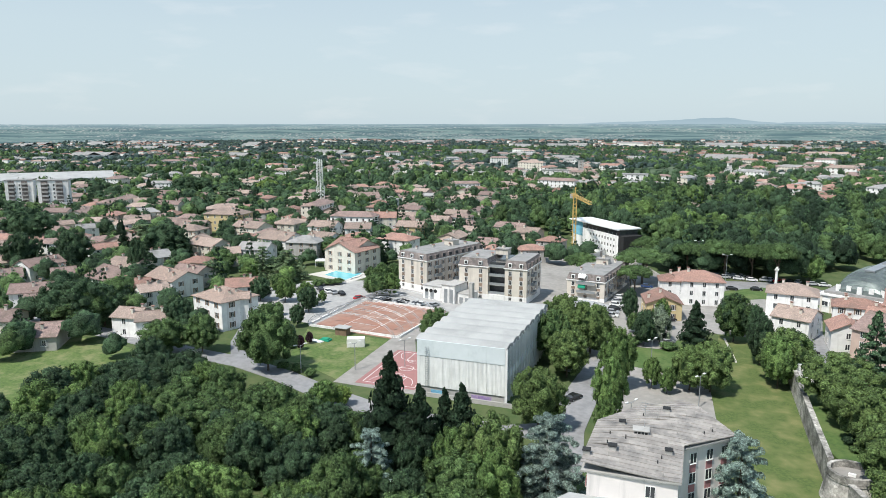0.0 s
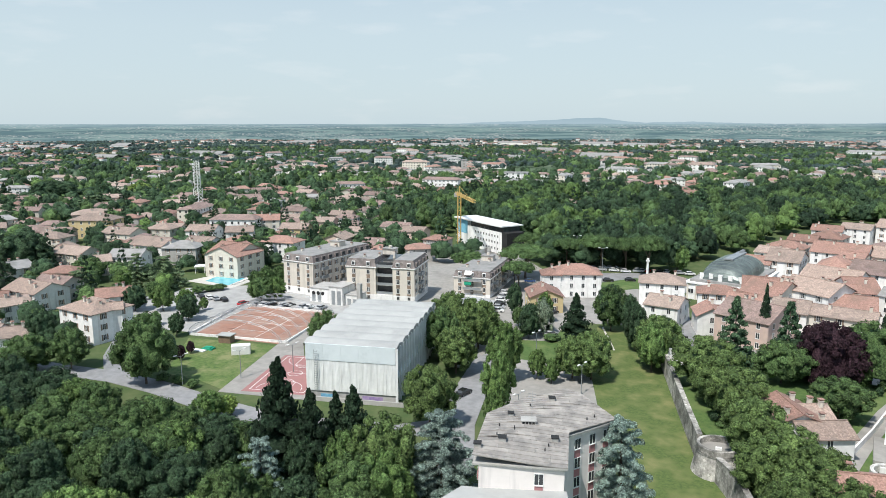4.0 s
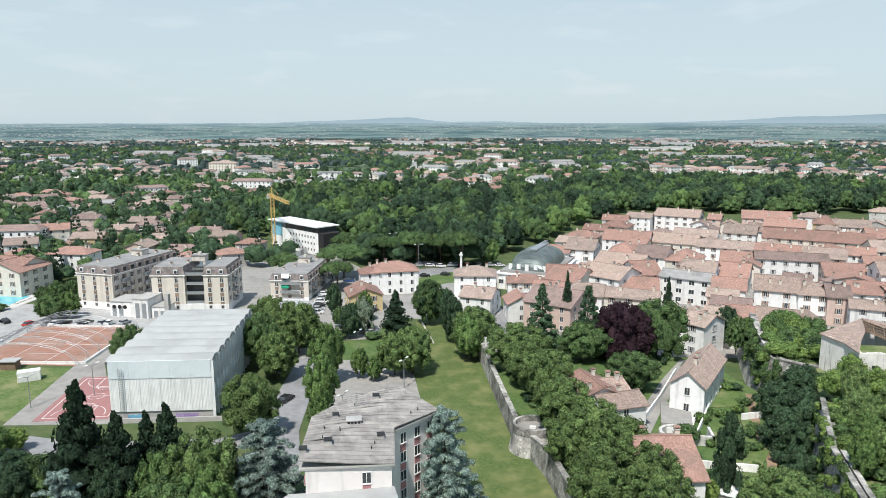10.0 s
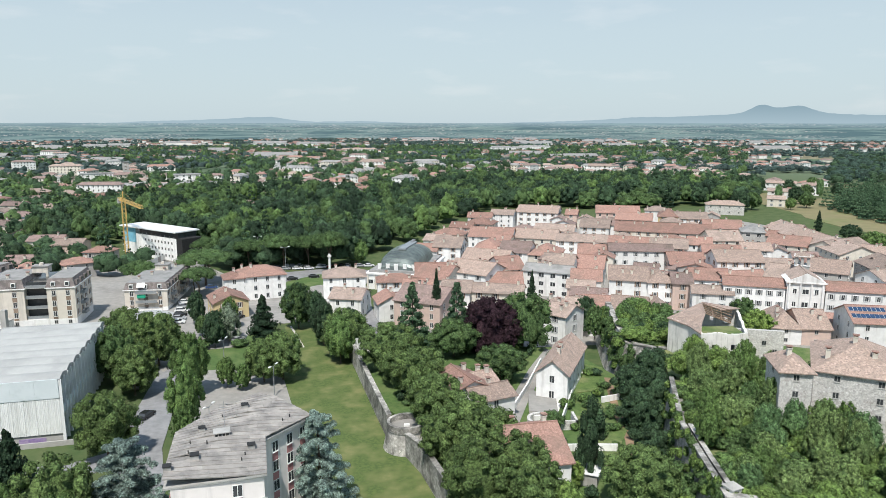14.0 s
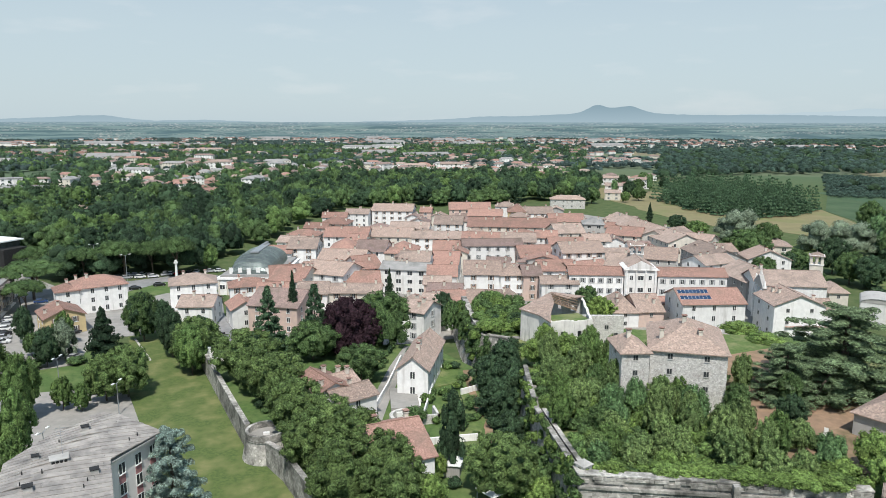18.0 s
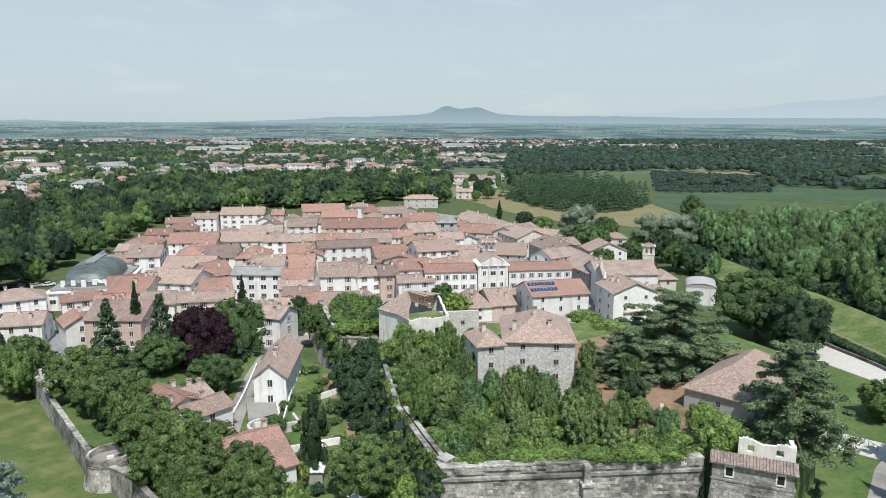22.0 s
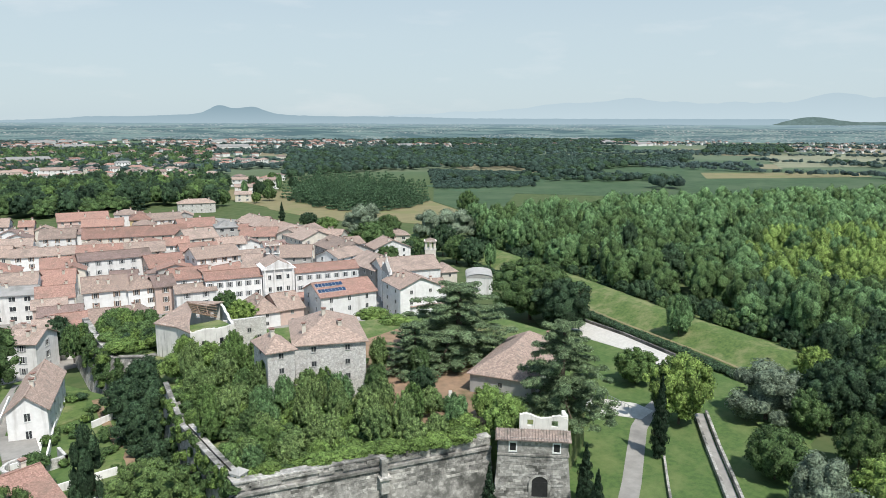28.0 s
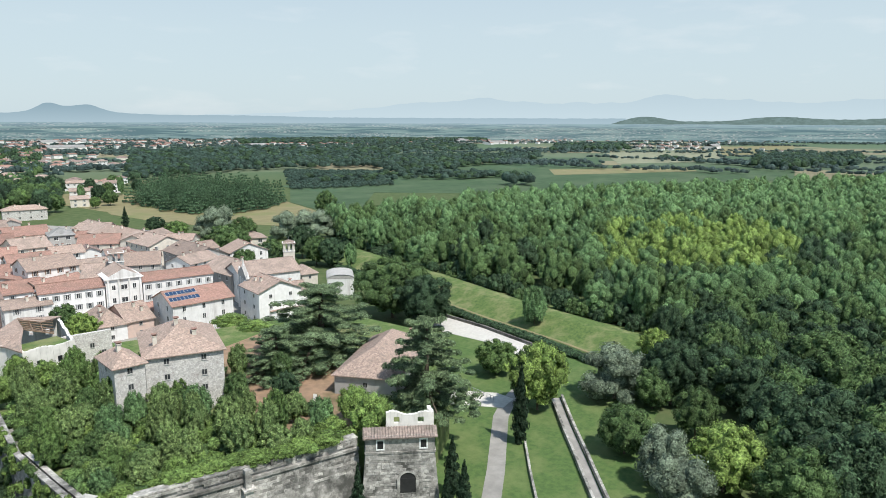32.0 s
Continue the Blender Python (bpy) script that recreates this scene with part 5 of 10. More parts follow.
house(268, 498, 12, 9, 6, 2, -28, "gable", "plaster_cream", "tile_pale", "grey", group="houses beyond the park", sides=False, chimneys=1, gap=4.6)
house(318, 560, 14, 9, 6, 2, -20, "gable", "plaster_white", "tile_red", "brown", group="houses beyond the park", sides=False, chimneys=1, gap=4.6)
house(-315, 733, 31, 14, 9, 0.6, 23, "flat", "plaster_white", "roof_grey", "plain", group="houses beyond the park", sides=False, chimneys=0, gap=4.6)
house(-212, 690, 24, 14, 11, 0.6, 17, "flat", "plaster_white", "roof_grey", "grey", group="houses beyond the park", sides=False, chimneys=0, gap=4.6)
house(-177, 648, 21, 10, 7, 0.6, 15, "flat", "plaster_white", "roof_grey", "brown", group="houses beyond the park", sides=False, chimneys=0, gap=4.6)
house(-290, 563, 22, 12, 7, 2.4, 27, "hip", "plaster_yellow", "tile_pale", "plain", group="houses beyond the park", sides=False, chimneys=1, gap=4.6)
house(-260, 553, 12, 10, 7, 2.2, 25, "hip", "plaster_yellow", "tile_pale", "grey", group="houses beyond the park", sides=False, chimneys=1, gap=4.6)
house(-222, 533, 22, 12, 6.5, 2.4, 23, "gable", "plaster_white", "tile_red", "brown", group="houses beyond the park", sides=False, chimneys=1, gap=4.6)
house(-216, 588, 26, 12, 6.5, 2.4, 20, "gable", "plaster_pink", "tile_red", "plain", group="houses beyond the park", sides=False, chimneys=1, gap=4.6)
house(-354, 301, 22, 13, 8, 2.4, 50, "hip", "plaster_pink", "tile_pale", "grey", group="houses beyond the park", sides=False, chimneys=1, gap=4.6)
house(-296, 759, 6.3, 6.3, 19, 0.6, 21, "flat", "plaster_grey", "roof_grey", "brown", group="houses beyond the park", sides=False, chimneys=0, gap=4.6)

# ---- trees that stand singly ----
tree("deep", -54.3, 192.8, 8, 7.0)
tree("light", -52.8, 203.7, 9, 5.5)
tree("broad", -102.5, 159.0, 9, 9.9)
tree("light", -170.5, 168.6, 8.5, 8.0)
tree("broad", -148.9, 191.5, 8, 10.5)
tree("light", -145.5, 194.4, 8, 8.4)
tree("deep", -178.8, 165.1, 8, 8.4)
tree("broad", -228.5, 190.1, 9, 15.3)
tree("broad", -210.1, 239.4, 8, 13.6)
tree("cypress", -68.3, 91.1, 21, 7.8)
tree("cypress", -61.7, 90.2, 17, 6.6)
tree("cypress", -60.4, 96.1, 15, 5.0)
tree("cypress", -57.5, 97.0, 16, 6.0)
tree("bluecedar", -65.5, 82.0, 13, 7.3)
tree("bluecedar", -41.0, 96.2, 16, 11.5)
tree("bluecedar", -13.7, 100.0, 18, 10.1)
tree("row", -49.2, 92.0, 15, 12.5)
tree("broad", -51.1, 85.7, 10, 12.2)
tree("row", -54.5, 121.5, 13, 11.3)
tree("row", -61.0, 151.8, 12, 11.5)
tree("row", -62.5, 171.5, 14, 14.3)
tree("light", -42.9, 129.3, 14, 7.5)
tree("light", -48.4, 150.8, 14, 8.3)
tree("light", -41.6, 123.7, 8, 4.7)
tree("light", -41.8, 155.7, 7, 4.6)
tree("light", -37.8, 153.9, 6, 4.2)
tree("row", -34.0, 158.8, 11, 10.0)
tree("row", -29.8, 160.1, 12, 11.5)
tree("cypress", -39.1, 184.9, 14, 5.9)
tree("deep", -32.6, 203.1, 13, 9.8)
tree("deep", -26.9, 201.3, 11, 7.0)
tree("row", -16.5, 176.0, 13, 13.9)
tree("deep", -23.3, 186.1, 12, 7.3)
tree("row", -4.4, 157.2, 12, 15.2, z=3)
tree("row", 1.8, 140.0, 12, 13.6, z=3)
tree("row", -1.7, 146.9, 12, 11.7, z=3)
tree("row", 4.8, 124.3, 12, 12.3, z=3)
tree("row", 9.9, 113.6, 12, 12.4, z=3)
tree("row", 13.6, 107.7, 12, 12.9, z=3)
tree("row", 16.7, 99.8, 11, 11.3, z=3)
tree("row", 9.5, 96.0, 12, 11.7, z=3)
tree("row", 6.3, 111.7, 10, 10.2, z=3)
tree("spruce", 0.9, 180.1, 19, 11.7)
tree("spruce", 12.7, 179.7, 19, 11.7)
tree("cypress", 8.2, 202.1, 17, 2.8)
tree("cypress", 37.6, 207.7, 15, 2.7)
tree("purple", 20.6, 170.6, 17, 14.9)
tree("broad", 29.5, 174.9, 16, 17.0)
tree("deep", 16.8, 175.2, 9, 9.2, z=3)
tree("deep", 50.2, 192.0, 11, 7.8)
tree("broad", 49.2, 177.8, 9, 5.6, z=3)
tree("broad", 11.0, 166.5, 9, 13.2, z=3)
tree("broad", 20.3, 149.1, 8, 12.0, z=3)
tree("shrub", 26.8, 123.3, 4, 4.6, z=3)
tree("birch", 29.1, 104.6, 14, 5.4, z=3)
tree("broad", -125.0, 116.9, 16, 14.9)
tree("deep", -154.6, 163.0, 8, 7.4)
tree("broad", -150.1, 117.5, 10, 10.0)
tree("deep", -242.6, 162.3, 16, 7.5)
tree("cypress", -288.3, 186.9, 17, 4.1)
tree("deep", -284.8, 161.1, 16, 16.7)
tree("deep", -272.3, 196.6, 15, 22.9)
tree("broad", -198.7, 115.1, 12, 21.8)
tree("deep", -364.2, 184.2, 18, 24.2)
tree("deep", -301.4, 149.2, 15, 15.7)
tree("pine", -95.3, 248.6, 12, 13.7)
tree("pine", -72.4, 240.9, 11, 13.0)
tree("pine", -75.6, 260.6, 14, 20.9)
tree("pine", -51.9, 290.8, 15, 17.0)
tree("pine", -66.0, 289.5, 13, 14.0)
tree("pine", -42.0, 293.0, 14, 14.5)
tree("pine", -84.0, 296.0, 13, 14.0)
tree("light", -22.0, 296.0, 11, 11.0)
tree("light", -58.0, 297.0, 12, 12.0)
tree("pine", -32.0, 283.8, 17, 14.6)
tree("cedar", 104.8, 103.0, 17, 27.3, z=10)
tree("cedar", 91.4, 101.9, 11, 14.4, z=10)
tree("cedar", 97.7, 70.1, 19, 17.9, z=8)
tree("broad", 166.9, 132.9, 18, 24.8)
tree("broad", 173.9, 128.4, 15, 11.2)
tree("willow", 243.5, 311.8, 16, 20.1)
tree("broad", 220.8, 265.6, 15, 14.7)
tree("willow", 260.7, 258.8, 16, 25.0)
tree("broad", 324.0, 311.2, 17, 14.5)
tree("light", 142.1, 81.2, 8, 11.6)
tree("lime", 128.0, 62.9, 15, 13.2)
tree("broad", 126.7, 65.1, 13, 7.6)
tree("cypress", 111.5, 58.3, 15, 2.5)
tree("cypress", 88.5, 58.4, 10, 2.2)
tree("cypress", 84.4, 53.5, 9, 2.1)
tree("cypress", 71.2, 63.4, 11, 2.0)
tree("cypress", 81.9, 55.0, 8, 1.5)
tree("willow", 143.6, 51.7, 12, 17.5)
tree("broad", 118.9, 40.5, 9, 11.4)
tree("willow", 110.9, 31.0, 11, 10.0)
tree("willow", 101.9, 25.3, 11, 12.7)
tree("lime", 115.3, 22.3, 12, 13.9)
tree("deep", 168.0, 39.6, 10, 13.6)
tree("deep", 131.0, 15.5, 13, 14.2)
tree("deep", 135.5, 9.0, 14, 14.5)
tree("broad", 110.5, 10.9, 12, 13.3)
tree("deep", 120.1, 3.0, 14, 15.2)
tree("deep", 149.2, 25.4, 12, 13.4)
tree("broad", 142.3, 42.9, 9, 9.3)
tree("lime", 169.8, 51.5, 10, 9.3)
tree("poplar", 181.8, 91.2, 13, 7.9)
tree("broad", 132.6, 31.5, 10, 9.8)
tree("deep", 147.4, 40.6, 14, 13.5)
tree("row", 34.4, 94.6, 11, 12.1, z=3)
tree("row", 13.1, 108.0, 11, 14.9, z=3)
tree("row", 17.7, 94.2, 10, 10.8, z=3)
tree("vine", 22.5, 93.5, 6, 5.5, z=3)
tree("deep", 56.4, 159.3, 12, 13.3)
tree("deep", 52.3, 141.1, 12, 12.0)
tree("deep", 47.2, 137.8, 10, 10.4)
tree("deep", 49.1, 129.4, 11, 11.1)
tree("broad", 51.4, 153.6, 10, 8.6)
tree("deep", 44.0, 124.0, 9, 9.5)
tree("broad", 40.6, 98.1, 8, 12.0)
tree("vine", 39.2, 92.6, 7, 8.6)
tree("deep", 42.3, 112.3, 8, 7.7)
tree("vine", 59.7, 137.5, 7, 5.9, z=10)
tree("vine", 60.7, 129.6, 7, 6.9, z=10)
tree("vine", 64.3, 128.9, 6, 5.7, z=10)
tree("vine", 53.9, 130.3, 6, 6.2, z=10)
tree("broad", 90.3, 180.6, 9, 8.7, z=4)
tree("lime", 91.6, 174.2, 8, 8.5, z=4)
tree("vine", 67.9, 171.5, 6, 4.0, z=6)
tree("willow", 237.1, 311.0, 14, 20.6)
tree("broad", 208.4, 262.5, 13, 20.0)
tree("light", 220.8, 318.1, 9, 13.8)
tree("deep", 228.6, 349.1, 8, 12.1)
tree("broad", 190.2, 256.3, 9, 10.9)
tree("broad", 185.6, 224.3, 9, 11.2)
tree("deep", 201.1, 229.4, 9, 11.7)
tree("broad", 186.0, 201.3, 10, 11.8)
tree("deep", 221.2, 227.6, 14, 13.5)
tree("broad", 213.3, 211.0, 12, 12.8)
tree("willow", 252.1, 270.0, 15, 18.8)
tree("deep", 214.1, 202.4, 12, 12.6)
tree("broad", 205.1, 229.4, 10, 11.8)
tree("deep", 194.0, 231.0, 7, 9.0)
tree("deep", 163.5, 117.8, 15, 19.2)
tree("poplar", 215.4, 193.1, 11, 5.4)
tree("cypress", 226.9, 374.8, 12, 3.0)
tree("shrub", 196.3, 170.0, 4, 9.0)
tree("shrub", 195.3, 160.5, 4, 8.7)
tree("vine", 83.9, 75.2, 7, 6.1, z=10)
tree("vine", 81.1, 68.8, 8, 6.8, z=10)
tree("broad", 77.4, 97.3, 6, 5.0, z=10)
tree("deep", 83.0, 90.8, 6, 5.0, z=10)
tree("vine", 112.8, 142.7, 4, 9.5, z=8)
tree("vine", 112.6, 133.3, 4, 9.2, z=8)
tree("vine", 77.1, 74.4, 4, 5.9, z=10)
tree("vine", 53.6, 80.1, 1.8, 5.4, z=11.4)
tree("vine", 58.5, 78.4, 1.8, 5.5, z=11.4)
tree("vine", 62.8, 75.9, 2, 5.5, z=11.4)
tree("vine", 66.4, 73.8, 2, 4.6, z=11.4)
tree("vine", 46.5, 82.6, 1.8, 3.6, z=11.4)
tree("vine", 56.1, 79.3, 1.6, 4.6, z=11.4)
tree("vine", 60.9, 77.5, 1.6, 4.6, z=11.4)
tree("vine", 64.3, 75.1, 1.8, 4.6, z=11.4)
tree("vine", 69.2, 72.6, 2.2, 5.6, z=11.4)
tree("vine", 73.0, 71.3, 2.2, 5.7, z=11.4)
tree("lime", 49.0, 105.0, 3.5, 4.2, z=10)
tree("vine", 72.0, 75.1, 3, 5.8, z=10)
tree("shrub", 57.1, 165.5, 3, 6.1, z=10)
tree("vine", 62.3, 167.0, 3, 6.2, z=10)
tree("vine", 51.5, 155.4, 3, 5.7, z=10)
tree("shrub", 55.3, 154.4, 4, 7.2, z=8)
tree("deep", 59.3, 155.3, 6, 6.5, z=8)

tree("spruce", -242.8, 163.8, 12.2, 14.8)
tree("cedar", -205.6, 191.9, 13.0, 9.7)
tree("cedar", -195.6, 194.9, 12.2, 15.2)
tree("cypress", -309.3, 199.2, 14.0, 5.2)
tree("spruce", -315.5, 199.1, 12.0, 12.4)
tree("cedar", -316.5, 215.6, 10.5, 21.8)
tree("cedar", -298.2, 211.4, 10.8, 24.4)
tree("deep", -198.2, 113.6, 14.5, 17.2)
tree("deep", -195.7, 118.6, 12.0, 13.9)
tree("deep", -202.8, 110.0, 14.0, 17.0)
tree("pine", -212.1, 131.9, 10.0, 11.9)
tree("cedar", -304.4, 175.0, 11.0, 21.6)
tree("deep", -312.4, 246.4, 8.0, 14.4)
tree("spruce", -288.2, 330.8, 12.8, 9.7)
tree("cypress", -318.0, 307.0, 7.5, 3.5)
tree("cedar", -215.1, 174.1, 9.0, 14.6)
tree("deep", -318.9, 288.3, 9.8, 15.7)
tree("deep", -171.6, 126.3, 10.0, 9.6)
tree("broad", -158.1, 111.7, 9.0, 13.3)
tree("cedar", -225.2, 238.4, 3.2, 10.7)
tree("deep", -271.4, 339.7, 5.8, 9.3)
tree("deep", -197.7, 252.7, 4.0, 17.4)
tree("deep", -247.4, 168.0, 10.0, 10.9)
tree("cypress", -182.2, 238.9, 7.0, 3.3)
tree("deep", -635.6, 373.5, 10.0, 26.4)
tree("deep", -496.6, 381.4, 15.5, 26.6)
tree("deep", -491.9, 393.8, 14.8, 26.4)
tree("cypress", -524.2, 367.0, 14.5, 5.8)
tree("cedar", -408.3, 349.8, 12.0, 33.0)
tree("spruce", -460.1, 400.5, 21.2, 16.0)
tree("lime", -458.0, 437.8, 12.0, 24.9)

tree("deep", -52.4, 185.5, 8.5, 6.4)
tree("willow", -49.8, 191.3, 11.0, 6.5)
tree("broad", -58.7, 195.9, 6.0, 4.4)
tree("deep", -63.6, 207.7, 10.0, 5.3)
tree("pine", -75.2, 245.0, 10.2, 9.5)
tree("broad", -32.5, 202.5, 13.2, 10.2)
tree("deep", -24.0, 189.4, 11.5, 6.3)
tree("light", -17.3, 171.0, 12.0, 8.6)
tree("deep", -16.9, 190.4, 9.0, 7.9)
tree("broad", -67.8, 159.8, 13.2, 11.2)
tree("row", -71.7, 175.1, 14.2, 13.7)
tree("broad", -29.6, 212.4, 5.5, 6.3)
tree("shrub", -55.6, 185.1, 2.5, 5.3)
tree("shrub", -46.1, 186.4, 2.0, 5.4)

tree("broad", 284, 486, 11, 11)
tree("deep", 290, 512, 13, 12)
tree("poplar", 276, 510, 15, 6)
tree("broad", 312, 536, 12, 12)
tree("deep", 324, 584, 12, 12)
tree("poplar", 330, 548, 16, 6)
tree("broad", 352, 596, 13, 13)
tree("deep", 306, 600, 13, 13)
tree("deep", 228, 470, 13, 15)
tree("broad", 240, 478, 12, 13)
tree("deep", 352, 560, 11, 10)
tree("light", 268, 478, 8, 8)

tree("purple", -129.7, 133.1, 4.2, 2.3)
tree("purple", -131.4, 138.5, 3.5, 2.1)
tree("light", -160.3, 168.2, 8.0, 6.6)
tree("light", -158.8, 174.4, 4.2, 3.0)
tree("deep", -146.0, 148.8, 6.5, 5.0)
tree("broad", -162.5, 206.0, 6.5, 5.5)
tree("broad", -161.6, 211.6, 7.2, 6.0)
tree("broad", -160.6, 217.5, 6.2, 5.3)
tree("shrub", -188.4, 186.9, 3.2, 5.3)
tree("shrub", -177.2, 192.2, 2.8, 5.3)
tree("shrub", -175.3, 196.0, 2.5, 5.4)
tree("shrub", -173.1, 199.0, 2.5, 5.1)
tree("shrub", -122.7, 119.9, 2.2, 3.5)
tree("shrub", -118.5, 120.2, 2.2, 3.5)
tree("shrub", -113.4, 119.4, 2.2, 3.2)
tree("light", -97.6, 107.1, 5.8, 7.1)
tree("lime", -95.4, 109.8, 4.5, 4.7)
tree("broad", -187.9, 182.4, 5.2, 6.0)

# ---- woods: their outlines in plan ----
RIVER_SLOPE = [(-164.2, 53.0), (-145.3, 65.0), (-154.2, 83.9), (-145.6, 104.5), (-117.5, 102.5), (-90.1, 96.4), (-80.9, 100.6), (-45.0, 89.9), (-37.0, 66.8), (-97.0, 28.8)]
TOWN_PARK = [(-150.0, 322.0), (-95.0, 302.0), (-78.0, 290.0), (-59.0, 288.0), (-30.0, 289.0), (-15.0, 301.0), (1.0, 349.0), (14.0, 392.0), (28.0, 436.0), (52.0, 480.0), (116.0, 490.0), (160.0, 486.0), (200.0, 492.0), (262.0, 520.0), (318.0, 622.0), (262.0, 640.0), (186.0, 690.0), (105.0, 700.0), (49.0, 712.0), (-2.0, 575.0), (-60.0, 565.0), (-95.0, 610.0), (-188.0, 575.0), (-205.0, 500.0), (-190.0, 356.0)]
POPLARS = [(284.7, 273.7), (421.6, 244.6), (689.6, 94.6), (909.6, -67.9), (420.0, -120.0), (215.0, -60.0), (215.0, 40.0), (190.0, 54.0), (198.0, 76.0), (206.0, 104.0), (221.0, 139.0), (236.0, 180.0), (253.0, 228.0)]
RIVERSIDE = [(206.0, 62.0), (186.0, 58.0), (168.0, 42.0), (150.0, 30.0), (128.0, 20.0), (112.0, 8.0), (104.0, -10.0), (120.0, -60.0), (215.0, -60.0), (215.0, 40.0)]
SPRUCES = [(302.1, 493.7), (282.6, 403.1), (310.9, 370.8), (373.0, 395.3), (375.4, 404.3), (402.6, 477.3), (368.2, 545.5)]
CASTLE_GARDEN = [(43.8, 84.2), (76.0, 72.0), (84.0, 82.0), (93.0, 98.0), (88.0, 112.0), (78.0, 118.0), (70.0, 132.0), (60.0, 134.0), (51.0, 124.5), (46.6, 105.0)]
BELT_ORCHARD = [(440.1, 465.2), (535.7, 423.5), (684.5, 559.3), (621.9, 667.1)]
BELT_NEAR = [(407.1, 660.6), (582.3, 697.5), (642.0, 677.8), (735.9, 621.1), (645.1, 501.7), (638.3, 456.7), (846.6, 528.5), (1016.2, 506.0), (1186.2, 596.6), (1031.8, 714.4), (924.4, 780.3), (788.0, 943.0), (649.3, 1050.0)]
BELT_MIDDLE = [(1339.4, 642.8), (1564.7, 557.9), (1861.0, 679.0), (1656.3, 788.0)]
BELT_FAR = [(1494.5, 1819.6), (1276.1, 1525.3), (1576.7, 1247.2), (2016.7, 1196.8), (2205.2, 1332.1), (1811.3, 1737.0)]
BELT_RIGHT = [(1054.4, 203.9), (1022.6, 140.1), (1161.6, 76.2), (1544.2, 103.3), (1328.6, 239.9)]
BELT_BUSHES = [(1251.9, 389.8), (1108.3, 279.3), (1158.6, 287.4), (1342.4, 410.3)]
BELT_LINE = [(654.9, 412.0), (679.8, 382.3), (724.1, 407.4), (697.6, 439.0)]
HEDGE_LOW = [(538.1, 553.2), (685.5, 519.1), (718.9, 440.6), (645.4, 394.8), (599.7, 453.3), (481.6, 494.6)]
HEDGE_MIDDLE = [(814.7, 759.8), (1004.1, 618.0), (887.0, 545.1), (699.1, 651.3)]
HEDGE_HIGH = [(808.4, 1301.2), (1453.6, 1268.4), (1660.2, 1026.3), (1316.5, 812.4), (871.4, 873.2), (631.1, 1015.3)]
BELT_CLUMP = [(584.9, 327.4), (605.3, 303.1), (645.0, 323.2), (623.3, 349.1)]


def inside(ring, x, y):
    c, k = False, len(ring) - 1
    for j, (a, b) in enumerate(ring):
        p, q = ring[k]
        if (b > y) != (q > y) and x < (p - a) * (y - b) / (q - b) + a:
            c = not c
        k = j
    return c


def spread(ring, gap, rng, jitter=0.4, rows=0.0):
    """Even spots with some disorder inside a ring."""
    xs, ys = [q[0] for q in ring], [q[1] for q in ring]
    c, s = math.cos(rows), math.sin(rows)
    mx, my = (min(xs) + max(xs)) / 2, (min(ys) + max(ys)) / 2
    r = math.hypot(max(xs) - min(xs), max(ys) - min(ys)) / 2
    k, out = int(r / gap) + 1, []
    for i in range(-k, k + 1):
        for j in range(-k, k + 1):
            u, v = (i + rng.uniform(-jitter, jitter)) * gap, (j + rng.uniform(-jitter, jitter)) * gap
            x, y = mx + u * c - v * s, my + u * s + v * c
            if inside(ring, x, y):
                out.append((x, y))
    return out


wr = random.Random(21)
slope = []
for x, y in spread(RIVER_SLOPE, 7.5, wr):
    kind, h, w = wr.choice((0, 1, 1, 2, 0)), wr.uniform(8, 13), wr.uniform(8, 11.5)
    if math.hypot(x, y) < 118:
        tree(("broad", "deep", "light")[kind], x, y, h, w, z=-1.5, group="trees of the slope")
    else:
        slope.append((x, y, -1.5, h, w, kind))
woods("slope_trees", "dense green trees on the slope above the river", slope, "broad", ["leaf", "leaf_dark", "leaf_light"], 40, 0.03, 0.7, 30, 6)
PARK_HOMES = [(-109.0, 487.0), (-110.0, 558.0), (-113.0, 322.0), (-140.0, 330.0), (-31.0, 599.0)]
park = []
for x, y in spread(TOWN_PARK, 11.6, wr):
    if any(math.hypot(x - a, y - b) < (24 if b < 400 else 12) for a, b in PARK_HOMES) or (-x / y > 0.255 and math.hypot(x, y) < 335):
        continue
    if any(b > 400 and 0 < (b - y) < 60 and abs((x - a * y / b)) < 11 for a, b in PARK_HOMES):
        continue
    pale = noise.noise((x * 0.02, y * 0.02, 5)) > 0.18
    park.append((x, y, 0, wr.uniform(10, 19), wr.uniform(10.5, 16), wr.choice((2, 0, 0, 1)) if pale else wr.choice((1, 1, 0, 0, 3))))
woods("park_trees", "dense dark green trees of the town park", park, "broad", ["leaf", "leaf_dark", "leaf_light", "leaf_cypress"], 18, 0.04, 0.34, 31, 10, 0.9)
near, off = [], []
for x, y in spread(POPLARS, 10.2, wr, 0.42, 0.5):
    lime = ((x - 292) / 62) ** 2 + ((y - 76) / 42) ** 2 + 0.8 * noise.noise((x * 0.03, y * 0.03, 2)) < 1 and wr.random() < 0.75
    (near if math.hypot(x, y) < 400 else off).append((x, y, 0, wr.uniform(13, 21), wr.uniform(9.0, 12.5), 1 if lime else wr.choice((0, 0, 0, 2)) if math.hypot(x, y) > 315 else wr.choice((2, 0, 2, 0, 3))))
edge = POPLARS[6:] + POPLARS[:1]
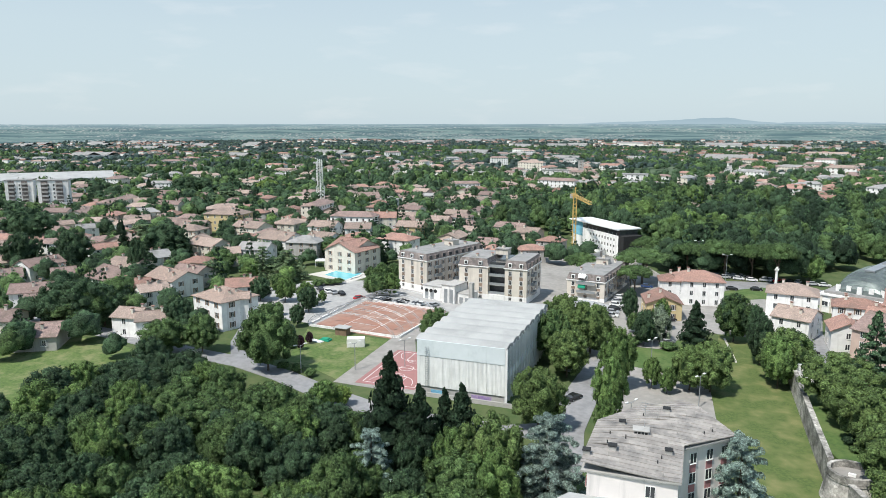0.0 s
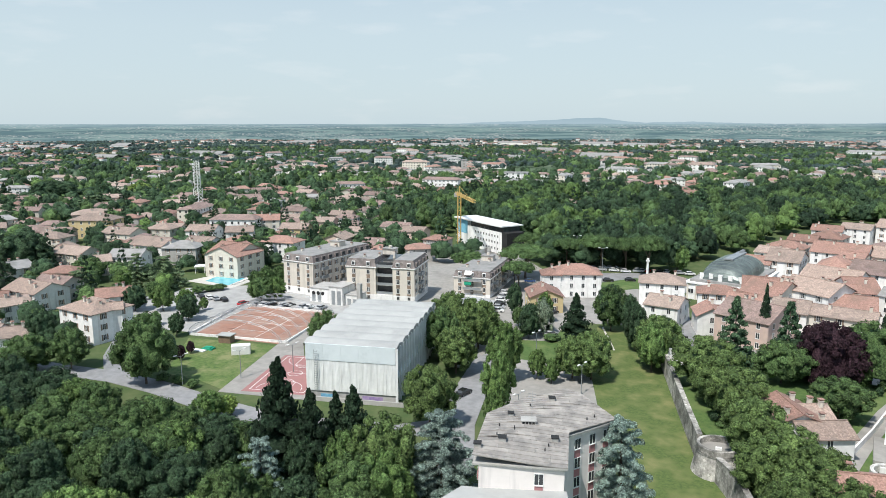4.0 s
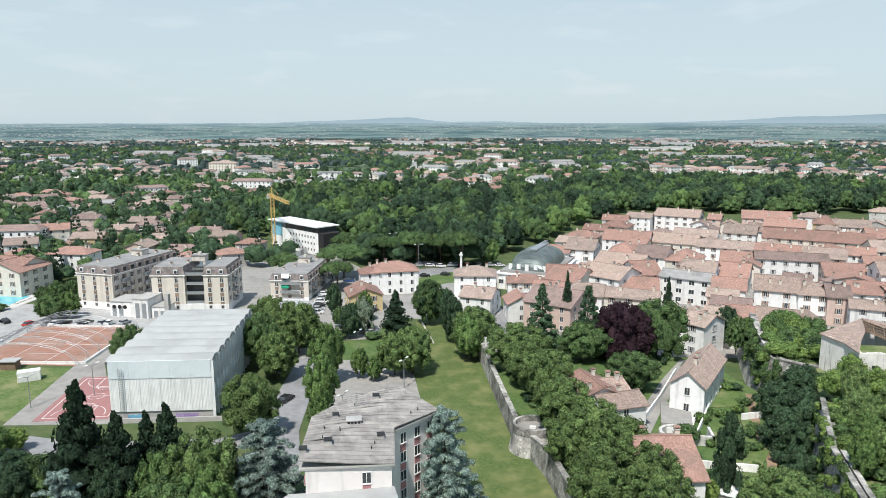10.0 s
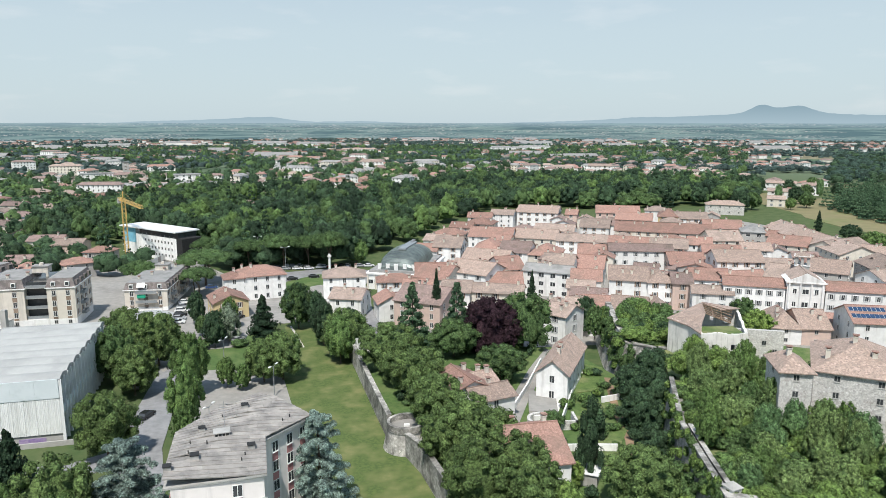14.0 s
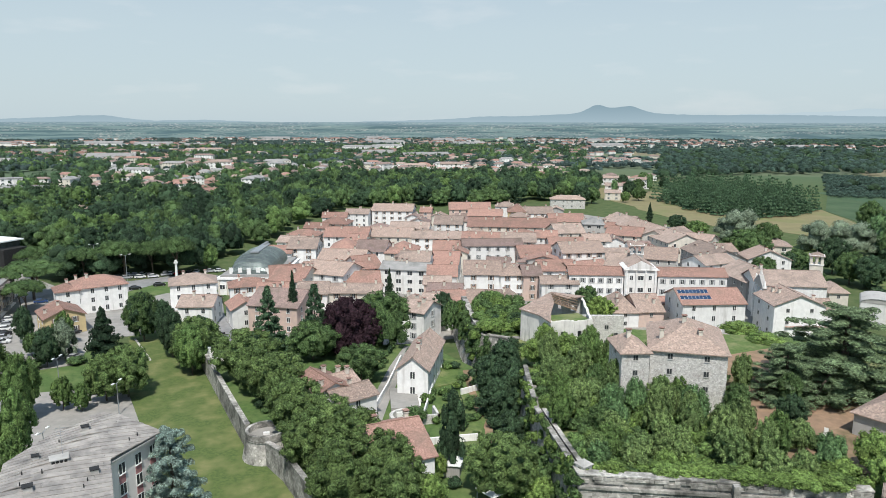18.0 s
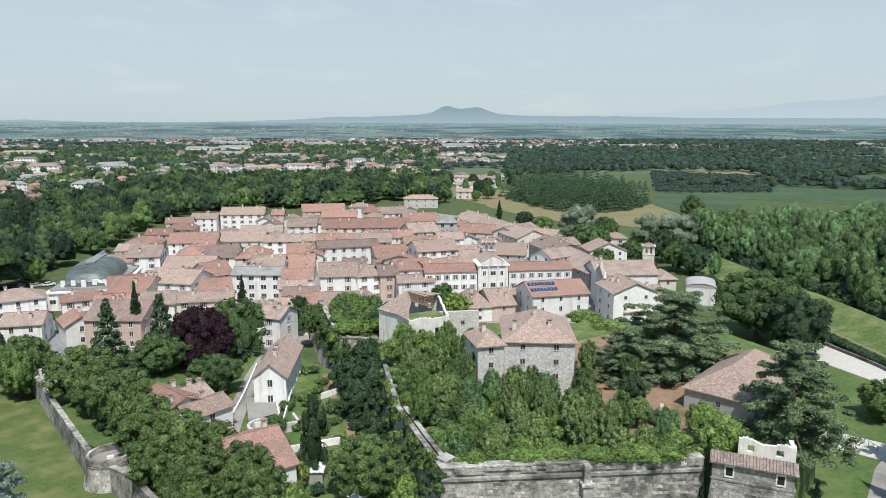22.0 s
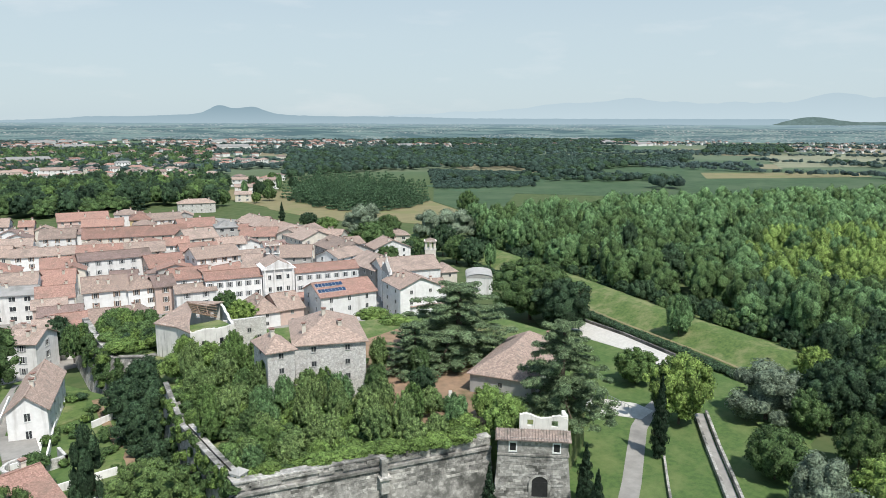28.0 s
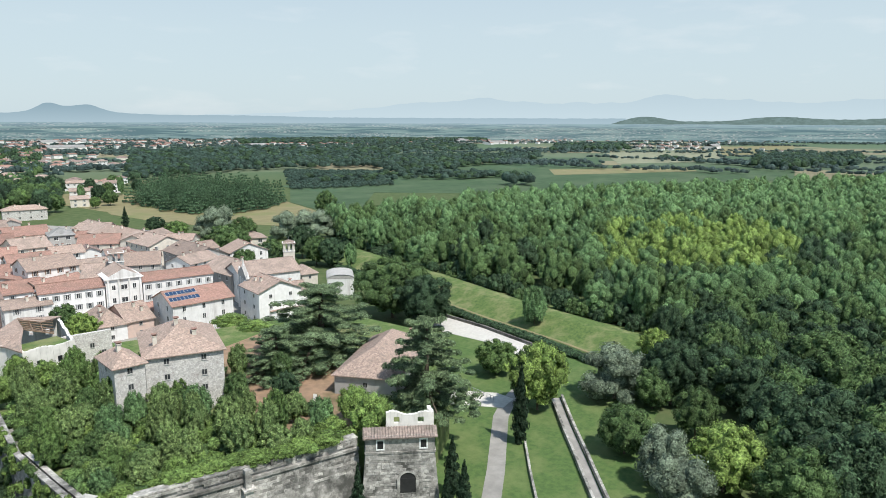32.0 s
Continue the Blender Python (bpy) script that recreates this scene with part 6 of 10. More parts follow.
for (ax, ay), (bx, by) in zip(edge, edge[1:]):
    n = int(math.hypot(bx - ax, by - ay) / 3.6) + 1
    for k in range(n):
        u = k / n
        near.append((ax + (bx - ax) * u + wr.uniform(-1.5, 2.5), ay + (by - ay) * u + wr.uniform(-2, 2), -0.3, wr.uniform(4, 9), wr.uniform(5, 8), wr.choice((3, 2, 3))))
woods("poplar_wood", "dense plantation of green poplars along the river", near, "broad", ["leaf_poplar", "leaf_lime", "leaf", "leaf_dark"], 20, 0.036, 0.42, 32, 10, 0.9)
woods("poplar_wood_beyond", "farther green poplars of the river plantation", off, "broad", ["leaf_poplar", "leaf_lime", "leaf"], 11, 0.055, 0.22, 36, 8, 0.9)
bank = []
for x, y in spread(RIVERSIDE, 8.5, wr):
    kind, h, w = wr.choice(("deep", "broad", "deep", "deep", "broad", "broad", "light")[:7 if y > 45 else 6]), wr.uniform(10, 16), wr.uniform(9, 13)
    if -x / max(y, 1) > -4.2 and y > 12:
        tree(kind, x, y, h, w, group="trees of the river bank")
    else:
        bank.append((x, y, 0, h, w, ("broad", "deep", "light", "willow").index(kind)))
woods("bank_trees", "dark green trees along the river bank", bank, "broad", ["leaf", "leaf_dark", "leaf_light", "leaf_grey"], 34, 0.04, 0.55, 37, 6)
woods("spruce_wood", "dark green spruce plantation behind the town", [(x, y, 0, wr.uniform(16, 22), wr.uniform(9.5, 12), 0) for x, y in spread(SPRUCES, 8.6, wr, 0.35, 0.3)], "spruce", ["leaf_spruce"], 6, 0.06, 0.55, 33)
woods("castle_undergrowth", "bright green shrubs overgrowing the castle garden", [(x, y, 9.8, wr.uniform(1.6, 3.6), wr.uniform(3, 4.6), wr.choice((0, 0, 1, 2))) for x, y in spread(CASTLE_GARDEN, 2.5, wr) if not (x > 71 and y > 79 and wr.random() < 0.9)],
      "shrub", ["leaf_vine", "leaf_light", "leaf"], 24, 0.055, 0.3, 38, 6)
fringe = []
for k in range(34):
    u = k / 33
    fringe.append((42.4 + 34.4 * u + wr.uniform(-0.5, 0.5) + 0.6, 84.0 - 13.6 * u + wr.uniform(-0.5, 0.6), 10.6, wr.uniform(1.2, 2.4), wr.uniform(1.8, 3.2), wr.choice((0, 1, 1))))
woods("wall_creepers", "yellow-green creepers along the castle parapet", fringe, "shrub", ["leaf_vine", "leaf_lime"], 26, 0.08, 0.26, 39, 6)
TERRACE = [(51.5, 154.5), (53.3, 167.0), (56.0, 181.5), (65.0, 183.0), (69.0, 160.0), (58.0, 150.0)]
woods("terrace_thicket", "shrubs and young trees on the old bastion", [(x, y, 9.8, wr.uniform(2, 5), wr.uniform(3, 5.5), wr.choice((0, 1, 2))) for x, y in spread(TERRACE, 3.2, wr)], "shrub", ["leaf_vine", "leaf", "leaf_light"], 24, 0.075, 0.3, 44, 6)
ivy = []
for k in range(90):
    u = wr.random()
    ivy.append((49.4 + 5.6 * u - wr.uniform(0, 2.2), 153.5 + 32.0 * u, wr.uniform(1.5, 9.5), wr.uniform(1.5, 3.0), wr.uniform(1.4, 2.8), wr.choice((0, 1, 0))))
for k in range(150):
    u = wr.random() ** 0.8 * 4
    j = min(3, int(u))
    f = u - j
    (ax, ay), (bx, by) = ((49.1, 124.3), (46.5, 115.0), (44.0, 105.7), (42.5, 94.0), (41.0, 82.2))[j:j + 2]
    z = wr.uniform(1.0, 10.5) if wr.random() < 0.75 else wr.uniform(10, 12)
    off = 1.6 * (10.6 - z) / 11.6
    ivy.append((ax + (bx - ax) * f - max(0, off) - 0.1, ay + (by - ay) * f, z - 0.8, wr.uniform(1.0, 2.6), wr.uniform(0.9, 2.0), wr.choice((0, 1))))
woods("wall_ivy", "dark green ivy hanging on the castle wall", ivy, "shrub", ["leaf", "leaf_vine"], 18, 0.1, 0.2, 42, 6)
for x, y in spread(CASTLE_GARDEN, 4.5, wr):
    if x > 71 and y > 79 and wr.random() < 0.85:
        continue
    kind = wr.choice(["vine", "sapling", "sapling", "sapling", "broad", "poplar", "light"])
    tall = noise.noise((x * 0.09, y * 0.09, 3)) > -0.05
    tree(kind, x, y, wr.uniform(2.5, 4.5) if kind == "vine" else wr.uniform(5.5, 9.5) if tall else wr.uniform(3.5, 6), wr.uniform(3.8, 5) if kind == "vine" else wr.uniform(3.6, 5.4), z=9.9, group="thicket of the castle garden")

# suburb: gardens and houses spread round
sr = random.Random(8)
protos = []
spots, taken = [], [o.matrix_world.translation.xy.copy() for o in scene.objects if o.name.startswith("house")]


def free(x, y, r):
    return all((x - q.x) ** 2 + (y - q.y) ** 2 > r * r for q in taken)


for k in range(8):
    w, d, h = sr.uniform(10, 16), sr.uniform(9, 12), sr.choice((3.6, 4.2, 6.2, 6.4))
    protos.append(house(-60 - 30 * k, -300, w, d, h, d * 0.2, 0, "hip" if k % 3 == 0 else "gable", ["plaster_white", "plaster_cream", "plaster_grey", "plaster_pink"][k % 4],
                        ["tile_red", "tile_pale", "tile_brown"][k % 3], ["plain", "brown", "grey"][k % 3], chimneys=1, group="suburb houses", sides=False, note="suburban house", gap=4.6))
made = 0
for k in range(4000):
    a, r = radians(sr.uniform(-22, 66)), math.sqrt(sr.uniform(200 ** 2, 620 ** 2))
    x, y = -r * math.sin(a), r * math.cos(a)
    if inside(TOWN_PARK, x, y) or (a < radians(22) and r < 560) or (a < radians(48) and r < 300) or (a < radians(-8) and r < 700) or not free(x, y, 15.5 + r * 0.006) or r < 215:
        continue
    taken.append(Vector((x, y)))
    copy_thing(sr.choice(protos), pose(x, y, 0, 0, 0, math.degrees(a) + sr.choice((-25, -20, -30, 65, 60, 10))))
    made += 1
    if made > 125:
        break
# houses farther off
q = Shape()
hr = random.Random(77)


def small_house(q, x, y, w, d, h, a, roof):
    c, s = math.cos(a), math.sin(a)
    at = lambda u, v, z: (x + u * c - v * s, y + u * s + v * c, z)
    W, D, r = w / 2, d / 2, d * 0.2
    for u0, v0, u1, v1 in ((-W, -D, W, -D), (W, -D, W, D), (W, D, -W, D), (-W, D, -W, -D)):
        q.face([at(u0, v0, 0), at(u1, v1, 0), at(u1, v1, h), at(u0, v0, h)], 0 if hr.random() < 0.7 else 4)
        n = max(1, int(math.hypot(u1 - u0, v1 - v0) / 3.4))
        L = math.hypot(u1 - u0, v1 - v0)
        ex, ey = (u1 - u0) / L, (v1 - v0) / L
        nx, ny = ey * 0.05, -ex * 0.05
        for f in range(max(1, int(h / 3))):
            for k in range(n):
                m0 = L * (k + 0.5) / n
                z0 = 1.0 + 3.0 * f
                q.face([at(u0 + ex * (m0 - 0.5) + nx, v0 + ey * (m0 - 0.5) + ny, z0), at(u0 + ex * (m0 + 0.5) + nx, v0 + ey * (m0 + 0.5) + ny, z0), at(u0 + ex * (m0 + 0.5) + nx, v0 + ey * (m0 + 0.5) + ny, z0 + 1.4), at(u0 + ex * (m0 - 0.5) + nx, v0 + ey * (m0 - 0.5) + ny, z0 + 1.4)], 5)
    W, D = W + 0.5, D + 0.5
    q.face([at(-W, -D, h - 0.1), at(W, -D, h - 0.1), at(W - D * 0.6, 0, h + r), at(-W + D * 0.6, 0, h + r)], roof)
    q.face([at(W, D, h - 0.1), at(-W, D, h - 0.1), at(-W + D * 0.6, 0, h + r), at(W - D * 0.6, 0, h + r)], roof)
    q.face([at(W, -D, h - 0.1), at(W, D, h - 0.1), at(W - D * 0.6, 0, h + r)], roof)
    q.face([at(-W, D, h - 0.1), at(-W, -D, h - 0.1), at(-W + D * 0.6, 0, h + r)], roof)


count = 0
for k in range(6000):
    a, r = radians(hr.uniform(-24, 67)), math.sqrt(hr.uniform(330 ** 2, 1500 ** 2))
    x, y = -r * math.sin(a), r * math.cos(a)
    if inside(TOWN_PARK, x, y) or (a < radians(22) and r < 560) or (a < radians(-8) and r < 760) or (a < radians(-17) and r < 900) or not free(x, y, 14.5 if r < 700 else 17) or hr.random() < (r - 650) / 800 or noise.noise((x * 0.006, y * 0.006, 3)) > (0.3 if r < 600 else 0.12):
        continue
    taken.append(Vector((x, y)))
    big = hr.random() < 0.08
    small_house(q, x, y, hr.uniform(18, 34) if big else hr.uniform(10, 17), hr.uniform(9, 12), hr.choice((9.0, 9.5, 12.0)) if big else hr.choice((3.6, 4.2, 6.2)), a + hr.choice((-0.4, -0.35, 1.1, 0.2)), hr.choice((1, 2, 3, 3, 6)))
    count += 1
    if count > 760:
        break
for k in range(900):
    a, r = radians(hr.uniform(-34, -9)), math.sqrt(hr.uniform(640 ** 2, 1200 ** 2))
    x, y = -r * math.sin(a), r * math.cos(a)
    if inside(TOWN_PARK, x, y) or inside(SPRUCES, x, y) or inside(BELT_NEAR, x, y) or inside(BELT_ORCHARD, x, y) or not free(x, y, 19) or noise.noise((x * 0.008, y * 0.008, 9)) < 0.0 or count > 880:
        continue
    taken.append(Vector((x, y)))
    small_house(q, x, y, hr.uniform(10, 17), hr.uniform(9, 11), hr.choice((3.6, 5.8, 6.2)), a + hr.choice((-0.4, 1.1, 0.2)), hr.choice((1, 2, 3, 3)))
    count += 1
for x, y, w, d, h, turn, roof in ((-93.9, 1391, 70, 14, 9, 4, 2), (-148, 1079, 27, 11, 8, 8, 1), (-170, 1085, 24, 11, 9, 8, 1), (-198, 1098, 30, 11, 7, 10, 2), (-1, 1263, 38, 14, 7, 0, 2), (55, 1166, 40, 12, 5, -3, 1), (185, 1400, 44, 14, 12, -8, 6), (228, 1430, 40, 14, 10, -8, 6), (272, 1490, 60, 14, 10, -10, 6), (197, 882, 25, 10, 6, -13, 2), (153, 964, 19, 10, 6, -9, 1), (-310, 907, 33, 12, 6, 19, 1), (7, 791, 9, 9, 5, 0, 2)):
    small_house(q, x, y, w, d, h, radians(turn), roof)
    taken.append(Vector((x, y)))
tagged(new("outlying_houses", q.mesh("outlying_houses", "plaster_white", "tile_red", "tile_pale", "tile_brown", "plaster_cream", "glass_dark", "roof_grey")), "outlying white and cream houses with red roofs", "houses", kind="stuff")

gard = []
for k in range(1500):
    a, r = radians(sr.uniform(20, 68)), math.sqrt(sr.uniform(205 ** 2, 640 ** 2))
    x, y = -r * math.sin(a), r * math.cos(a)
    if not free(x, y, 7.0) or (a < radians(48) and r < 300) or inside(TOWN_PARK, x, y):
        continue
    h = sr.uniform(4, 12)
    gard.append((x, y, 0, h, h * sr.uniform(0.7, 1.1), sr.choice((1, 1, 1, 1, 0))))
for k in range(1500):
    a, r = radians(sr.uniform(-24, 68)), math.sqrt(sr.uniform(190 ** 2, 800 ** 2))
    x, y = -r * math.sin(a), r * math.cos(a)
    if inside(TOWN_PARK, x, y) or (a < radians(20) and r < 560) or (a < radians(44) and r < 300) or not free(x, y, 7.5) or (a < radians(-8) and r < 700) or abs(x + 113) + abs(y - 322) < 45:
        continue
    h = sr.uniform(3.5, 10) + (r > 600) * 2
    gard.append((x, y, 0, h, h * sr.uniform(0.7, 1.0), sr.choice((1, 1, 0, 0, 2))))
woods("garden_trees", "green garden trees between the suburban houses", gard, "broad", ["leaf", "leaf_dark", "leaf_light"], 12, 0.06, 0.14, 34, 8, 0.9)

# dark conifers that stand above the gardens and the park
cr = random.Random(61)
firs = []
for k in range(420):
    a, r = radians(cr.uniform(18, 66)), math.sqrt(cr.uniform(215 ** 2, 620 ** 2))
    x, y = -r * math.sin(a), r * math.cos(a)
    if free(x, y, 8.5) and not (a < radians(48) and r < 300) and not inside(TOWN_PARK, x, y) and len(firs) < 130:
        firs.append((x, y, 0, cr.uniform(10, 18), cr.uniform(5, 9), 0))
for x, y in spread(TOWN_PARK, 34.0, cr):
    if math.hypot(x + 113, y - 322) > 30:
        firs.append((x, y, 0, cr.uniform(17, 24), cr.uniform(8, 12), cr.choice((0, 1))))
woods("garden_conifers", "dark spruces and cedars above the gardens and park", firs, "spruce", ["leaf_cypress", "leaf_spruce"], 7, 0.075, 0.5, 46)

# trees among the outlying houses
gard = []
for k in range(6600):
    a, r = radians(sr.uniform(-26, 69)), math.sqrt(sr.uniform(480 ** 2, 1700 ** 2))
    x, y = -r * math.sin(a), r * math.cos(a)
    if inside(TOWN_PARK, x, y) or (a < radians(-8) and r < 600) or inside(SPRUCES, x, y) or noise.noise((x * 0.004, y * 0.004, 7)) < -0.22 or not free(x, y, 6.5):
        continue
    gard.append((x, y, 0, sr.uniform(7, 15), sr.uniform(9, 16), sr.choice((0, 0, 1))))
woods("outlying_trees", "dark trees among the outlying houses", gard, "clump", ["leaf_dark", "leaf"], 9, 0.14, 0.2, 43)

# the far plain: tree lines and small houses
fr = random.Random(13)
lines = []
for k in range(430):
    a, r = radians(fr.uniform(-95, 70)), 950 + 1600 * fr.random() ** 1.1
    if a < radians(-24) and fr.random() < 0.5:
        continue
    x, y, d, n = -r * math.sin(a), r * math.cos(a), fr.uniform(-0.5, 0.5) + a, fr.randint(10, 44)
    for j in range(n):
        u, q = (j - n / 2) * 11 + fr.uniform(-4, 4), fr.uniform(-12, 12)
        px, py = x + u * math.cos(d) - q * math.sin(d), y + u * math.sin(d) + q * math.cos(d)
        if 700 < math.hypot(px, py) < 2560:
            lines.append((px, py, 0, fr.uniform(6, 12), fr.uniform(12, 20), fr.choice((0, 1))))
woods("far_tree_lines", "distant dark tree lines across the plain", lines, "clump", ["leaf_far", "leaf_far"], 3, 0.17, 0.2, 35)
# belt leaves paled and blued, haze of distance put into their colour
M["leaf_belt_hazy"] = leaf_mat("leaf_belt_hazy", (0.09, 0.15, 0.11), (0.066, 0.118, 0.09))
belts = []
for ring_of, gap, h0, h1, w0, w1 in ((BELT_NEAR, 15, 8, 14, 11, 16), (BELT_MIDDLE, 17, 12, 17, 14, 20), (BELT_FAR, 22, 10, 16, 18, 26), (BELT_RIGHT, 13, 12, 17, 11, 16), (BELT_BUSHES, 11, 4, 8, 9, 13), (BELT_LINE, 9, 6, 9, 9, 12), (BELT_CLUMP, 11, 12, 16, 11, 14), (HEDGE_LOW, 13, 4, 9, 9, 14), (HEDGE_MIDDLE, 18, 6, 11, 12, 17), (HEDGE_HIGH, 26, 7, 13, 14, 22)):
    for x, y in spread(ring_of, gap, fr):
        if fr.random() < 0.86:
            belts.append((x, y, 0, fr.uniform(h0, h1), fr.uniform(w0, w1), fr.choice((0, 0, 1))))
woods("field_woods", "dark belts of trees between the fields", belts, "broad", ["leaf_belt_hazy", "leaf_dark"], 6, 0.1, 0.11, 40, 8, 0.9)
woods("orchard", "rows of dark green orchard trees", [(x, y, 0, fr.uniform(3, 4.2), fr.uniform(5, 7), 0) for x, y in spread(BELT_ORCHARD, 7.5, fr, 0.12, 0.3)], "shrub", ["leaf_belt_hazy"], 8, 0.12, 0.12, 41)
s = Shape()
for k in range(230):
    a, r = radians(fr.uniform(-80, 68)), 1150 + 1350 * fr.random()
    if a < radians(-26) and r < 1750:
        continue
    cx, cy = -r * math.sin(a), r * math.cos(a)
    for j in range(fr.randint(3, 14)):
        x, y, w, d, h = cx + fr.gauss(0, 60), cy + fr.gauss(0, 60), fr.uniform(9, 16), fr.uniform(8, 11), fr.uniform(4, 8)
        if fr.random() < 0.04:
            w, d = fr.uniform(40, 90), fr.uniform(20, 30)
        s.box(x - w / 2, y - d / 2, 0, x + w / 2, y + d / 2, h, 0, False)
        s.face([(x - w / 2 - 0.5, y - d / 2 - 0.5, h), (x + w / 2 + 0.5, y - d / 2 - 0.5, h), (x + w / 2 + 0.5, y, h + d * 0.2), (x - w / 2 - 0.5, y, h + d * 0.2)], 1 if w < 30 else 2)
        s.face([(x + w / 2 + 0.5, y + d / 2 + 0.5, h), (x - w / 2 - 0.5, y + d / 2 + 0.5, h), (x - w / 2 - 0.5, y, h + d * 0.2), (x + w / 2 + 0.5, y, h + d * 0.2)], 1 if w < 30 else 2)
tagged(new("far_villages", s.mesh("far_villages", "plaster_white", "tile_red", "roof_grey")), "distant white village houses with red roofs", "houses", kind="stuff")

# low planting in the gardens behind the old wall
GARDENS = [(0.0, 128.0), (6.0, 112.0), (14.0, 90.0), (22.0, 66.0), (38.0, 66.0), (38.0, 82.0), (41.0, 106.0), (46.0, 125.0), (45.0, 150.0), (38.0, 168.0), (14.0, 172.0), (-8.0, 162.0)]
homes = [o.matrix_world.translation.xy.copy() for o in scene.objects if o.parent is None and o.name.startswith(("house", "old_well"))]
LANE = [(12.0, 112.0), (19.2, 126.7), (23.4, 139.2), (29.8, 156.0), (36.2, 170.0)]
low = []
for x, y in spread(GARDENS, 4.2, fr):
    if fr.random() < 0.6 and all((x - q.x) ** 2 + (y - q.y) ** 2 > 64 for q in homes) and all((x - a) ** 2 + (y - b) ** 2 > 30 for a, b in LANE):
        low.append((x, y, 2.9, fr.uniform(0.8, 2.6), fr.uniform(1.4, 3.2), fr.choice((0, 1, 2))))
woods("garden_shrubs", "low green shrubs and beds in the gardens", low, "shrub", ["leaf", "leaf_light", "leaf_dark"], 18, 0.09, 0.26, 45, 6)

# ---- sports hall ----
def sports_hall():
    o = thing("sports_hall", "white metal-clad sports hall with a scalloped pale roof", "sports hall", pose(-85.7, 124.5, 0, 0, 0, 11.6))
    w, d, h = 20.4, 40.0, 12.6
    s = Shape()
    s.box(0, 0.3, -0.3, w, d, 1.9)
    part("plinth", s, "concrete", o, "grey concrete plinth")
    s = Shape()
    s.box(0.05, 0.25, 1.9, w - 0.05, d, h - 0.3)
    part("wall", s, "metal_white", o)
    # front cladding: ribbed panels between the plinth and a smooth band
    n = 10
    pw = w / n
    for k in range(n):
        q = Shape()
        for j in range(7):
            x0 = k * pw + 0.02 + j * (pw - 0.04) / 7
            q.face([(x0, 0.05, 2.0), (x0 + 0.12, 0.0, 2.0), (x0 + 0.12, 0.0, 9.0), (x0, 0.05, 9.0)])
            q.face([(x0 + 0.12, 0.0, 2.0), (x0 + (pw - 0.04) / 7, 0.05, 2.0), (x0 + (pw - 0.04) / 7, 0.05, 9.0), (x0 + 0.12, 0.0, 9.0)])
        part("panel", q, "cladding", o)
    for k in range(5):
        q = Shape()
        q.box(k * w / 5 + 0.01, -0.08, 9.05, (k + 1) * w / 5 - 0.01, 0.2, h + 0.15)
        part("fascia", q, "fascia", o)
    # painted shapes on the plinth
    for x, z, a, b, m in ((3.2, 0.35, 3.6, 1.0, "paint_blue"), (3.8, 0.75, 2.4, 0.45, "paint_red"), (4.2, 0.6, 1.3, 0.25, "frame_white"), (12.8, 0.4, 4.6, 1.05, "paint_violet"), (13.6, 0.6, 2.4, 0.5, "paint_blue"), (14.6, 0.9, 1.4, 0.3, "frame_white")):
        q = Shape()
        q.box(x, 0.27 - 0.01 * b, z, x + a, 0.3, z + b * 0.9)
        part("painted_sign", q, m, o, "colourful sprayed wall painting")
    # roof: shells that arch one after the other along the hall
    bays, s = 8, Shape()
    bl = d / bays
    for k in range(bays):
        q = Shape()
        steps = 7
        for j in range(steps):
            u0, u1 = j / steps, (j + 1) / steps
            z0, z1 = (h + 0.1 + 0.55 * math.sin(math.pi * u) for u in (u0, u1))
            y0, y1 = k * bl + u0 * bl, k * bl + u1 * bl
            q.face([(-0.35, y0, z0), (w + 0.35, y0, z0), (w + 0.35, y1, z1), (-0.35, y1, z1)])
            for e, sg in ((-0.35, 1), (w + 0.35, -1)):
                q.face([(e, y0, z0), (e, y1, z1), (e, y1, z1 - 0.9), (e, y0, z0 - 0.9)][::sg])
        part("roof_shell", q, "roof_pale", o)
    # long side: fins and tall windows
    for k in range(bays * 2):
        y0 = k * bl / 2
        q = Shape()
        q.box(w, y0 + 0.05, 0.2, w + 0.55, y0 + 0.3, h)
        part("fin", q, "metal_white", o)
        q = Shape()
        q.box(w - 0.02, y0 + 0.55, 2.4, w + 0.04, y0 + 2.3, 5.2)
        q.box(w - 0.02, y0 + 0.55, 7.0, w + 0.04, y0 + 2.3, 9.6)
        part("window", q, "glass_dark", o)
        q = Shape()
        q.box(w, y0 + 0.3, 5.3, w + 0.2, y0 + 2.55, 6.9)
        part("panel", q, "fascia", o)
    # ladder cage on the front
    q = Shape()
    for k in range(22):
        q.box(2.15, -0.5, 2.2 + k * 0.42, 2.85, -0.45, 2.25 + k * 0.42)
    for x in (2.1, 2.85):
        q.box(x, -0.5, 2.0, x + 0.06, -0.42, 11.5)
    part("ladder", q, "metal_grey", o)
    q = Shape()
    q.box(1.0, -1.2, -0.2, w + 2.0, -0.9, 1.0)
    part("yard_wall", q, "concrete", o)
    # low annex behind with a curved white roof
    a = thing("annex", "low white annex with a curved pale roof behind the hall", "building", pose(-81.9, 193.6, 0, 0, 0, 11.6))
    q = Shape()
    q.box(0, 0, -0.2, 14, 12, 4.0)
    part("wall", q, "plaster_white", a)
    q = Shape()
    for j in range(6):
        u0, u1 = j / 6, (j + 1) / 6
        q.face([(-0.3 + 14.6 * u0, -0.3, 4 + math.sin(math.pi * u0)), (-0.3 + 14.6 * u1, -0.3, 4 + math.sin(math.pi * u1)), (-0.3 + 14.6 * u1, 12.3, 4 + math.sin(math.pi * u1)), (-0.3 + 14.6 * u0, 12.3, 4 + math.sin(math.pi * u0))])
    part("roof", q, "roof_pale", a)


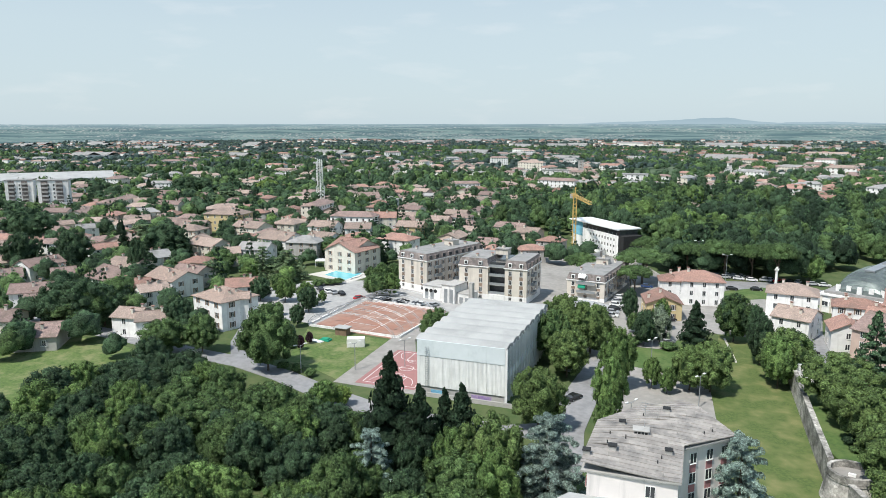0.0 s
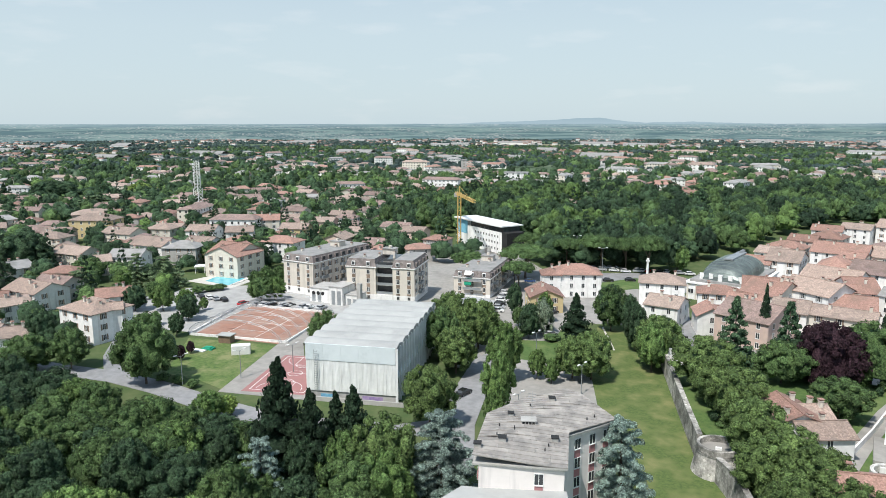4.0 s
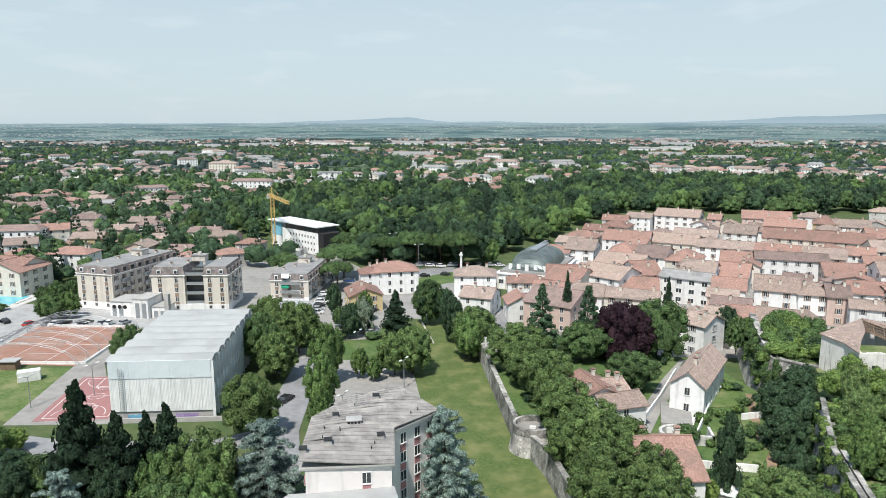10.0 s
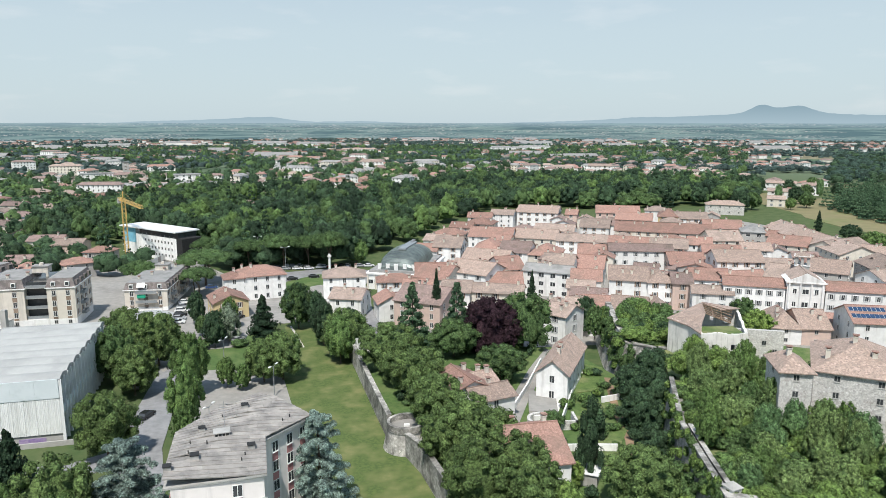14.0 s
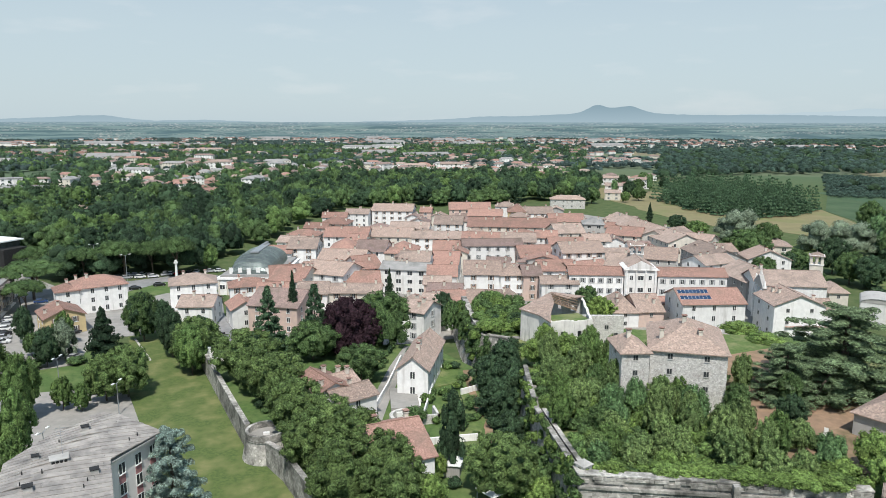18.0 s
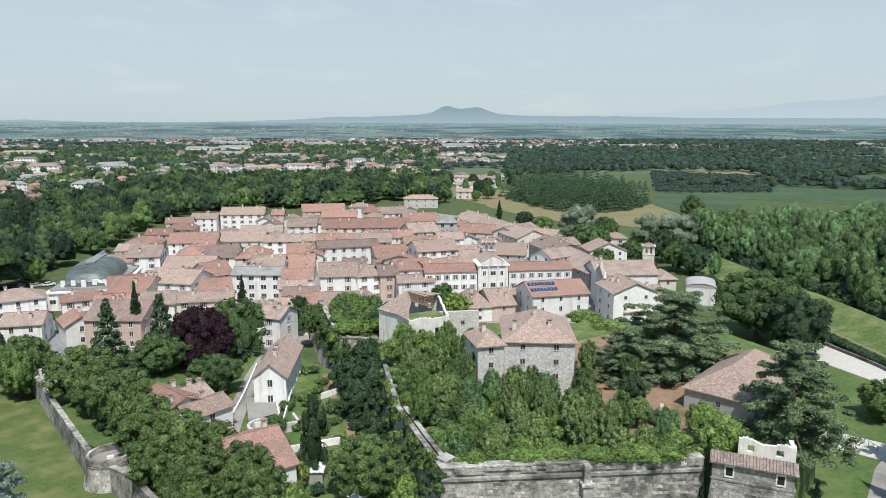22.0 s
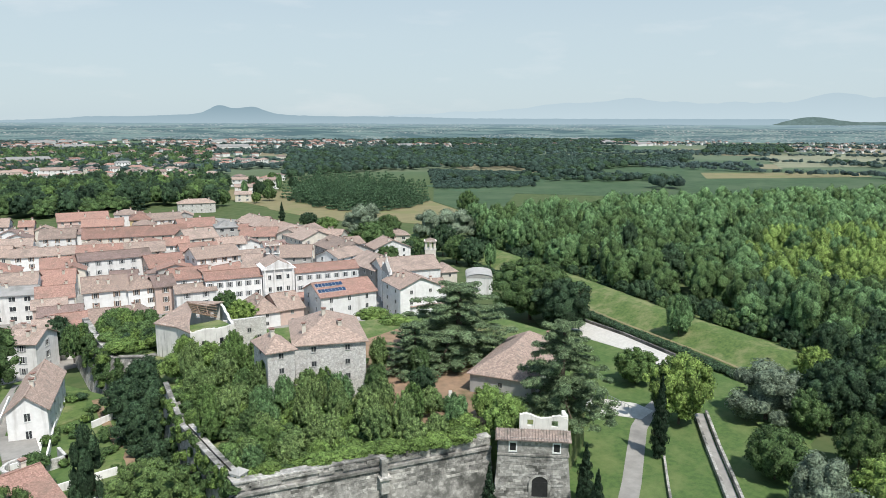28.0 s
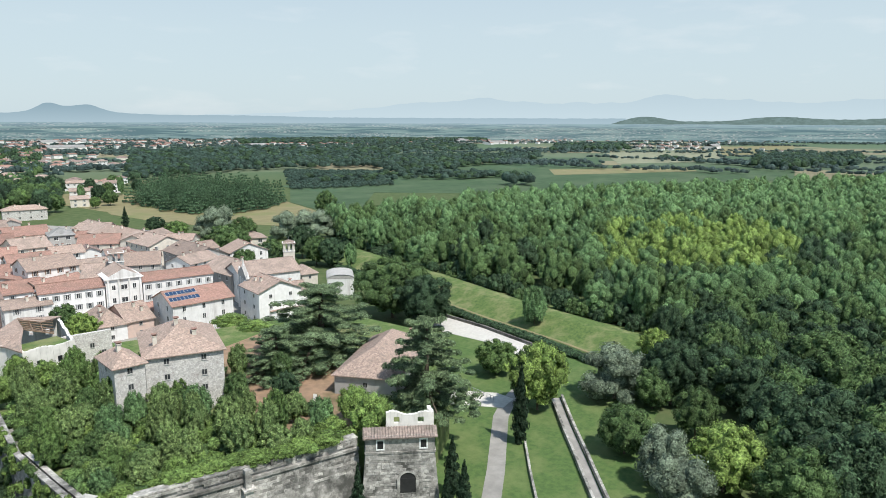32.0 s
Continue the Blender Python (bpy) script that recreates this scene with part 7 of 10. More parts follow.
M["cladding"] = mat("cladding", (0.78, 0.79, 0.77), (0.69, 0.7, 0.685), 0.5, rough=0.55, stain=(0.5, 0.51, 0.49), stain_scale=0.25, stain_at=(0.45, 0.8), streak=True)
M["fascia"] = mat("fascia", (0.63, 0.68, 0.69), (0.57, 0.625, 0.635), 0.3, rough=0.5, stain=(0.42, 0.47, 0.48), stain_at=(0.5, 0.8))
M["roof_pale"] = mat("roof_pale", (0.39, 0.395, 0.38), (0.34, 0.345, 0.335), 0.25, rough=0.7, stain=(0.27, 0.275, 0.265), stain_scale=0.1, stain_at=(0.48, 0.75))
M["paint_blue"] = mat("paint_blue", (0.12, 0.3, 0.5), (0.2, 0.45, 0.55), 1.5)
M["paint_red"] = mat("paint_red", (0.5, 0.05, 0.07), (0.4, 0.06, 0.1), 1.5)
M["paint_violet"] = mat("paint_violet", (0.25, 0.18, 0.36), (0.4, 0.32, 0.45), 1.2)
M["paint_pinkish"] = mat("paint_pinkish", (0.42, 0.2, 0.2), (0.36, 0.18, 0.18), 1.0)
M["water"] = mat("water", (0.1, 0.42, 0.5), (0.14, 0.5, 0.56), 0.3, rough=0.08, spec=0.5)
M["green_cloth"] = mat("green_cloth", (0.02, 0.3, 0.18), (0.02, 0.26, 0.16), 1.0)
M["solar"] = mat("solar", (0.03, 0.06, 0.13), (0.02, 0.05, 0.1), 0.8, rough=0.15, spec=0.6)
M["yellow_steel"] = mat("yellow_steel", (0.6, 0.4, 0.12), (0.5, 0.34, 0.12), 0.8, rough=0.5)
M["slate_panel"] = mat("slate_panel", (0.36, 0.335, 0.305), (0.27, 0.25, 0.23), 0.6, rough=0.85, stain=(0.14, 0.135, 0.13), stain_scale=0.35, stain_at=(0.45, 0.75), rand=0.14, bump=0.3)
M["mansard"] = mat("mansard", (0.25, 0.215, 0.2), (0.2, 0.175, 0.165), 0.6, tile=1.2, rough=0.85, stain=(0.13, 0.12, 0.115), stain_scale=0.3, stain_at=(0.5, 0.8))
M["plaster_beige"] = mat("plaster_beige", (0.64, 0.585, 0.51), (0.58, 0.53, 0.465), 0.5, stain=(0.4, 0.37, 0.32), stain_scale=0.12, stain_at=(0.5, 0.8), streak=True)
M["sheet_blue"] = mat("sheet_blue", (0.16, 0.42, 0.55), (0.25, 0.5, 0.6), 0.5)
sports_hall()


# ---- apartment house at the moat ----
def clip_ring(ring, nx, ny, lo):
    out = []
    for k in range(len(ring)):
        a, b = ring[k], ring[(k + 1) % len(ring)]
        da, db = a[0] * nx + a[1] * ny - lo, b[0] * nx + b[1] * ny - lo
        if da >= 0:
            out.append(a)
        if (da >= 0) != (db >= 0):
            t = da / (da - db)
            out.append((a[0] + (b[0] - a[0]) * t, a[1] + (b[1] - a[1]) * t))
    return out


def roof_panels(o, ring, tilt, height, step=1.05, long=5.0, m="slate_panel"):
    """Overlapping rows of roof panels over a plan ring, each row a little tilted."""
    c, s = math.cos(tilt), math.sin(tilt)
    rr = random.Random(4)
    us, vs = [x * c + y * s for x, y in ring], [-x * s + y * c for x, y in ring]
    v = min(vs)
    while v < max(vs):
        u = min(us) - rr.uniform(0, long)
        while u < max(us):
            e = u + long * rr.uniform(0.7, 1.2)
            q = clip_ring(clip_ring(ring, -s, c, v), s, -c, -(v + step))
            q = clip_ring(clip_ring(q, c, s, u), -c, -s, -(e - 0.03)) if len(q) > 2 else q
            if len(q) > 2:
                sh, b = Shape(), len(q)
                top = [(x, y, height(x, y) + 0.1 - 0.07 * (-x * s + y * c - v) / step) for x, y in q]
                sh.face(top)
                for k in range(b):
                    j = (k + 1) % b
                    sh.face([(top[k][0], top[k][1], top[k][2] - 0.14), (top[j][0], top[j][1], top[j][2] - 0.14), top[j], top[k]])
                part("roof_panel", sh, m, o)
            u = e
        v += step


def apartment_house():
    o = thing("apartment_house", "pale apartment house with grey panelled roof and pink window strips", "apartment house")
    body = [(-29.4, 81.2), (-18.7, 84.6), (-20.7, 94.2), (-15.4, 102.2), (-24.6, 109.2), (-32.9, 96.6)]
    s = Shape()
    s.prism(body, -0.3, 15.7)
    part("wall", s, "plaster_pale", o)
    ring = [(-30.2, 80.9), (-18.2, 84.2), (-20.3, 94.0), (-14.9, 102.0), (-24.6, 109.7), (-28.1, 105.2), (-29.3, 106.0), (-33.6, 96.4)]
    s = Shape()
    s.prism(ring, 15.7, 15.95)
    part("eave", s, "concrete", o)
    ridge_z = lambda x, y: 16.0 + 1.3 * max(0.0, 1 - abs((x + 25.5) * 0.82 - (y - 96.5) * 0.3) / 8.0)
    roof_panels(o, ring, radians(17.5), ridge_z)

    def wall_at(a, b, cols, floors, x0=0.0, strip_m="paint_pinkish"):
        d = Vector(b) - Vector(a)
        turn = math.atan2(d.y, d.x)
        base = Matrix.Translation((a[0], a[1], 0)) @ Matrix.Rotation(turn, 4, "Z")
        for u in cols:
            q = Shape()
            q.box(u - 0.55, -0.06, 0.5, u + 0.55, 0.05, 14.6)
            t = part("window_strip", q, strip_m, o, "dusty pink panel strip")
            t.matrix_local = base
            for f in range(floors):
                q = part("window", WIN["pinkish"], None, t)
                q.matrix_local = Matrix.Translation((u, -0.06, 1.3 + f * 3.0))
    wall_at((-20.7, 94.2), (-15.4, 102.2), (2.2, 5.2, 8.0), 5)
    wall_at((-29.4, 81.2), (-18.7, 84.6), (7.9,), 5)
    q = Shape()
    q.box(-0.7, -0.6, -0.3, 1.3, 0.9, 0.55)
    q.box(-0.85, -0.75, 0.55, 1.45, 1.05, 0.67)
    for k in range(4):
        q.box(-0.6 + 0.48 * k, -0.63, 0.12, -0.25 + 0.48 * k, -0.59, 0.45, 1)
    part("lift_housing", q, ["concrete", "dark"], o).matrix_local = pose(-26.5, 93.5, 17.0, 0, 0, 17)
    for x, y, a in ((-29.5, 95.5, 0.8), (-25.2, 103.2, 0.9), (-27.9, 86.5, 1.0), (-30.3, 83.2, 0.9), (-21.5, 90.5, 0.9)):
        q = Shape()
        q.box(-a / 2, -a / 2, -0.6, a / 2, a / 2, 0.35)
        q.box(-a / 2 - 0.1, -a / 2 - 0.1, 0.35, a / 2 + 0.1, a / 2 + 0.1, 0.45, 1)
        part("chimney", q, ["concrete", "dark"], o).matrix_local = pose(x, y, ridge_z(x, y) + 0.2, 0, 0, 17)
    for x, y in ((-29.8, 91.0), (-27.4, 90.5), (-29.0, 87.5), (-22.0, 87.0), (-21.9, 88.5), (-18.8, 99.0), (-18.0, 100.5), (-27.8, 100.0)):
        q = Shape()
        q.tube((0, 0, -0.2), (0, 0, 0.4), 0.09, 0.07, 6)
        part("vent_pipe", q, "dark", o).location = (x, y, ridge_z(x, y) + 0.1)
    q = Shape()
    q.tube((0, 0, 0), (0, 0, 4.0), 0.03, 0.02, 4)
    for k in range(3):
        q.box(-0.6, -0.02, 2.6 + k * 0.5, 0.6, 0.02, 2.64 + k * 0.5)
    part("antenna", q, "metal_grey", o).location = (-26.0, 94.5, 17.6)
    # front wing with a flat terrace roof
    s = Shape()
    s.prism([(-33.5, 74.6), (-16.6, 79.6), (-18.6, 84.9), (-29.6, 81.5), (-31.2, 80.9)], -0.3, 12.2)
    part("front_wing", s, "plaster_pale", o)
    s = Shape()
    s.prism([(-33.8, 74.3), (-16.3, 79.4), (-18.4, 84.7), (-29.5, 81.3), (-31.6, 80.8)], 12.2, 12.5)
    part("terrace", s, "roof_pale", o, "pale flat terrace roof")
    for z in (3.2, 6.2, 9.2, 12.2):
        q = Shape()
        q.box(0, -1.2, 0, 7.5, 0, 0.18)
        q.box(0, -1.2, 0.18, 7.5, -1.1, 1.0, 1)
        part("balcony", q, ["concrete", "paint_pinkish"], o).matrix_local = pose(-33.1, 96.4, z, 0, 0, -75.5)


M["plaster_pale"] = mat("plaster_pale", (0.76, 0.71, 0.68), (0.7, 0.655, 0.625), 0.5, stain=(0.5, 0.47, 0.45), stain_scale=0.12, stain_at=(0.5, 0.8), streak=True)
apartment_house()


# ---- three apartment blocks with steep grey attic storeys ----
def attic(s, x0, y0, x1, y1, z0, z1, inset=0.8, k=0):
    b = len(s.v)
    s.v += [(x0, y0, z0), (x1, y0, z0), (x1, y1, z0), (x0, y1, z0), (x0 + inset, y0 + inset, z1), (x1 - inset, y0 + inset, z1), (x1 - inset, y1 - inset, z1), (x0 + inset, y1 - inset, z1)]
    for f in ((0, 1, 5, 4), (1, 2, 6, 5), (2, 3, 7, 6), (3, 0, 4, 7)):
        s.f.append(tuple(b + q for q in f))
        s.i.append(k)
    s.f.append((b + 4, b + 5, b + 6, b + 7))
    s.i.append(k + 1)


def block(x, y, turn, w, d, eave, top, floors, niche=None, base=2.6, label="", green=False):
    o = thing("apartment_block", label, "apartment block", pose(x, y, 0, 0, 0, turn), "apartment blocks")
    X, Y = w / 2, d / 2
    cuts = [(-X, X)] if not niche else [(-X, niche[0]), (niche[1], X)]
    s = Shape()
    s.box(-X, -Y, -0.3, X, Y, base)
    part("ground_floor", s, "plaster_white", o, "white-plastered ground floor")
    for x0, x1 in cuts:
        s = Shape()
        s.box(x0, -Y, base, x1, Y, eave)
        part("wall", s, "plaster_beige", o)
        s = Shape()
        s.box(x0 - 0.35, -Y - 0.35, eave, x1 + 0.35, Y + 0.35, eave + 0.3)
        part("cornice", s, "plaster_white", o)
        s = Shape()
        attic(s, x0 - 0.25, -Y - 0.25, x1 + 0.25, Y + 0.25, eave + 0.3, top)
        part("attic", s, ["mansard", "roof_grey"], o, "grey slate-clad attic storey with a flat roof")
        n = max(2, int((x1 - x0) / 3.6))
        for k in range(n):
            u = x0 + (x1 - x0) * (k + 0.5) / n
            q = Shape()
            q.box(-0.62, -0.05, base, 0.62, 0.02, eave - 0.4)
            col = part("window_strip", q, "shutter_brown", o)
            col.location = (u, -Y, 0)
            for f in range(floors):
                ob = part("window", WIN["plain"], None, col)
                ob.location = (0, -0.05, base + 0.9 + f * (eave - base) / floors)
            q = Shape()
            q.box(-0.6, -0.35, 0, 0.6, 0.6, 1.3)
            dm = part("dormer", q, "frame_white", o)
            dm.location = (u, -Y - 0.05, eave + 0.7)
            q = Shape()
            q.box(-0.45, -0.37, 0.15, 0.45, -0.34, 1.15)
            part("pane", q, "glass_dark", dm)
            ob = part("window", WIN["small"], None, o)
            ob.location = (u, -Y, 1.2)
    side = 90 if (Matrix.Rotation(radians(-turn), 2) @ Vector((-x, -y))).x > 0 else -90
    m = max(3, int(d / 3.6))
    for k in range(m):
        u = -Y + d * (k + 0.5) / m
        turned = Matrix.Rotation(radians(side), 4, "Z")
        for f in range(floors):
            ob = part("window", WIN["brown"], None, o)
            ob.matrix_local = turned @ Matrix.Translation((u, -X, base + 0.9 + f * (eave - base) / floors))
            if k % 3 == 1:
                q = Shape()
                q.box(-1.7, -1.3, 0, 1.7, 0, 0.16)
                slab = part("balcony", q, "concrete", o)
                slab.matrix_local = turned @ Matrix.Translation((u, -X, base + f * (eave - base) / floors))
                q = Shape()
                q.box(-1.7, -1.3, 0.16, 1.7, -1.2, 1.0)
                q.box(-1.7, -1.2, 0.16, -1.62, 0, 1.0)
                q.box(1.62, -1.2, 0.16, 1.7, 0, 1.0)
                part("railing", q, "metal_grey", slab)
        q = Shape()
        q.box(-0.9, -0.4, 0, 0.9, 0.6, 1.4)
        q.box(-0.75, -0.42, 0.15, 0.75, -0.39, 1.25, 1)
        part("dormer", q, ["mansard", "glass_dark"], o).matrix_local = turned @ Matrix.Translation((u, -X - 0.05, eave + 0.6))
    if niche:
        n0, n1 = niche
        s = Shape()
        s.box(n0, -Y + 2.2, base, n1, Y, eave + 1.6)
        part("stairwell", s, "glass_dark", o, "dark glazed stairwell")
        for f in range(floors + 1):
            q = Shape()
            q.box(n0, -Y + 0.6, 0, n1, -Y + 2.2, 0.18)
            q.box(n0, -Y + 0.6, 0.18, n1, -Y + 0.68, 1.0, 1)
            part("balcony", q, ["concrete", "metal_grey"], o).location = (0, 0, base + f * (eave - base) / floors)
    q = Shape()
    q.box(-2.2, -1.8, 0, 2.2, 1.8, 1.9)
    q.box(-2.5, -2.1, 1.9, 2.5, 2.1, 2.1, 1)
    q.box(-0.5, -0.5, 2.1, 0.5, 0.5, 2.9)
    part("lift_housing", q, ["plaster_beige", "roof_grey"], o).location = (0, Y * 0.35, top - 0.1)
    for k in range(4):
        q = chimney(o)
        q.location = (X * (0.5 - 0.35 * k), Y * (0.6 - 0.4 * k), top - 0.4)
    if green:
        q = Shape()
        q.face([(-1.3, -0.1, 1.9), (1.3, -0.1, 1.9), (1.3, -1.1, 0.2), (-1.3, -1.1, 0.2)])
        q.face([(-1.3, -1.1, 0.2), (1.3, -1.1, 0.2), (1.3, -1.1, -0.4), (-1.3, -1.1, -0.4)])
        part("awning", q, "green_cloth", o, "bright green awning").location = (-1.2, -Y, 5.0)
        q = Shape()
        q.face([(-1.3, -0.1, 1.9), (1.3, -0.1, 1.9), (1.3, -1.0, 0.5), (-1.3, -1.0, 0.5)])
        part("awning", q, "frame_white", o, "white awning").location = (-1.2, -Y, 7.6)
        for z in (2.9, 5.9):
            q = Shape()
            q.box(-3.0, -1.2, 0, 3.6, 0, 0.16)
            q.box(-3.0, -1.2, 0.16, 3.6, -1.12, 1.0, 1)
            part("balcony", q, ["concrete", "metal_grey"], o).location = (0, -Y, z)
    return o


block(-141.0, 222.0, -8.0, 13.8, 33.0, 11.6, 14.2, 3, label="beige apartment block with a grey flat-topped attic storey")
block(-112.2, 215.0, 9.3, 24.2, 17.5, 11.9, 14.8, 3, (-1.6, 4.4), label="beige apartment block with dark glazed niche and grey attic")
block(-85.5, 240.5, 4.0, 13.2, 32.0, 6.9, 9.4, 2, label="beige low apartment block with a green awning", green=True, base=1.4)
o = thing("garage_wing", "white low garage building beside the apartment blocks", "building", pose(-127.0, 198.0, 0, 0, 0, 0))
for x0, x1, y0, y1, h in ((-6.5, 2.0, 0, 9, 4.8), (2.2, 7.2, -1.5, 7, 6.2), (7.4, 12.0, 0, 6, 3.6)):
    q = Shape()
    q.box(x0, y0, -0.2, x1, y1, h)
    q.box(x0 - 0.2, y0 - 0.2, h, x1 + 0.2, y1 + 0.2, h + 0.25, 1)
    for k in range(2):
        q.box(x0 + 0.8 + k * 2.2, y0 - 0.04, 0.2, x0 + 2.2 + k * 2.2, y0, h - 1.2, 2)
    part("wing", q, ["plaster_white", "concrete", "metal_grey"], o)
for k in range(3):
    q = Shape()
    q.tube((0, 0, 0), (0, -0.12, 0), 0.65, 0.65, 12)
    part("round_window", q, "dark", o).location = (-5.0 + 1.8 * k, 0.02, 3.2)
q = Shape()
q.box(-0.7, -0.7, -0.2, 0.7, 0.7, 8.2)
part("chimney", q, "concrete", o).location = (13.5, -1.0, 0)

# ---- building under repair with its crane ----
o = thing("office_block", "white office block under repair with a black top storey", "building", pose(-113.0, 322.0, 0, 0, 0, -37))
q = Shape()
q.box(-19.5, -5, -0.3, 19.5, 5, 10.2)
part("wall", q, "plaster_white", o)
q = Shape()
q.box(-8.0, -4.6, 10.2, 20.0, 4.8, 12.9)
part("top_storey", q, "glass_dark", o, "black glazed top storey")
q = Shape()
q.box(-21.0, -6.4, 12.9, 20.5, 6.4, 13.4)
part("roof", q, "metal_white", o, "white flat roof slab")
q = Shape()
q.box(-19.5, -5.1, 6.0, -10.5, -4.9, 12.9)
part("dust_sheet", q, "sheet_blue", o, "light blue protective sheet")
q = Shape()
q.box(19.5, -5, 0, 23.5, 5, 10.4)
part("dark_end", q, "dark", o, "near-black end wall")
for f in range(3):
    for k in range(9):
        ob = part("window", WIN["small"], None, o)
        ob.location = (-3.0 + 2.4 * k, -5.0, 1.8 + 2.9 * f)
for k in range(9):
    q = Shape()
    q.box(-0.05, -0.05, 0, 0.05, 0.05, 1.1)
    part("rail_post", q, "metal_grey", o).location = (-7 + 3.3 * k, -6.0, 10.3)
for f in range(4):
    q = Shape()
    q.box(-25.0, -3.0, 0.2 + 3 * f, -19.5, 4.0, 0.45 + 3 * f)
    part("balcony", q, "concrete", o)
q = Shape()
q.box(-25.0, 1.0, 0, -19.5, 5.0, 11.0)
part("rear_wing", q, "plaster_cream", o)

o = thing("tower_crane", "yellow steel tower crane with a long low jib", "crane", pose(-126.5, 318.5, 0, 0, 0, -57))


def truss(o, name, a, b, r, bays, m, bar=0.07):
    """A lattice mast or jib between two points."""
    a, b = Vector(a), Vector(b)
    t = (b - a).to_track_quat("Z", "Y")
    cs, legs = [Vector((x * r, y * r, 0)) for x, y in ((-1, -1), (1, -1), (1, 1), (-1, 1))], Shape()
    for c in cs:
        legs.tube(a + t @ c, b + t @ c, bar, bar, 4)
    body = part(name, legs, m, o)
    for k in range(bays):
        p0, p1 = a.lerp(b, k / bays), a.lerp(b, (k + 1) / bays)
        q = Shape()
        for j in range(4):
            q.tube(p0 + t @ cs[j], p1 + t @ cs[(j + 1) % 4], bar * 0.65, bar * 0.65, 3)
        part("bracing", q, m, body)
    return body


truss(o, "mast", (0, 0, 0), (0, 0, 27.0), 0.75, 14, "yellow_steel", 0.13)
truss(o, "jib", (0, 0, 26.0), (34.0, 0, 26.0), 0.55, 14, "yellow_steel", 0.12)
truss(o, "counter_jib", (0, 0, 26.0), (-8, 0, 26.0), 0.55, 4, "yellow_steel", 0.12)
q = Shape()
q.box(-8.5, -0.9, 24.0, -6.5, 0.9, 26.0)
part("counterweight", q, "concrete", o)
q = Shape()
q.tube((0, 0, 30.0), (23.8, 0, 26.5), 0.06, 0.06, 4)
q.tube((0, 0, 30.0), (-7, 0, 26.5), 0.06, 0.06, 4)
q.tube((0, 0, 27.0), (0, 0, 30.0), 0.25, 0.15, 4)
part("stay", q, "yellow_steel", o)


o = thing("site_hoarding", "pale grey board hoarding round the building site", "fence", pose(0, 0, 0))
for (ax, ay), (bx, by) in (((-128.3, 299.1), (-109.1, 300.0)), ((-109.1, 300.0), (-106.3, 323.8))):
    n = max(2, int(math.hypot(bx - ax, by - ay) / 2.5))
    for k in range(n):
        q = Shape()
        q.box(0, -0.05, 0, math.hypot(bx - ax, by - ay) / n - 0.06, 0.05, 2.6)
        part("board", q, "plaster_grey" if k % 5 == 2 else "metal_white", o).matrix_local = pose(ax + (bx - ax) * k / n, ay + (by - ay) * k / n, 0, 0, 0, math.degrees(math.atan2(by - ay, bx - ax)))

# ---- radio mast, tower blocks ----
o = thing("radio_mast", "tall white lattice radio mast above the houses", "mast", pose(-361.2, 398.1, 0))
truss(o, "lower_mast", (0, 0, 0), (0, 0, 14), 2.2, 5, "frame_white", 0.3)
truss(o, "middle_mast", (0, 0, 14), (0, 0, 25), 1.5, 5, "frame_white", 0.26)
truss(o, "upper_mast", (0, 0, 25), (0, 0, 34), 1.1, 5, "frame_white", 0.22)
for k in range(7):
    q = Shape()
    q.tube((-2.0, -1.2, 18 + 2.1 * k), (-2.0, -1.2, 19.6 + 2.1 * k), 0.5, 0.5, 7)
    q.tube((1.8, 0.6, 18.5 + 2.1 * k), (1.8, 0.6, 20 + 2.1 * k), 0.5, 0.5, 7)
    part("antenna", q, "frame_white", o)
for x, y, w in ((-512.0, 257.5, 17.0), (-491.0, 269.5, 19.0)):
    o = thing("tower_block", "pale eight-storey tower block with dark balcony bays", "tower block", pose(x, y, 0, 0, 0, 52), "tower blocks")
    q = Shape()
    q.box(-w / 2, -6, -0.3, w / 2, 6, 21.5)
    part("wall", q, "plaster_white", o)
    q = Shape()
    q.box(-w / 2 - 0.3, -6.3, 21.5, w / 2 + 0.3, 6.3, 22.1)
    part("roof", q, "roof_grey", o)
    for u in (-w * 0.38, w * 0.1):
        q = Shape()
        q.box(u, -6.15, 0.5, u + w * 0.22, -5.9, 21.3)
        part("bay", q, "mansard", o, "dark grey balcony bay")
        for f in range(7):
            q = Shape()
            q.box(u, -7.0, 2.6 + 2.7 * f, u + w * 0.22, -6.1, 3.6 + 2.7 * f)
            part("balcony", q, "plaster_grey", o)
    for f in range(7):
        for k in range(3):
            ob = part("window", WIN["plain"], None, o)
            ob.location = (-w * 0.1 + k * 0.18 * w - w * 0.05, -6.0, 1.5 + 2.7 * f)
o = thing("factory_hall", "long pale-roofed factory hall behind the tower blocks", "factory", pose(-690, 370, 0, 0, 0, 61))
q = Shape()
q.box(-60, -25, -0.2, 60, 25, 9)
part("wall", q, "plaster_white", o)
q = roof_shape(120, 50, 9, 5, "gable")
part("roof", q, "roof_pale", o)


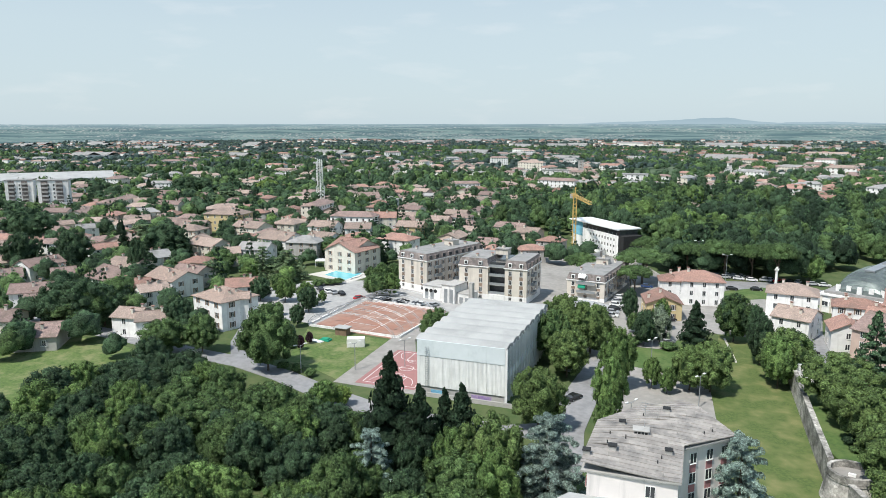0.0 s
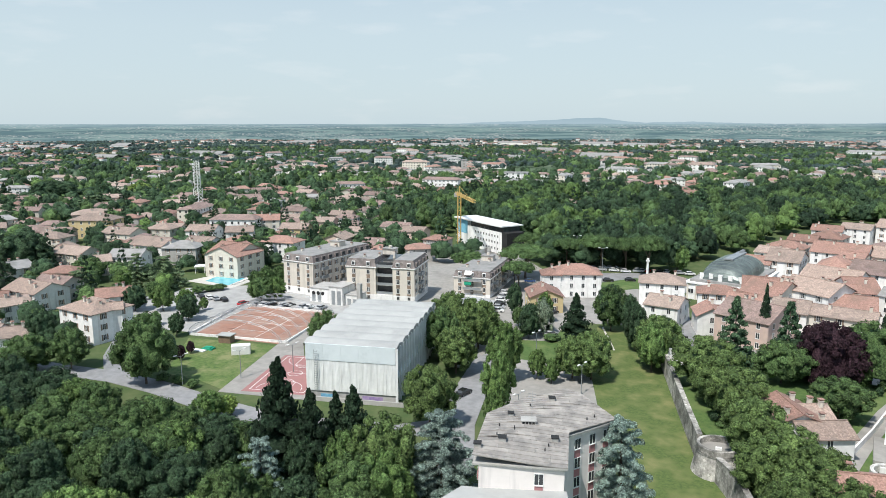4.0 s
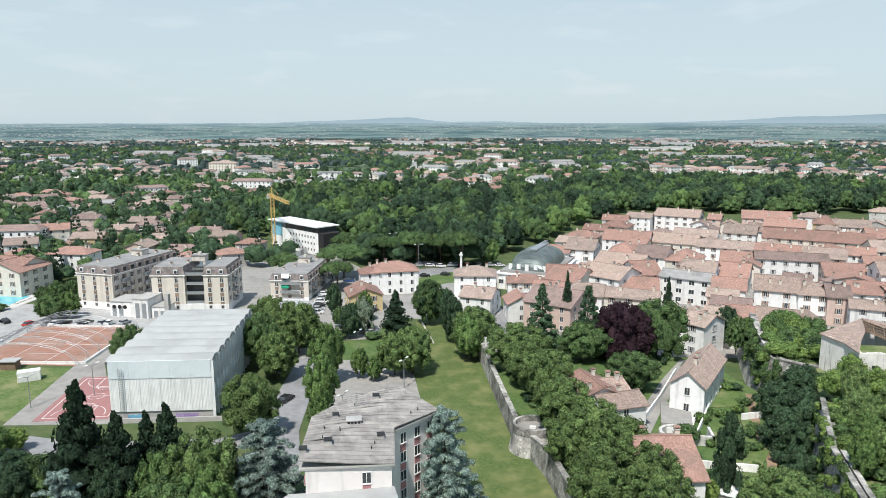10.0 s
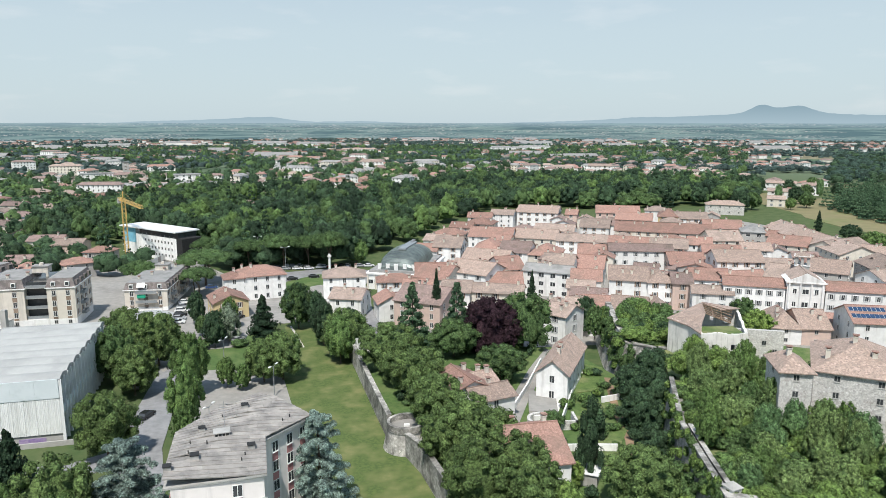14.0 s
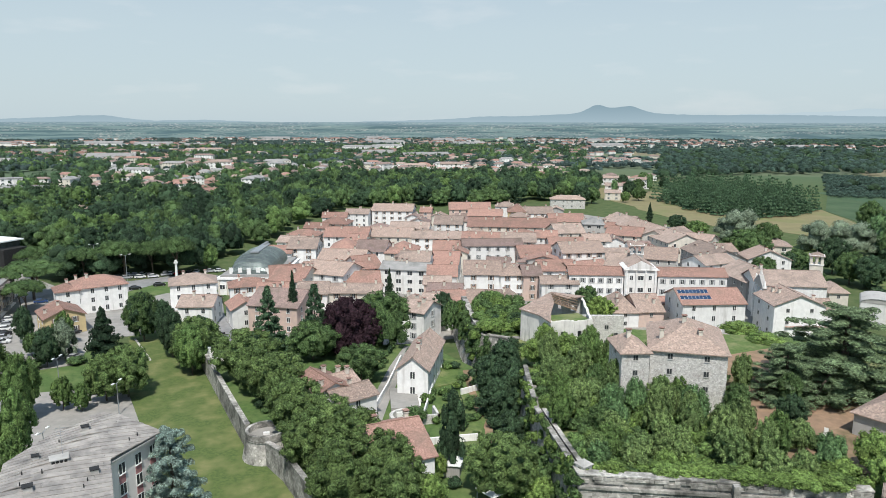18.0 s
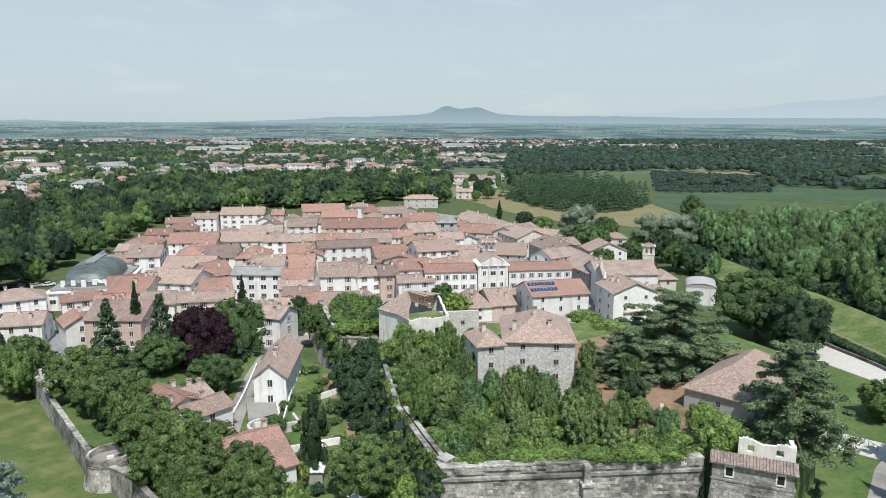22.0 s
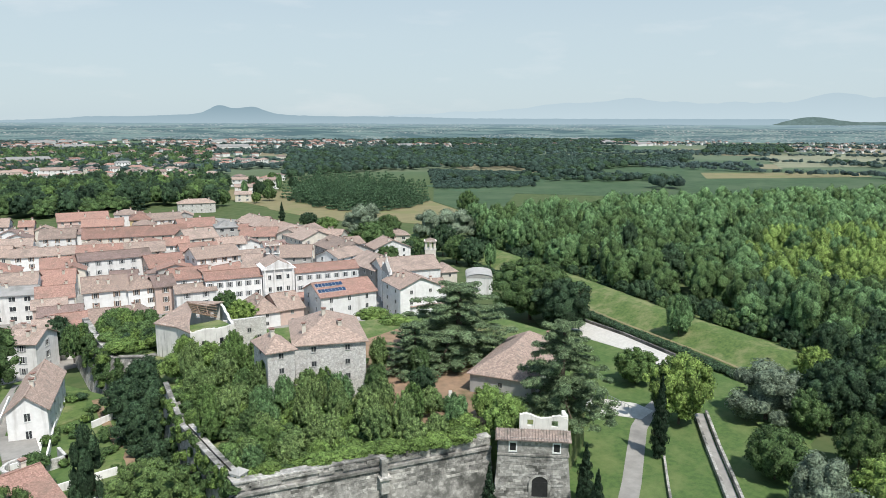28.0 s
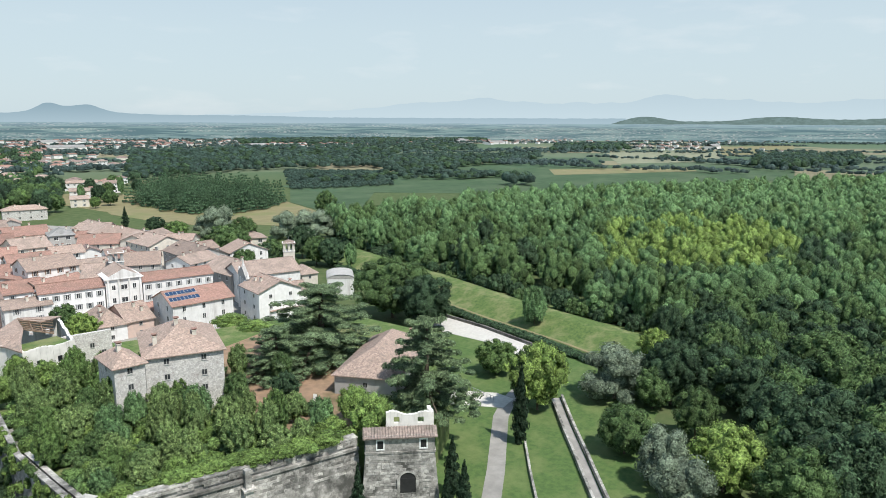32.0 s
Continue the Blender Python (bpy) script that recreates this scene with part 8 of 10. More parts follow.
# ---- old walls ----
def wall_run(o, name, line, z0, z1, thick, batter, m, side=1, cap=None):
    """A wall along a bent line of its outer top edge; its foot stands out by batter on the outer side."""
    nrm = []
    for k in range(len(line)):
        a, b = Vector(line[max(k - 1, 0)]), Vector(line[min(k + 1, len(line) - 1)])
        d = (b - a).normalized()
        nrm.append(Vector((d.y, -d.x)) * side)
    made = []
    for k in range(len(line) - 1):
        s = Shape()
        ring = []
        for j in (k, k + 1):
            p, n = Vector(line[j]), nrm[j]
            zt = z1[j] if isinstance(z1, (list, tuple)) else z1
            ring.append([(*(p + n * batter), z0), (*p, zt), (*(p - n * thick), zt), (*(p - n * thick), z0)])
        a, b = ring
        for q in range(4):
            r = (q + 1) % 4
            s.face([a[q], b[q], b[r], a[r]] if side < 0 else [a[r], b[r], b[q], a[q]])
        s.face(a)
        s.face(b[::-1])
        made.append(part(name, s, m, o))
        if cap:
            c = Shape()
            pa, pb, na, nb = Vector(line[k]), Vector(line[k + 1]), nrm[k], nrm[k + 1]
            za = z1[k] if isinstance(z1, (list, tuple)) else z1
            zb = z1[k + 1] if isinstance(z1, (list, tuple)) else z1
            lo = [(*(pa + na * 0.18), za), (*(pb + nb * 0.18), zb), (*(pb - nb * (thick + 0.1)), zb), (*(pa - na * (thick + 0.1)), za)]
            hi = [(x, y, z + 0.22) for x, y, z in lo]
            c.face(hi)
            for q in range(4):
                r = (q + 1) % 4
                c.face([lo[q], lo[r], hi[r], hi[q]])
            part("coping", c, cap, o)
    return made


M["rampart"] = mat("rampart", (0.44, 0.42, 0.385), (0.2, 0.195, 0.175), 0.4, tile=2.6, stain=(0.07, 0.07, 0.062), stain_scale=0.2, stain_at=(0.46, 0.62), bump=0.9, bump_scale=2.5)
M["rampart_pale"] = mat("rampart_pale", (0.5, 0.48, 0.44), (0.28, 0.27, 0.245), 0.6, tile=2.6, stain=(0.1, 0.097, 0.088), stain_scale=0.28, stain_at=(0.46, 0.62), bump=0.8, bump_scale=2.5, rand=0.25)
M["ruin_plaster"] = mat("ruin_plaster", (0.74, 0.72, 0.67), (0.6, 0.58, 0.54), 0.5, stain=(0.26, 0.25, 0.22), stain_scale=0.3, stain_at=(0.54, 0.74), bump=0.5, streak=True)

moat = thing("moat_wall", "grey stone rampart wall along the grassy moat", "wall", kind="structure")
LINE = [(-15.2, 178.0), (-13.3, 169.5), (-9.6, 153.0), (-5.9, 136.8), (-3.6, 127.0)]
wall_run(moat, "wall", LINE, -0.5, 5.0, 0.7, 1.1, "rampart_pale", -1, "rampart_pale")
LINE2 = [(-0.2, 120.0), (2.5, 113.7), (6.2, 100.2), (12.0, 84.0), (20.0, 62.0)]
wall_run(moat, "wall", LINE2, -0.5, [4.4, 5.2, 5.4, 5.6, 5.6], 0.7, 1.1, "rampart_pale", -1, "rampart_pale")

bast = thing("bastion", "round grey stone bastion with a low parapet", "tower", pose(-0.6, 124.0, 0))
q, n = Shape(), 28
for k in range(n):
    u0, u1 = (2 * math.pi * j / n for j in (k, k + 1))
    for r0, z0, r1, z1 in ((4.5, -0.4, 3.6, 4.0), (3.8, 4.0, 3.8, 4.25), (3.65, 4.25, 3.65, 5.2), (3.65, 5.2, 3.1, 5.2), (3.1, 5.2, 3.1, 4.1)):
        q.face([(r0 * math.cos(u0), r0 * math.sin(u0), z0), (r0 * math.cos(u1), r0 * math.sin(u1), z0), (r1 * math.cos(u1), r1 * math.sin(u1), z1), (r1 * math.cos(u0), r1 * math.sin(u0), z1)])
part("wall", q, "rampart_pale", bast)
q = Shape()
q.prism([(3.2 * math.cos(2 * math.pi * k / n), 3.2 * math.sin(2 * math.pi * k / n)) for k in range(n)], 3.6, 4.1)
part("platform", q, "paving", bast)
q = Shape()
q.box(-0.5, -0.3, 4.1, 0.6, 0.3, 4.5)
part("bench", q, "frame_white", bast, "white stone bench")
gate = thing("gate_pier", "white plastered gate pier at the end of the wall", "gate", pose(-12.0, 172.0, 4.6))
for x in (-1.6, 0.2, 2.0):
    q = Shape()
    q.box(x, -0.4, -4.8, x + 0.7, 0.4, 1.5)
    q.box(x - 0.1, -0.5, 1.5, x + 0.8, 0.5, 1.7)
    part("pier", q, "plaster_white", gate)
q = Shape()
q.box(-1.6, -0.2, -4.8, 2.7, 0.2, 0.7)
part("wall", q, "plaster_white", gate)

garden = sheet("wall_gardens", [(-12.6, 168.0), (-5.2, 136.0), (2.0, 124.0), (3.2, 113.9), (6.8, 100.4), (12.6, 84.2), (20.6, 62.0), (44.0, 62.0), (39.0, 82.0), (43.0, 106.0), (48.0, 125.0), (47.0, 152.0), (40.0, 172.0), (12.0, 176.0)], 3.0, "lawn", "green gardens on the terrace behind the wall", "lawn", 3.6)
strip("garden_lane", [(12.0, 112.0), (19.2, 126.7), (23.4, 139.2), (29.8, 156.0), (36.2, 170.0)], 3.6, 3.08, "paving", "pale narrow lane between garden houses", "path")
strip("garden_path", [(35.0, 100.0), (40.0, 118.0), (41.5, 132.0), (45.0, 150.0)], 1.6, 3.06, "earth", "brown garden path below the castle wall", "path")
sheet("vegetable_patch", [(33.0, 104.0), (39.0, 106.0), (38.5, 110.0), (33.0, 109.0)], 3.07, "earth", "pale earth vegetable patch in a garden", "ground")
sheet("house_terrace", [(25.2, 141.0), (30.7, 139.5), (29.2, 129.1), (23.6, 130.2)], 4.0, "paving", "white paved roof terrace before the house", "terrace", 1.0)
o = thing("old_well_tower", "low round stone tower open at the top", "tower", pose(25.4, 125.5, 3.0))
q = Shape()
for k in range(20):
    u0, u1 = (2 * math.pi * j / 20 for j in (k, k + 1))
    for r0, z0, r1, z1 in ((3.0, -0.3, 3.0, 1.5), (3.0, 1.5, 2.4, 1.5), (2.4, 1.5, 2.4, 0.2)):
        q.face([(r0 * math.cos(u0), r0 * math.sin(u0), z0), (r0 * math.cos(u1), r0 * math.sin(u1), z0), (r1 * math.cos(u1), r1 * math.sin(u1), z1), (r1 * math.cos(u0), r1 * math.sin(u0), z1)])
part("wall", q, "stone", o)
q = Shape()
q.box(2.6, -2.4, -0.2, 6.4, -1.9, 1.8)
q.box(5.9, -2.4, -0.2, 6.4, 2.0, 1.8)
part("garden_wall", q, "stone", o)
o = thing("garden_awning", "white garden awning on thin posts", "awning", pose(33.0, 93.5, 3.0, 0, 0, 25))
q = Shape()
q.box(-2.6, -2.0, 2.2, 2.6, 2.0, 2.32)
part("canopy", q, "frame_white", o)
for x in (-2.4, 2.3):
    for y in (-1.8, 1.7):
        q = Shape()
        q.box(x, y, -0.1, x + 0.1, y + 0.1, 2.2)
        part("post", q, "metal_grey", o)

# ---- castle ----
sheet("castle_ground", [(42.0, 84.0), (76.8, 70.0), (83.5, 59.5), (92.0, 65.0), (106.2, 70.8), (134.5, 101.6), (135.4, 128.6), (106.0, 140.0), (81.3, 152.0), (55.6, 148.0), (50.5, 124.0), (45.0, 105.5)], 10.0, "meadow", "rough grass inside the castle walls", "ground", 10.4)
fort = thing("castle_wall", "weathered dark stone castle rampart with a pale cordon", "castle wall", kind="structure")
FRONT = [(41.0, 82.2), (53.0, 77.5), (65.0, 72.8), (76.8, 68.2)]
wall_run(fort, "wall", FRONT, -1.0, 10.6, 2.2, 1.6, "rampart", 1)
wall_run(fort, "parapet", [(41.1, 82.4), (53.1, 77.7), (65.1, 73.0), (76.9, 68.4)], 10.4, 12.0, 1.3, 0.0, "rampart_pale", 1, "rampart_pale")
LEFT = [(49.1, 124.3), (46.5, 115.0), (44.0, 105.7), (42.5, 94.0), (41.0, 82.2)]
wall_run(fort, "wall", LEFT, -1.0, 10.6, 2.0, 1.6, "rampart", 1)
wall_run(fort, "parapet", [(49.2, 124.3), (46.6, 115.0), (44.1, 105.7), (42.6, 94.0), (41.1, 82.4)], 10.4, [12.6, 12.2, 11.8, 11.8, 12.0], 0.6, 0.0, "rampart_pale", 1, "rampart_pale")
wall_run(fort, "inner_parapet", [(45.4, 105.6), (43.9, 94.0), (42.9, 85.0)], 9.9, 11.6, 0.5, 0.0, "rampart_pale", 1, "rampart_pale")
for k in range(9):
    q = Shape()
    q.box(-0.8, -0.55, 0, 0.8, 0.55, 0.14)
    part("step", q, "concrete", fort).matrix_local = pose(44.3 - 0.13 * k, 103.5 - 1.9 * k, 10.75 + 0.03 * (k % 2), 0, 0, 2)
# cordon moulding and courses of stones on the front
for k in range(3):
    (ax, ay), (bx, by) = FRONT[k], FRONT[k + 1]
    q = Shape()
    L = math.hypot(bx - ax, by - ay)
    q.box(0, -0.42, 10.25, L, 0.2, 10.65)
    part("cordon", q, "rampart_pale", fort).matrix_local = pose(ax, ay, 0, 0, 0, math.degrees(math.atan2(by - ay, bx - ax)))
stones = []
sr2 = random.Random(17)
for w in (0.7, 0.95, 1.2, 1.5):
    q = Shape()
    q.box(-w / 2, -0.1, -0.2, w / 2, 0.2, 0.2)
    stones.append((w, q.mesh("stone", "rampart_pale")))
fd = math.atan2(FRONT[3][1] - FRONT[0][1], FRONT[3][0] - FRONT[0][0])
for row in range(11):
    z = 11.7 - row * 0.45
    if 9.9 < z < 10.8:
        continue
    u = 0.4 + sr2.uniform(0, 0.5)
    while u < 37.4:
        w, me = sr2.choice(stones)
        if sr2.random() < 0.72:
            b = 0.0 if z > 10.6 else 1.6 * (10.6 - z) / 11.6
            ob = part("stone", me, None, fort)
            ob.matrix_local = Matrix.Translation((FRONT[0][0] + math.cos(fd) * (u + w / 2) + math.sin(fd) * (b - 0.03), FRONT[0][1] + math.sin(fd) * (u + w / 2) - math.cos(fd) * (b - 0.03), z)) @ Matrix.Rotation(fd, 4, "Z") @ Matrix.Rotation(0.0 if z > 10.6 else -0.14, 4, "X")
        u += w + 0.04
q = Shape()
q.box(-0.6, -0.9, -2.0, 0.6, 0.3, 0.2)
q.box(-0.9, -1.2, 0.2, 0.9, 0.4, 0.5)
q.box(-0.45, -0.6, 0.5, 0.45, 0.3, 3.2)
part("buttress", q, "rampart_pale", fort, "pale stone buttress").matrix_local = pose(60.2, 74.2, 9.0, 0, 0, math.degrees(fd))
o = thing("sentry_box", "small pale stone sentry box on the wall corner", "turret", pose(42.6, 84.0, 11.0, 0, 0, 20))
q = Shape()
q.box(-0.8, -0.8, -1.1, 0.8, 0.8, 1.9)
q.box(-0.25, -0.84, 0.6, 0.25, -0.79, 1.3, 1)
q.box(-0.84, -0.25, 0.6, -0.79, 0.25, 1.3, 1)
part("body", q, ["ruin_plaster", "dark"], o)
part("roof", roof_shape(1.6, 1.6, 1.9, 0.6, "hip", 0.2, 0.1), "concrete", o)

# inner rampart, overgrown
o = thing("inner_wall", "steep mossy stone rampart beside the gardens", "wall", kind="structure")
wall_run(o, "wall", [(55.5, 190.0), (54.2, 182.5), (51.6, 167.0), (49.9, 153.0)], 0.0, 10.2, 1.2, 3.0, "rampart_pale", 1, "rampart_pale")
wall_run(o, "wall", [(49.9, 153.0), (55.0, 148.5), (57.6, 148.2)], 0.0, 10.2, 1.2, 1.0, "rampart_pale", 1, "rampart_pale")
sheet("bastion_terrace", [(50.6, 153.5), (52.3, 167.0), (55.0, 182.5), (66.0, 184.0), (70.0, 160.0), (58.0, 148.8)], 9.9, "meadow", "overgrown terrace on top of the rampart", "ground", 10.2)

# corner tower with a ruined upper storey
tw = thing("castle_tower", "dark stone corner tower with ruined white upper storey", "tower", pose(75.9, 65.9, 0, 0, 0, -49.6))
q = Shape()
b, t = 1.0, 10.4
W, D = 10.6, 9.5
q.face([(-b, -b, -1), (W + b, -b, -1), (W, 0, t), (0, 0, t)])
q.face([(W + b, -b, -1), (W + b, D, -1), (W, D, t), (W, 0, t)])
q.face([(-b, D, -1), (-b, -b, -1), (0, 0, t), (0, D, t)])
q.face([(W + b, D, -1), (-b, D, -1), (0, D, t), (W, D, t)])
q.face([(0, 0, t), (W, 0, t), (W, D, t), (0, D, t)])
part("wall", q, "rampart", tw)
for row in range(20):
    z = 10.0 - row * 0.46
    u = 0.1 + 0.3 * (row % 2)
    while u < W - 0.6:
        w, me = sr2.choice(stones)
        if sr2.random() < 0.7 and u + w < W:
            off = b * (t - z) / (t + 1)
            part("stone", me, None, tw).matrix_local = Matrix.Translation((u + w / 2, -off + 0.04, z)) @ Matrix.Rotation(-0.088, 4, "X")
        u += w + 0.05
q = Shape()
q.box(-0.15, -0.15, 10.3, W + 0.15, 0.6, 10.6)
q.box(-0.15, 0.6, 10.3, 0.6, D, 10.6)
q.box(W - 0.6, 0.6, 10.3, W + 0.15, D, 10.6)
part("cordon", q, "rampart_pale", tw)
q = Shape()
q.box(0.0, 0.0, 10.6, W, 0.7, 13.2)
q.box(0.0, 0.7, 10.6, 0.7, 4.0, 13.2)
q.box(W - 0.7, 0.7, 10.6, W, 4.0, 13.2)
part("storey", q, "rampart_pale", tw)
q = Shape()
q.face([(-0.4, -0.5, 13.0), (W + 0.4, -0.5, 13.0), (W + 0.4, 2.0, 13.75), (-0.4, 2.0, 13.75)])
q.face([(-0.4, -0.5, 12.85), (-0.4, 2.0, 13.6), (W + 0.4, 2.0, 13.6), (W + 0.4, -0.5, 12.85)])
q.face([(-0.4, -0.5, 12.85), (W + 0.4, -0.5, 12.85), (W + 0.4, -0.5, 13.0), (-0.4, -0.5, 13.0)])
part("roof", q, "tile_ruin", tw)
for k in range(26):
    q = Shape()
    q.tube((0, -0.55, 13.02), (0, 2.0, 13.78), 0.11, 0.1, 5)
    part("roof_tile", q, "tile_ruin", tw).location = (-0.2 + k * (W + 0.4) / 26, 0, 0)
ruin_rng = random.Random(44)


def broken_wall(o, name, L, base, top, holes, thick, m, at, label=""):
    """A wall of narrow upright pieces with a crumbled top; holes: (from, to, low, high) go through it."""
    q = Shape()
    cuts = sorted({0.0, L} | {h[k] for h in holes for k in (0, 1)} | {0.45 * k for k in range(int(L / 0.45) + 1)})
    levels = sorted({base} | {h[k] for h in holes for k in (2, 3)})
    for a, b in zip(cuts, cuts[1:]):
        mid = (a + b) / 2
        for low, up in zip(levels, levels[1:] + [top(mid) + ruin_rng.uniform(-0.1, 0.08)]):
            if up > low and not any(h0 <= mid <= h1 and z0 <= low < z1 for h0, h1, z0, z1 in holes):
                q.box(a, 0, low, b, thick, up)
    seen = {}
    for v in q.v:
        seen.setdefault(tuple(round(c, 3) for c in v), len(seen))
    q.f = [tuple(seen[tuple(round(c, 3) for c in q.v[k])] for k in f) for f in q.f]
    q.v = list(seen)
    w = part(name, q, m, o, label)
    w.matrix_local = at
    return w


broken_wall(tw, "ruined_wall", 7.4, 13.4, lambda u: 16.0 + 0.3 * math.sin(u * 1.3) - 0.05 * u, [(1.2, 2.1, 14.3, 15.3), (4.9, 5.9, 14.2, 15.2)], 0.6, "ruin_plaster", pose(3.2, 2.0, 0), "broken white plastered wall")
broken_wall(tw, "ruined_wall", 5.6, 13.0, lambda u: 15.9 - 0.3 * u + 0.2 * math.sin(3 * u), [(1.6, 2.7, 13.6, 14.6)], 0.6, "ruin_plaster", pose(W, 2.2, 0, 0, 0, 90), "broken white plastered wall")
broken_wall(tw, "ruined_wall", 4.6, 13.0, lambda u: 14.9 - 0.3 * u + 0.3 * math.sin(4 * u), [], 0.6, "ruin_plaster", pose(3.8, 2.2, 0, 0, 0, 90), "broken white plastered wall")
for u in (1.6, 8.2):
    q = relief("window", [u, u + 0.2, u + 1.1, u + 1.3], [10.9, 11.1, 12.4, 12.7], [[(0.1, 1)] * 3, [(0.1, 1), (0.02, 0), (0.1, 1)], [(0.1, 1)] * 3], ["dark", "frame_white"])
    part("window", q, None, tw)
# no opening is cut: near-black faces paint in the shade of the embrasure
q = Shape()
q.box(5.2, -0.62, 3.2, 7.6, -0.3, 6.4)
for k in range(6):
    u0, u1 = math.pi * k / 6, math.pi * (k + 1) / 6
    q.face([(6.4, -0.55, 6.4), (6.4 + 1.2 * math.cos(u0), -0.55, 6.4 + 0.9 * math.sin(u0)), (6.4 + 1.2 * math.cos(u1), -0.55, 6.4 + 0.9 * math.sin(u1))])
part("embrasure", q, "dark", tw, "dark arched gun opening")
q = Shape()
q.box(4.75, -0.72, 3.0, 5.2, -0.28, 6.4)
q.box(7.6, -0.72, 3.0, 8.05, -0.28, 6.4)
q.box(5.2, -0.8, 2.7, 7.6, -0.28, 3.2)
for k in range(8):
    u0, u1 = math.pi * k / 8, math.pi * (k + 1) / 8
    a, b2, c, d2 = ((6.4 + r * math.cos(u), 6.4 + 0.78 * r * math.sin(u)) for r, u in ((1.2, u0), (1.2, u1), (1.65, u1), (1.65, u0)))
    q.face([(p2[0], -0.66, p2[1]) for p2 in (a, b2, c, d2)])
    q.face([(a[0], -0.66, a[1]), (a[0], -0.2, a[1]), (b2[0], -0.2, b2[1]), (b2[0], -0.66, b2[1])])
part("arch_surround", q, "rampart_pale", tw)
# second opening, its shade likewise a near-black box on the wall
q = Shape()
q.box(2.2, -0.75, 2.4, 3.6, -0.4, 3.3)
part("embrasure", q, "dark", tw)

# ruined house with an open roof
o = thing("ruined_house", "ruined white house with a collapsed tiled roof", "ruin", pose(58.6, 147.0, 8.0))
wr_line = [(-1.0, 1.2), (1.2, -4.6), (1.4, -10.6), (11.0, -11.2), (18.0, 8.0), (12.0, 14.0)]
for k in range(5):
    (ax, ay), (bx, by) = wr_line[k], wr_line[k + 1]
    L, a = math.hypot(bx - ax, by - ay), math.degrees(math.atan2(by - ay, bx - ax))
    holes = [(u * L - 0.5, u * L + 0.5, 5.6, 7.0) for u in (0.3, 0.7)] if L > 7 else []
    broken_wall(o, "wall", L, -2.0, lambda u, k=k: 9.5 - (0.35 * (0.5 + 0.5 * math.sin(u * 0.9 + k)) if k > 0 else 0), holes, 0.6, "ruin_plaster", pose(ax, ay, 0, 0, 0, a))
A, B, C, D, E, F = [(6 + (x - 6) * 1.06, (y - 0) * 1.06, 9.45) for x, y in wr_line]
R1, R2 = (5.4, -3.0, 11.6), (8.4, 6.0, 11.6)
P1, P2 = (3.2, -6.6, 10.4), (9.6, -2.0, 10.7)
for ring_of in ([F, A, R2], [A, B, P1, R1, R2], [B, C, P1], [E, F, R2], [R2, (11.4, 2.6, 10.7), E]):
    q = Shape()
    q.face(ring_of)
    q.face([(x, y, z - 0.2) for x, y, z in ring_of[::-1]])
    for k in range(len(ring_of)):
        (ax, ay, az), (bx, by, bz) = ring_of[k], ring_of[(k + 1) % len(ring_of)]
        q.face([(ax, ay, az - 0.2), (bx, by, bz - 0.2), (bx, by, bz), (ax, ay, az)])
    part("roof", q, "tile_old", o)
for k in range(7):
    q = Shape()
    u = k / 6
    q.tube((5.4 + 3.0 * u, -3.0 + 9.0 * u, 11.5), (10.2 + 4.2 * u, -5.0 + 8.6 * u, 9.8 - 0.4 * math.sin(5 * u)), 0.13, 0.11, 5)
    part("beam", q, "wood", o, "bare roof beam")
for z, k in ((10.9, 0.3), (10.3, 0.62)):
    q = Shape()
    q.tube((5.4 + 5.2 * k, -3.0 - 1.6 * k, z), (8.4 + 6.0 * k, 6.0 - 2.4 * k, z), 0.11, 0.11, 5)
    part("beam", q, "wood", o, "bare roof beam")
# near-black slab that paints in the shade of the hollow house
q = Shape()
q.box(2.2, -9.6, 4.4, 12.0, 4.0, 4.5)
part("inner_floor", q, "dark", o, "black slab painted as the shade inside the ruin")
q = Shape()
q.box(2.2, -10.2, 8.2, 10.8, -4.6, 9.1)
part("fallen_floor", q, "meadow", o, "overgrown fallen floor")
o = thing("curtain_wall", "grey stone ruin wall with empty windows", "ruin", pose(70.5, 142.6, 8.0, 0, 0, -16))
q = Shape()
q.box(0, 0, -2, 9.5, 0.8, 8.4)
part("wall", q, "stone", o)
for x, z in ((2.2, 1.8), (5.6, 5.2), (5.6, 1.6), (2.2, 5.4), (7.8, 3.4)):
    part("window", WIN["small"], None, o).location = (x, 0, z)
o = thing("broken_pinnacle", "pointed remnant of a ruined stone wall", "ruin", pose(81.5, 81.5, 10.0, 0, 0, 30))
q = Shape()
q.face([(-1.6, 0, -0.2), (1.2, 0, -0.2), (0.6, 0, 2.2), (0.1, 0, 4.6), (-0.3, 0, 2.6)])
q.face([(1.2, 0.6, -0.2), (-1.6, 0.6, -0.2), (-0.3, 0.6, 2.6), (0.1, 0.6, 4.6), (0.6, 0.6, 2.2)])
for a, c in (((1.2, -0.2), (0.6, 2.2)), ((0.6, 2.2), (0.1, 4.6)), ((0.1, 4.6), (-0.3, 2.6)), ((-0.3, 2.6), (-1.6, -0.2))):
    q.face([(a[0], 0, a[1]), (a[0], 0.6, a[1]), (c[0], 0.6, c[1]), (c[0], 0, c[1])])
part("wall", q, "ruin_plaster", o)

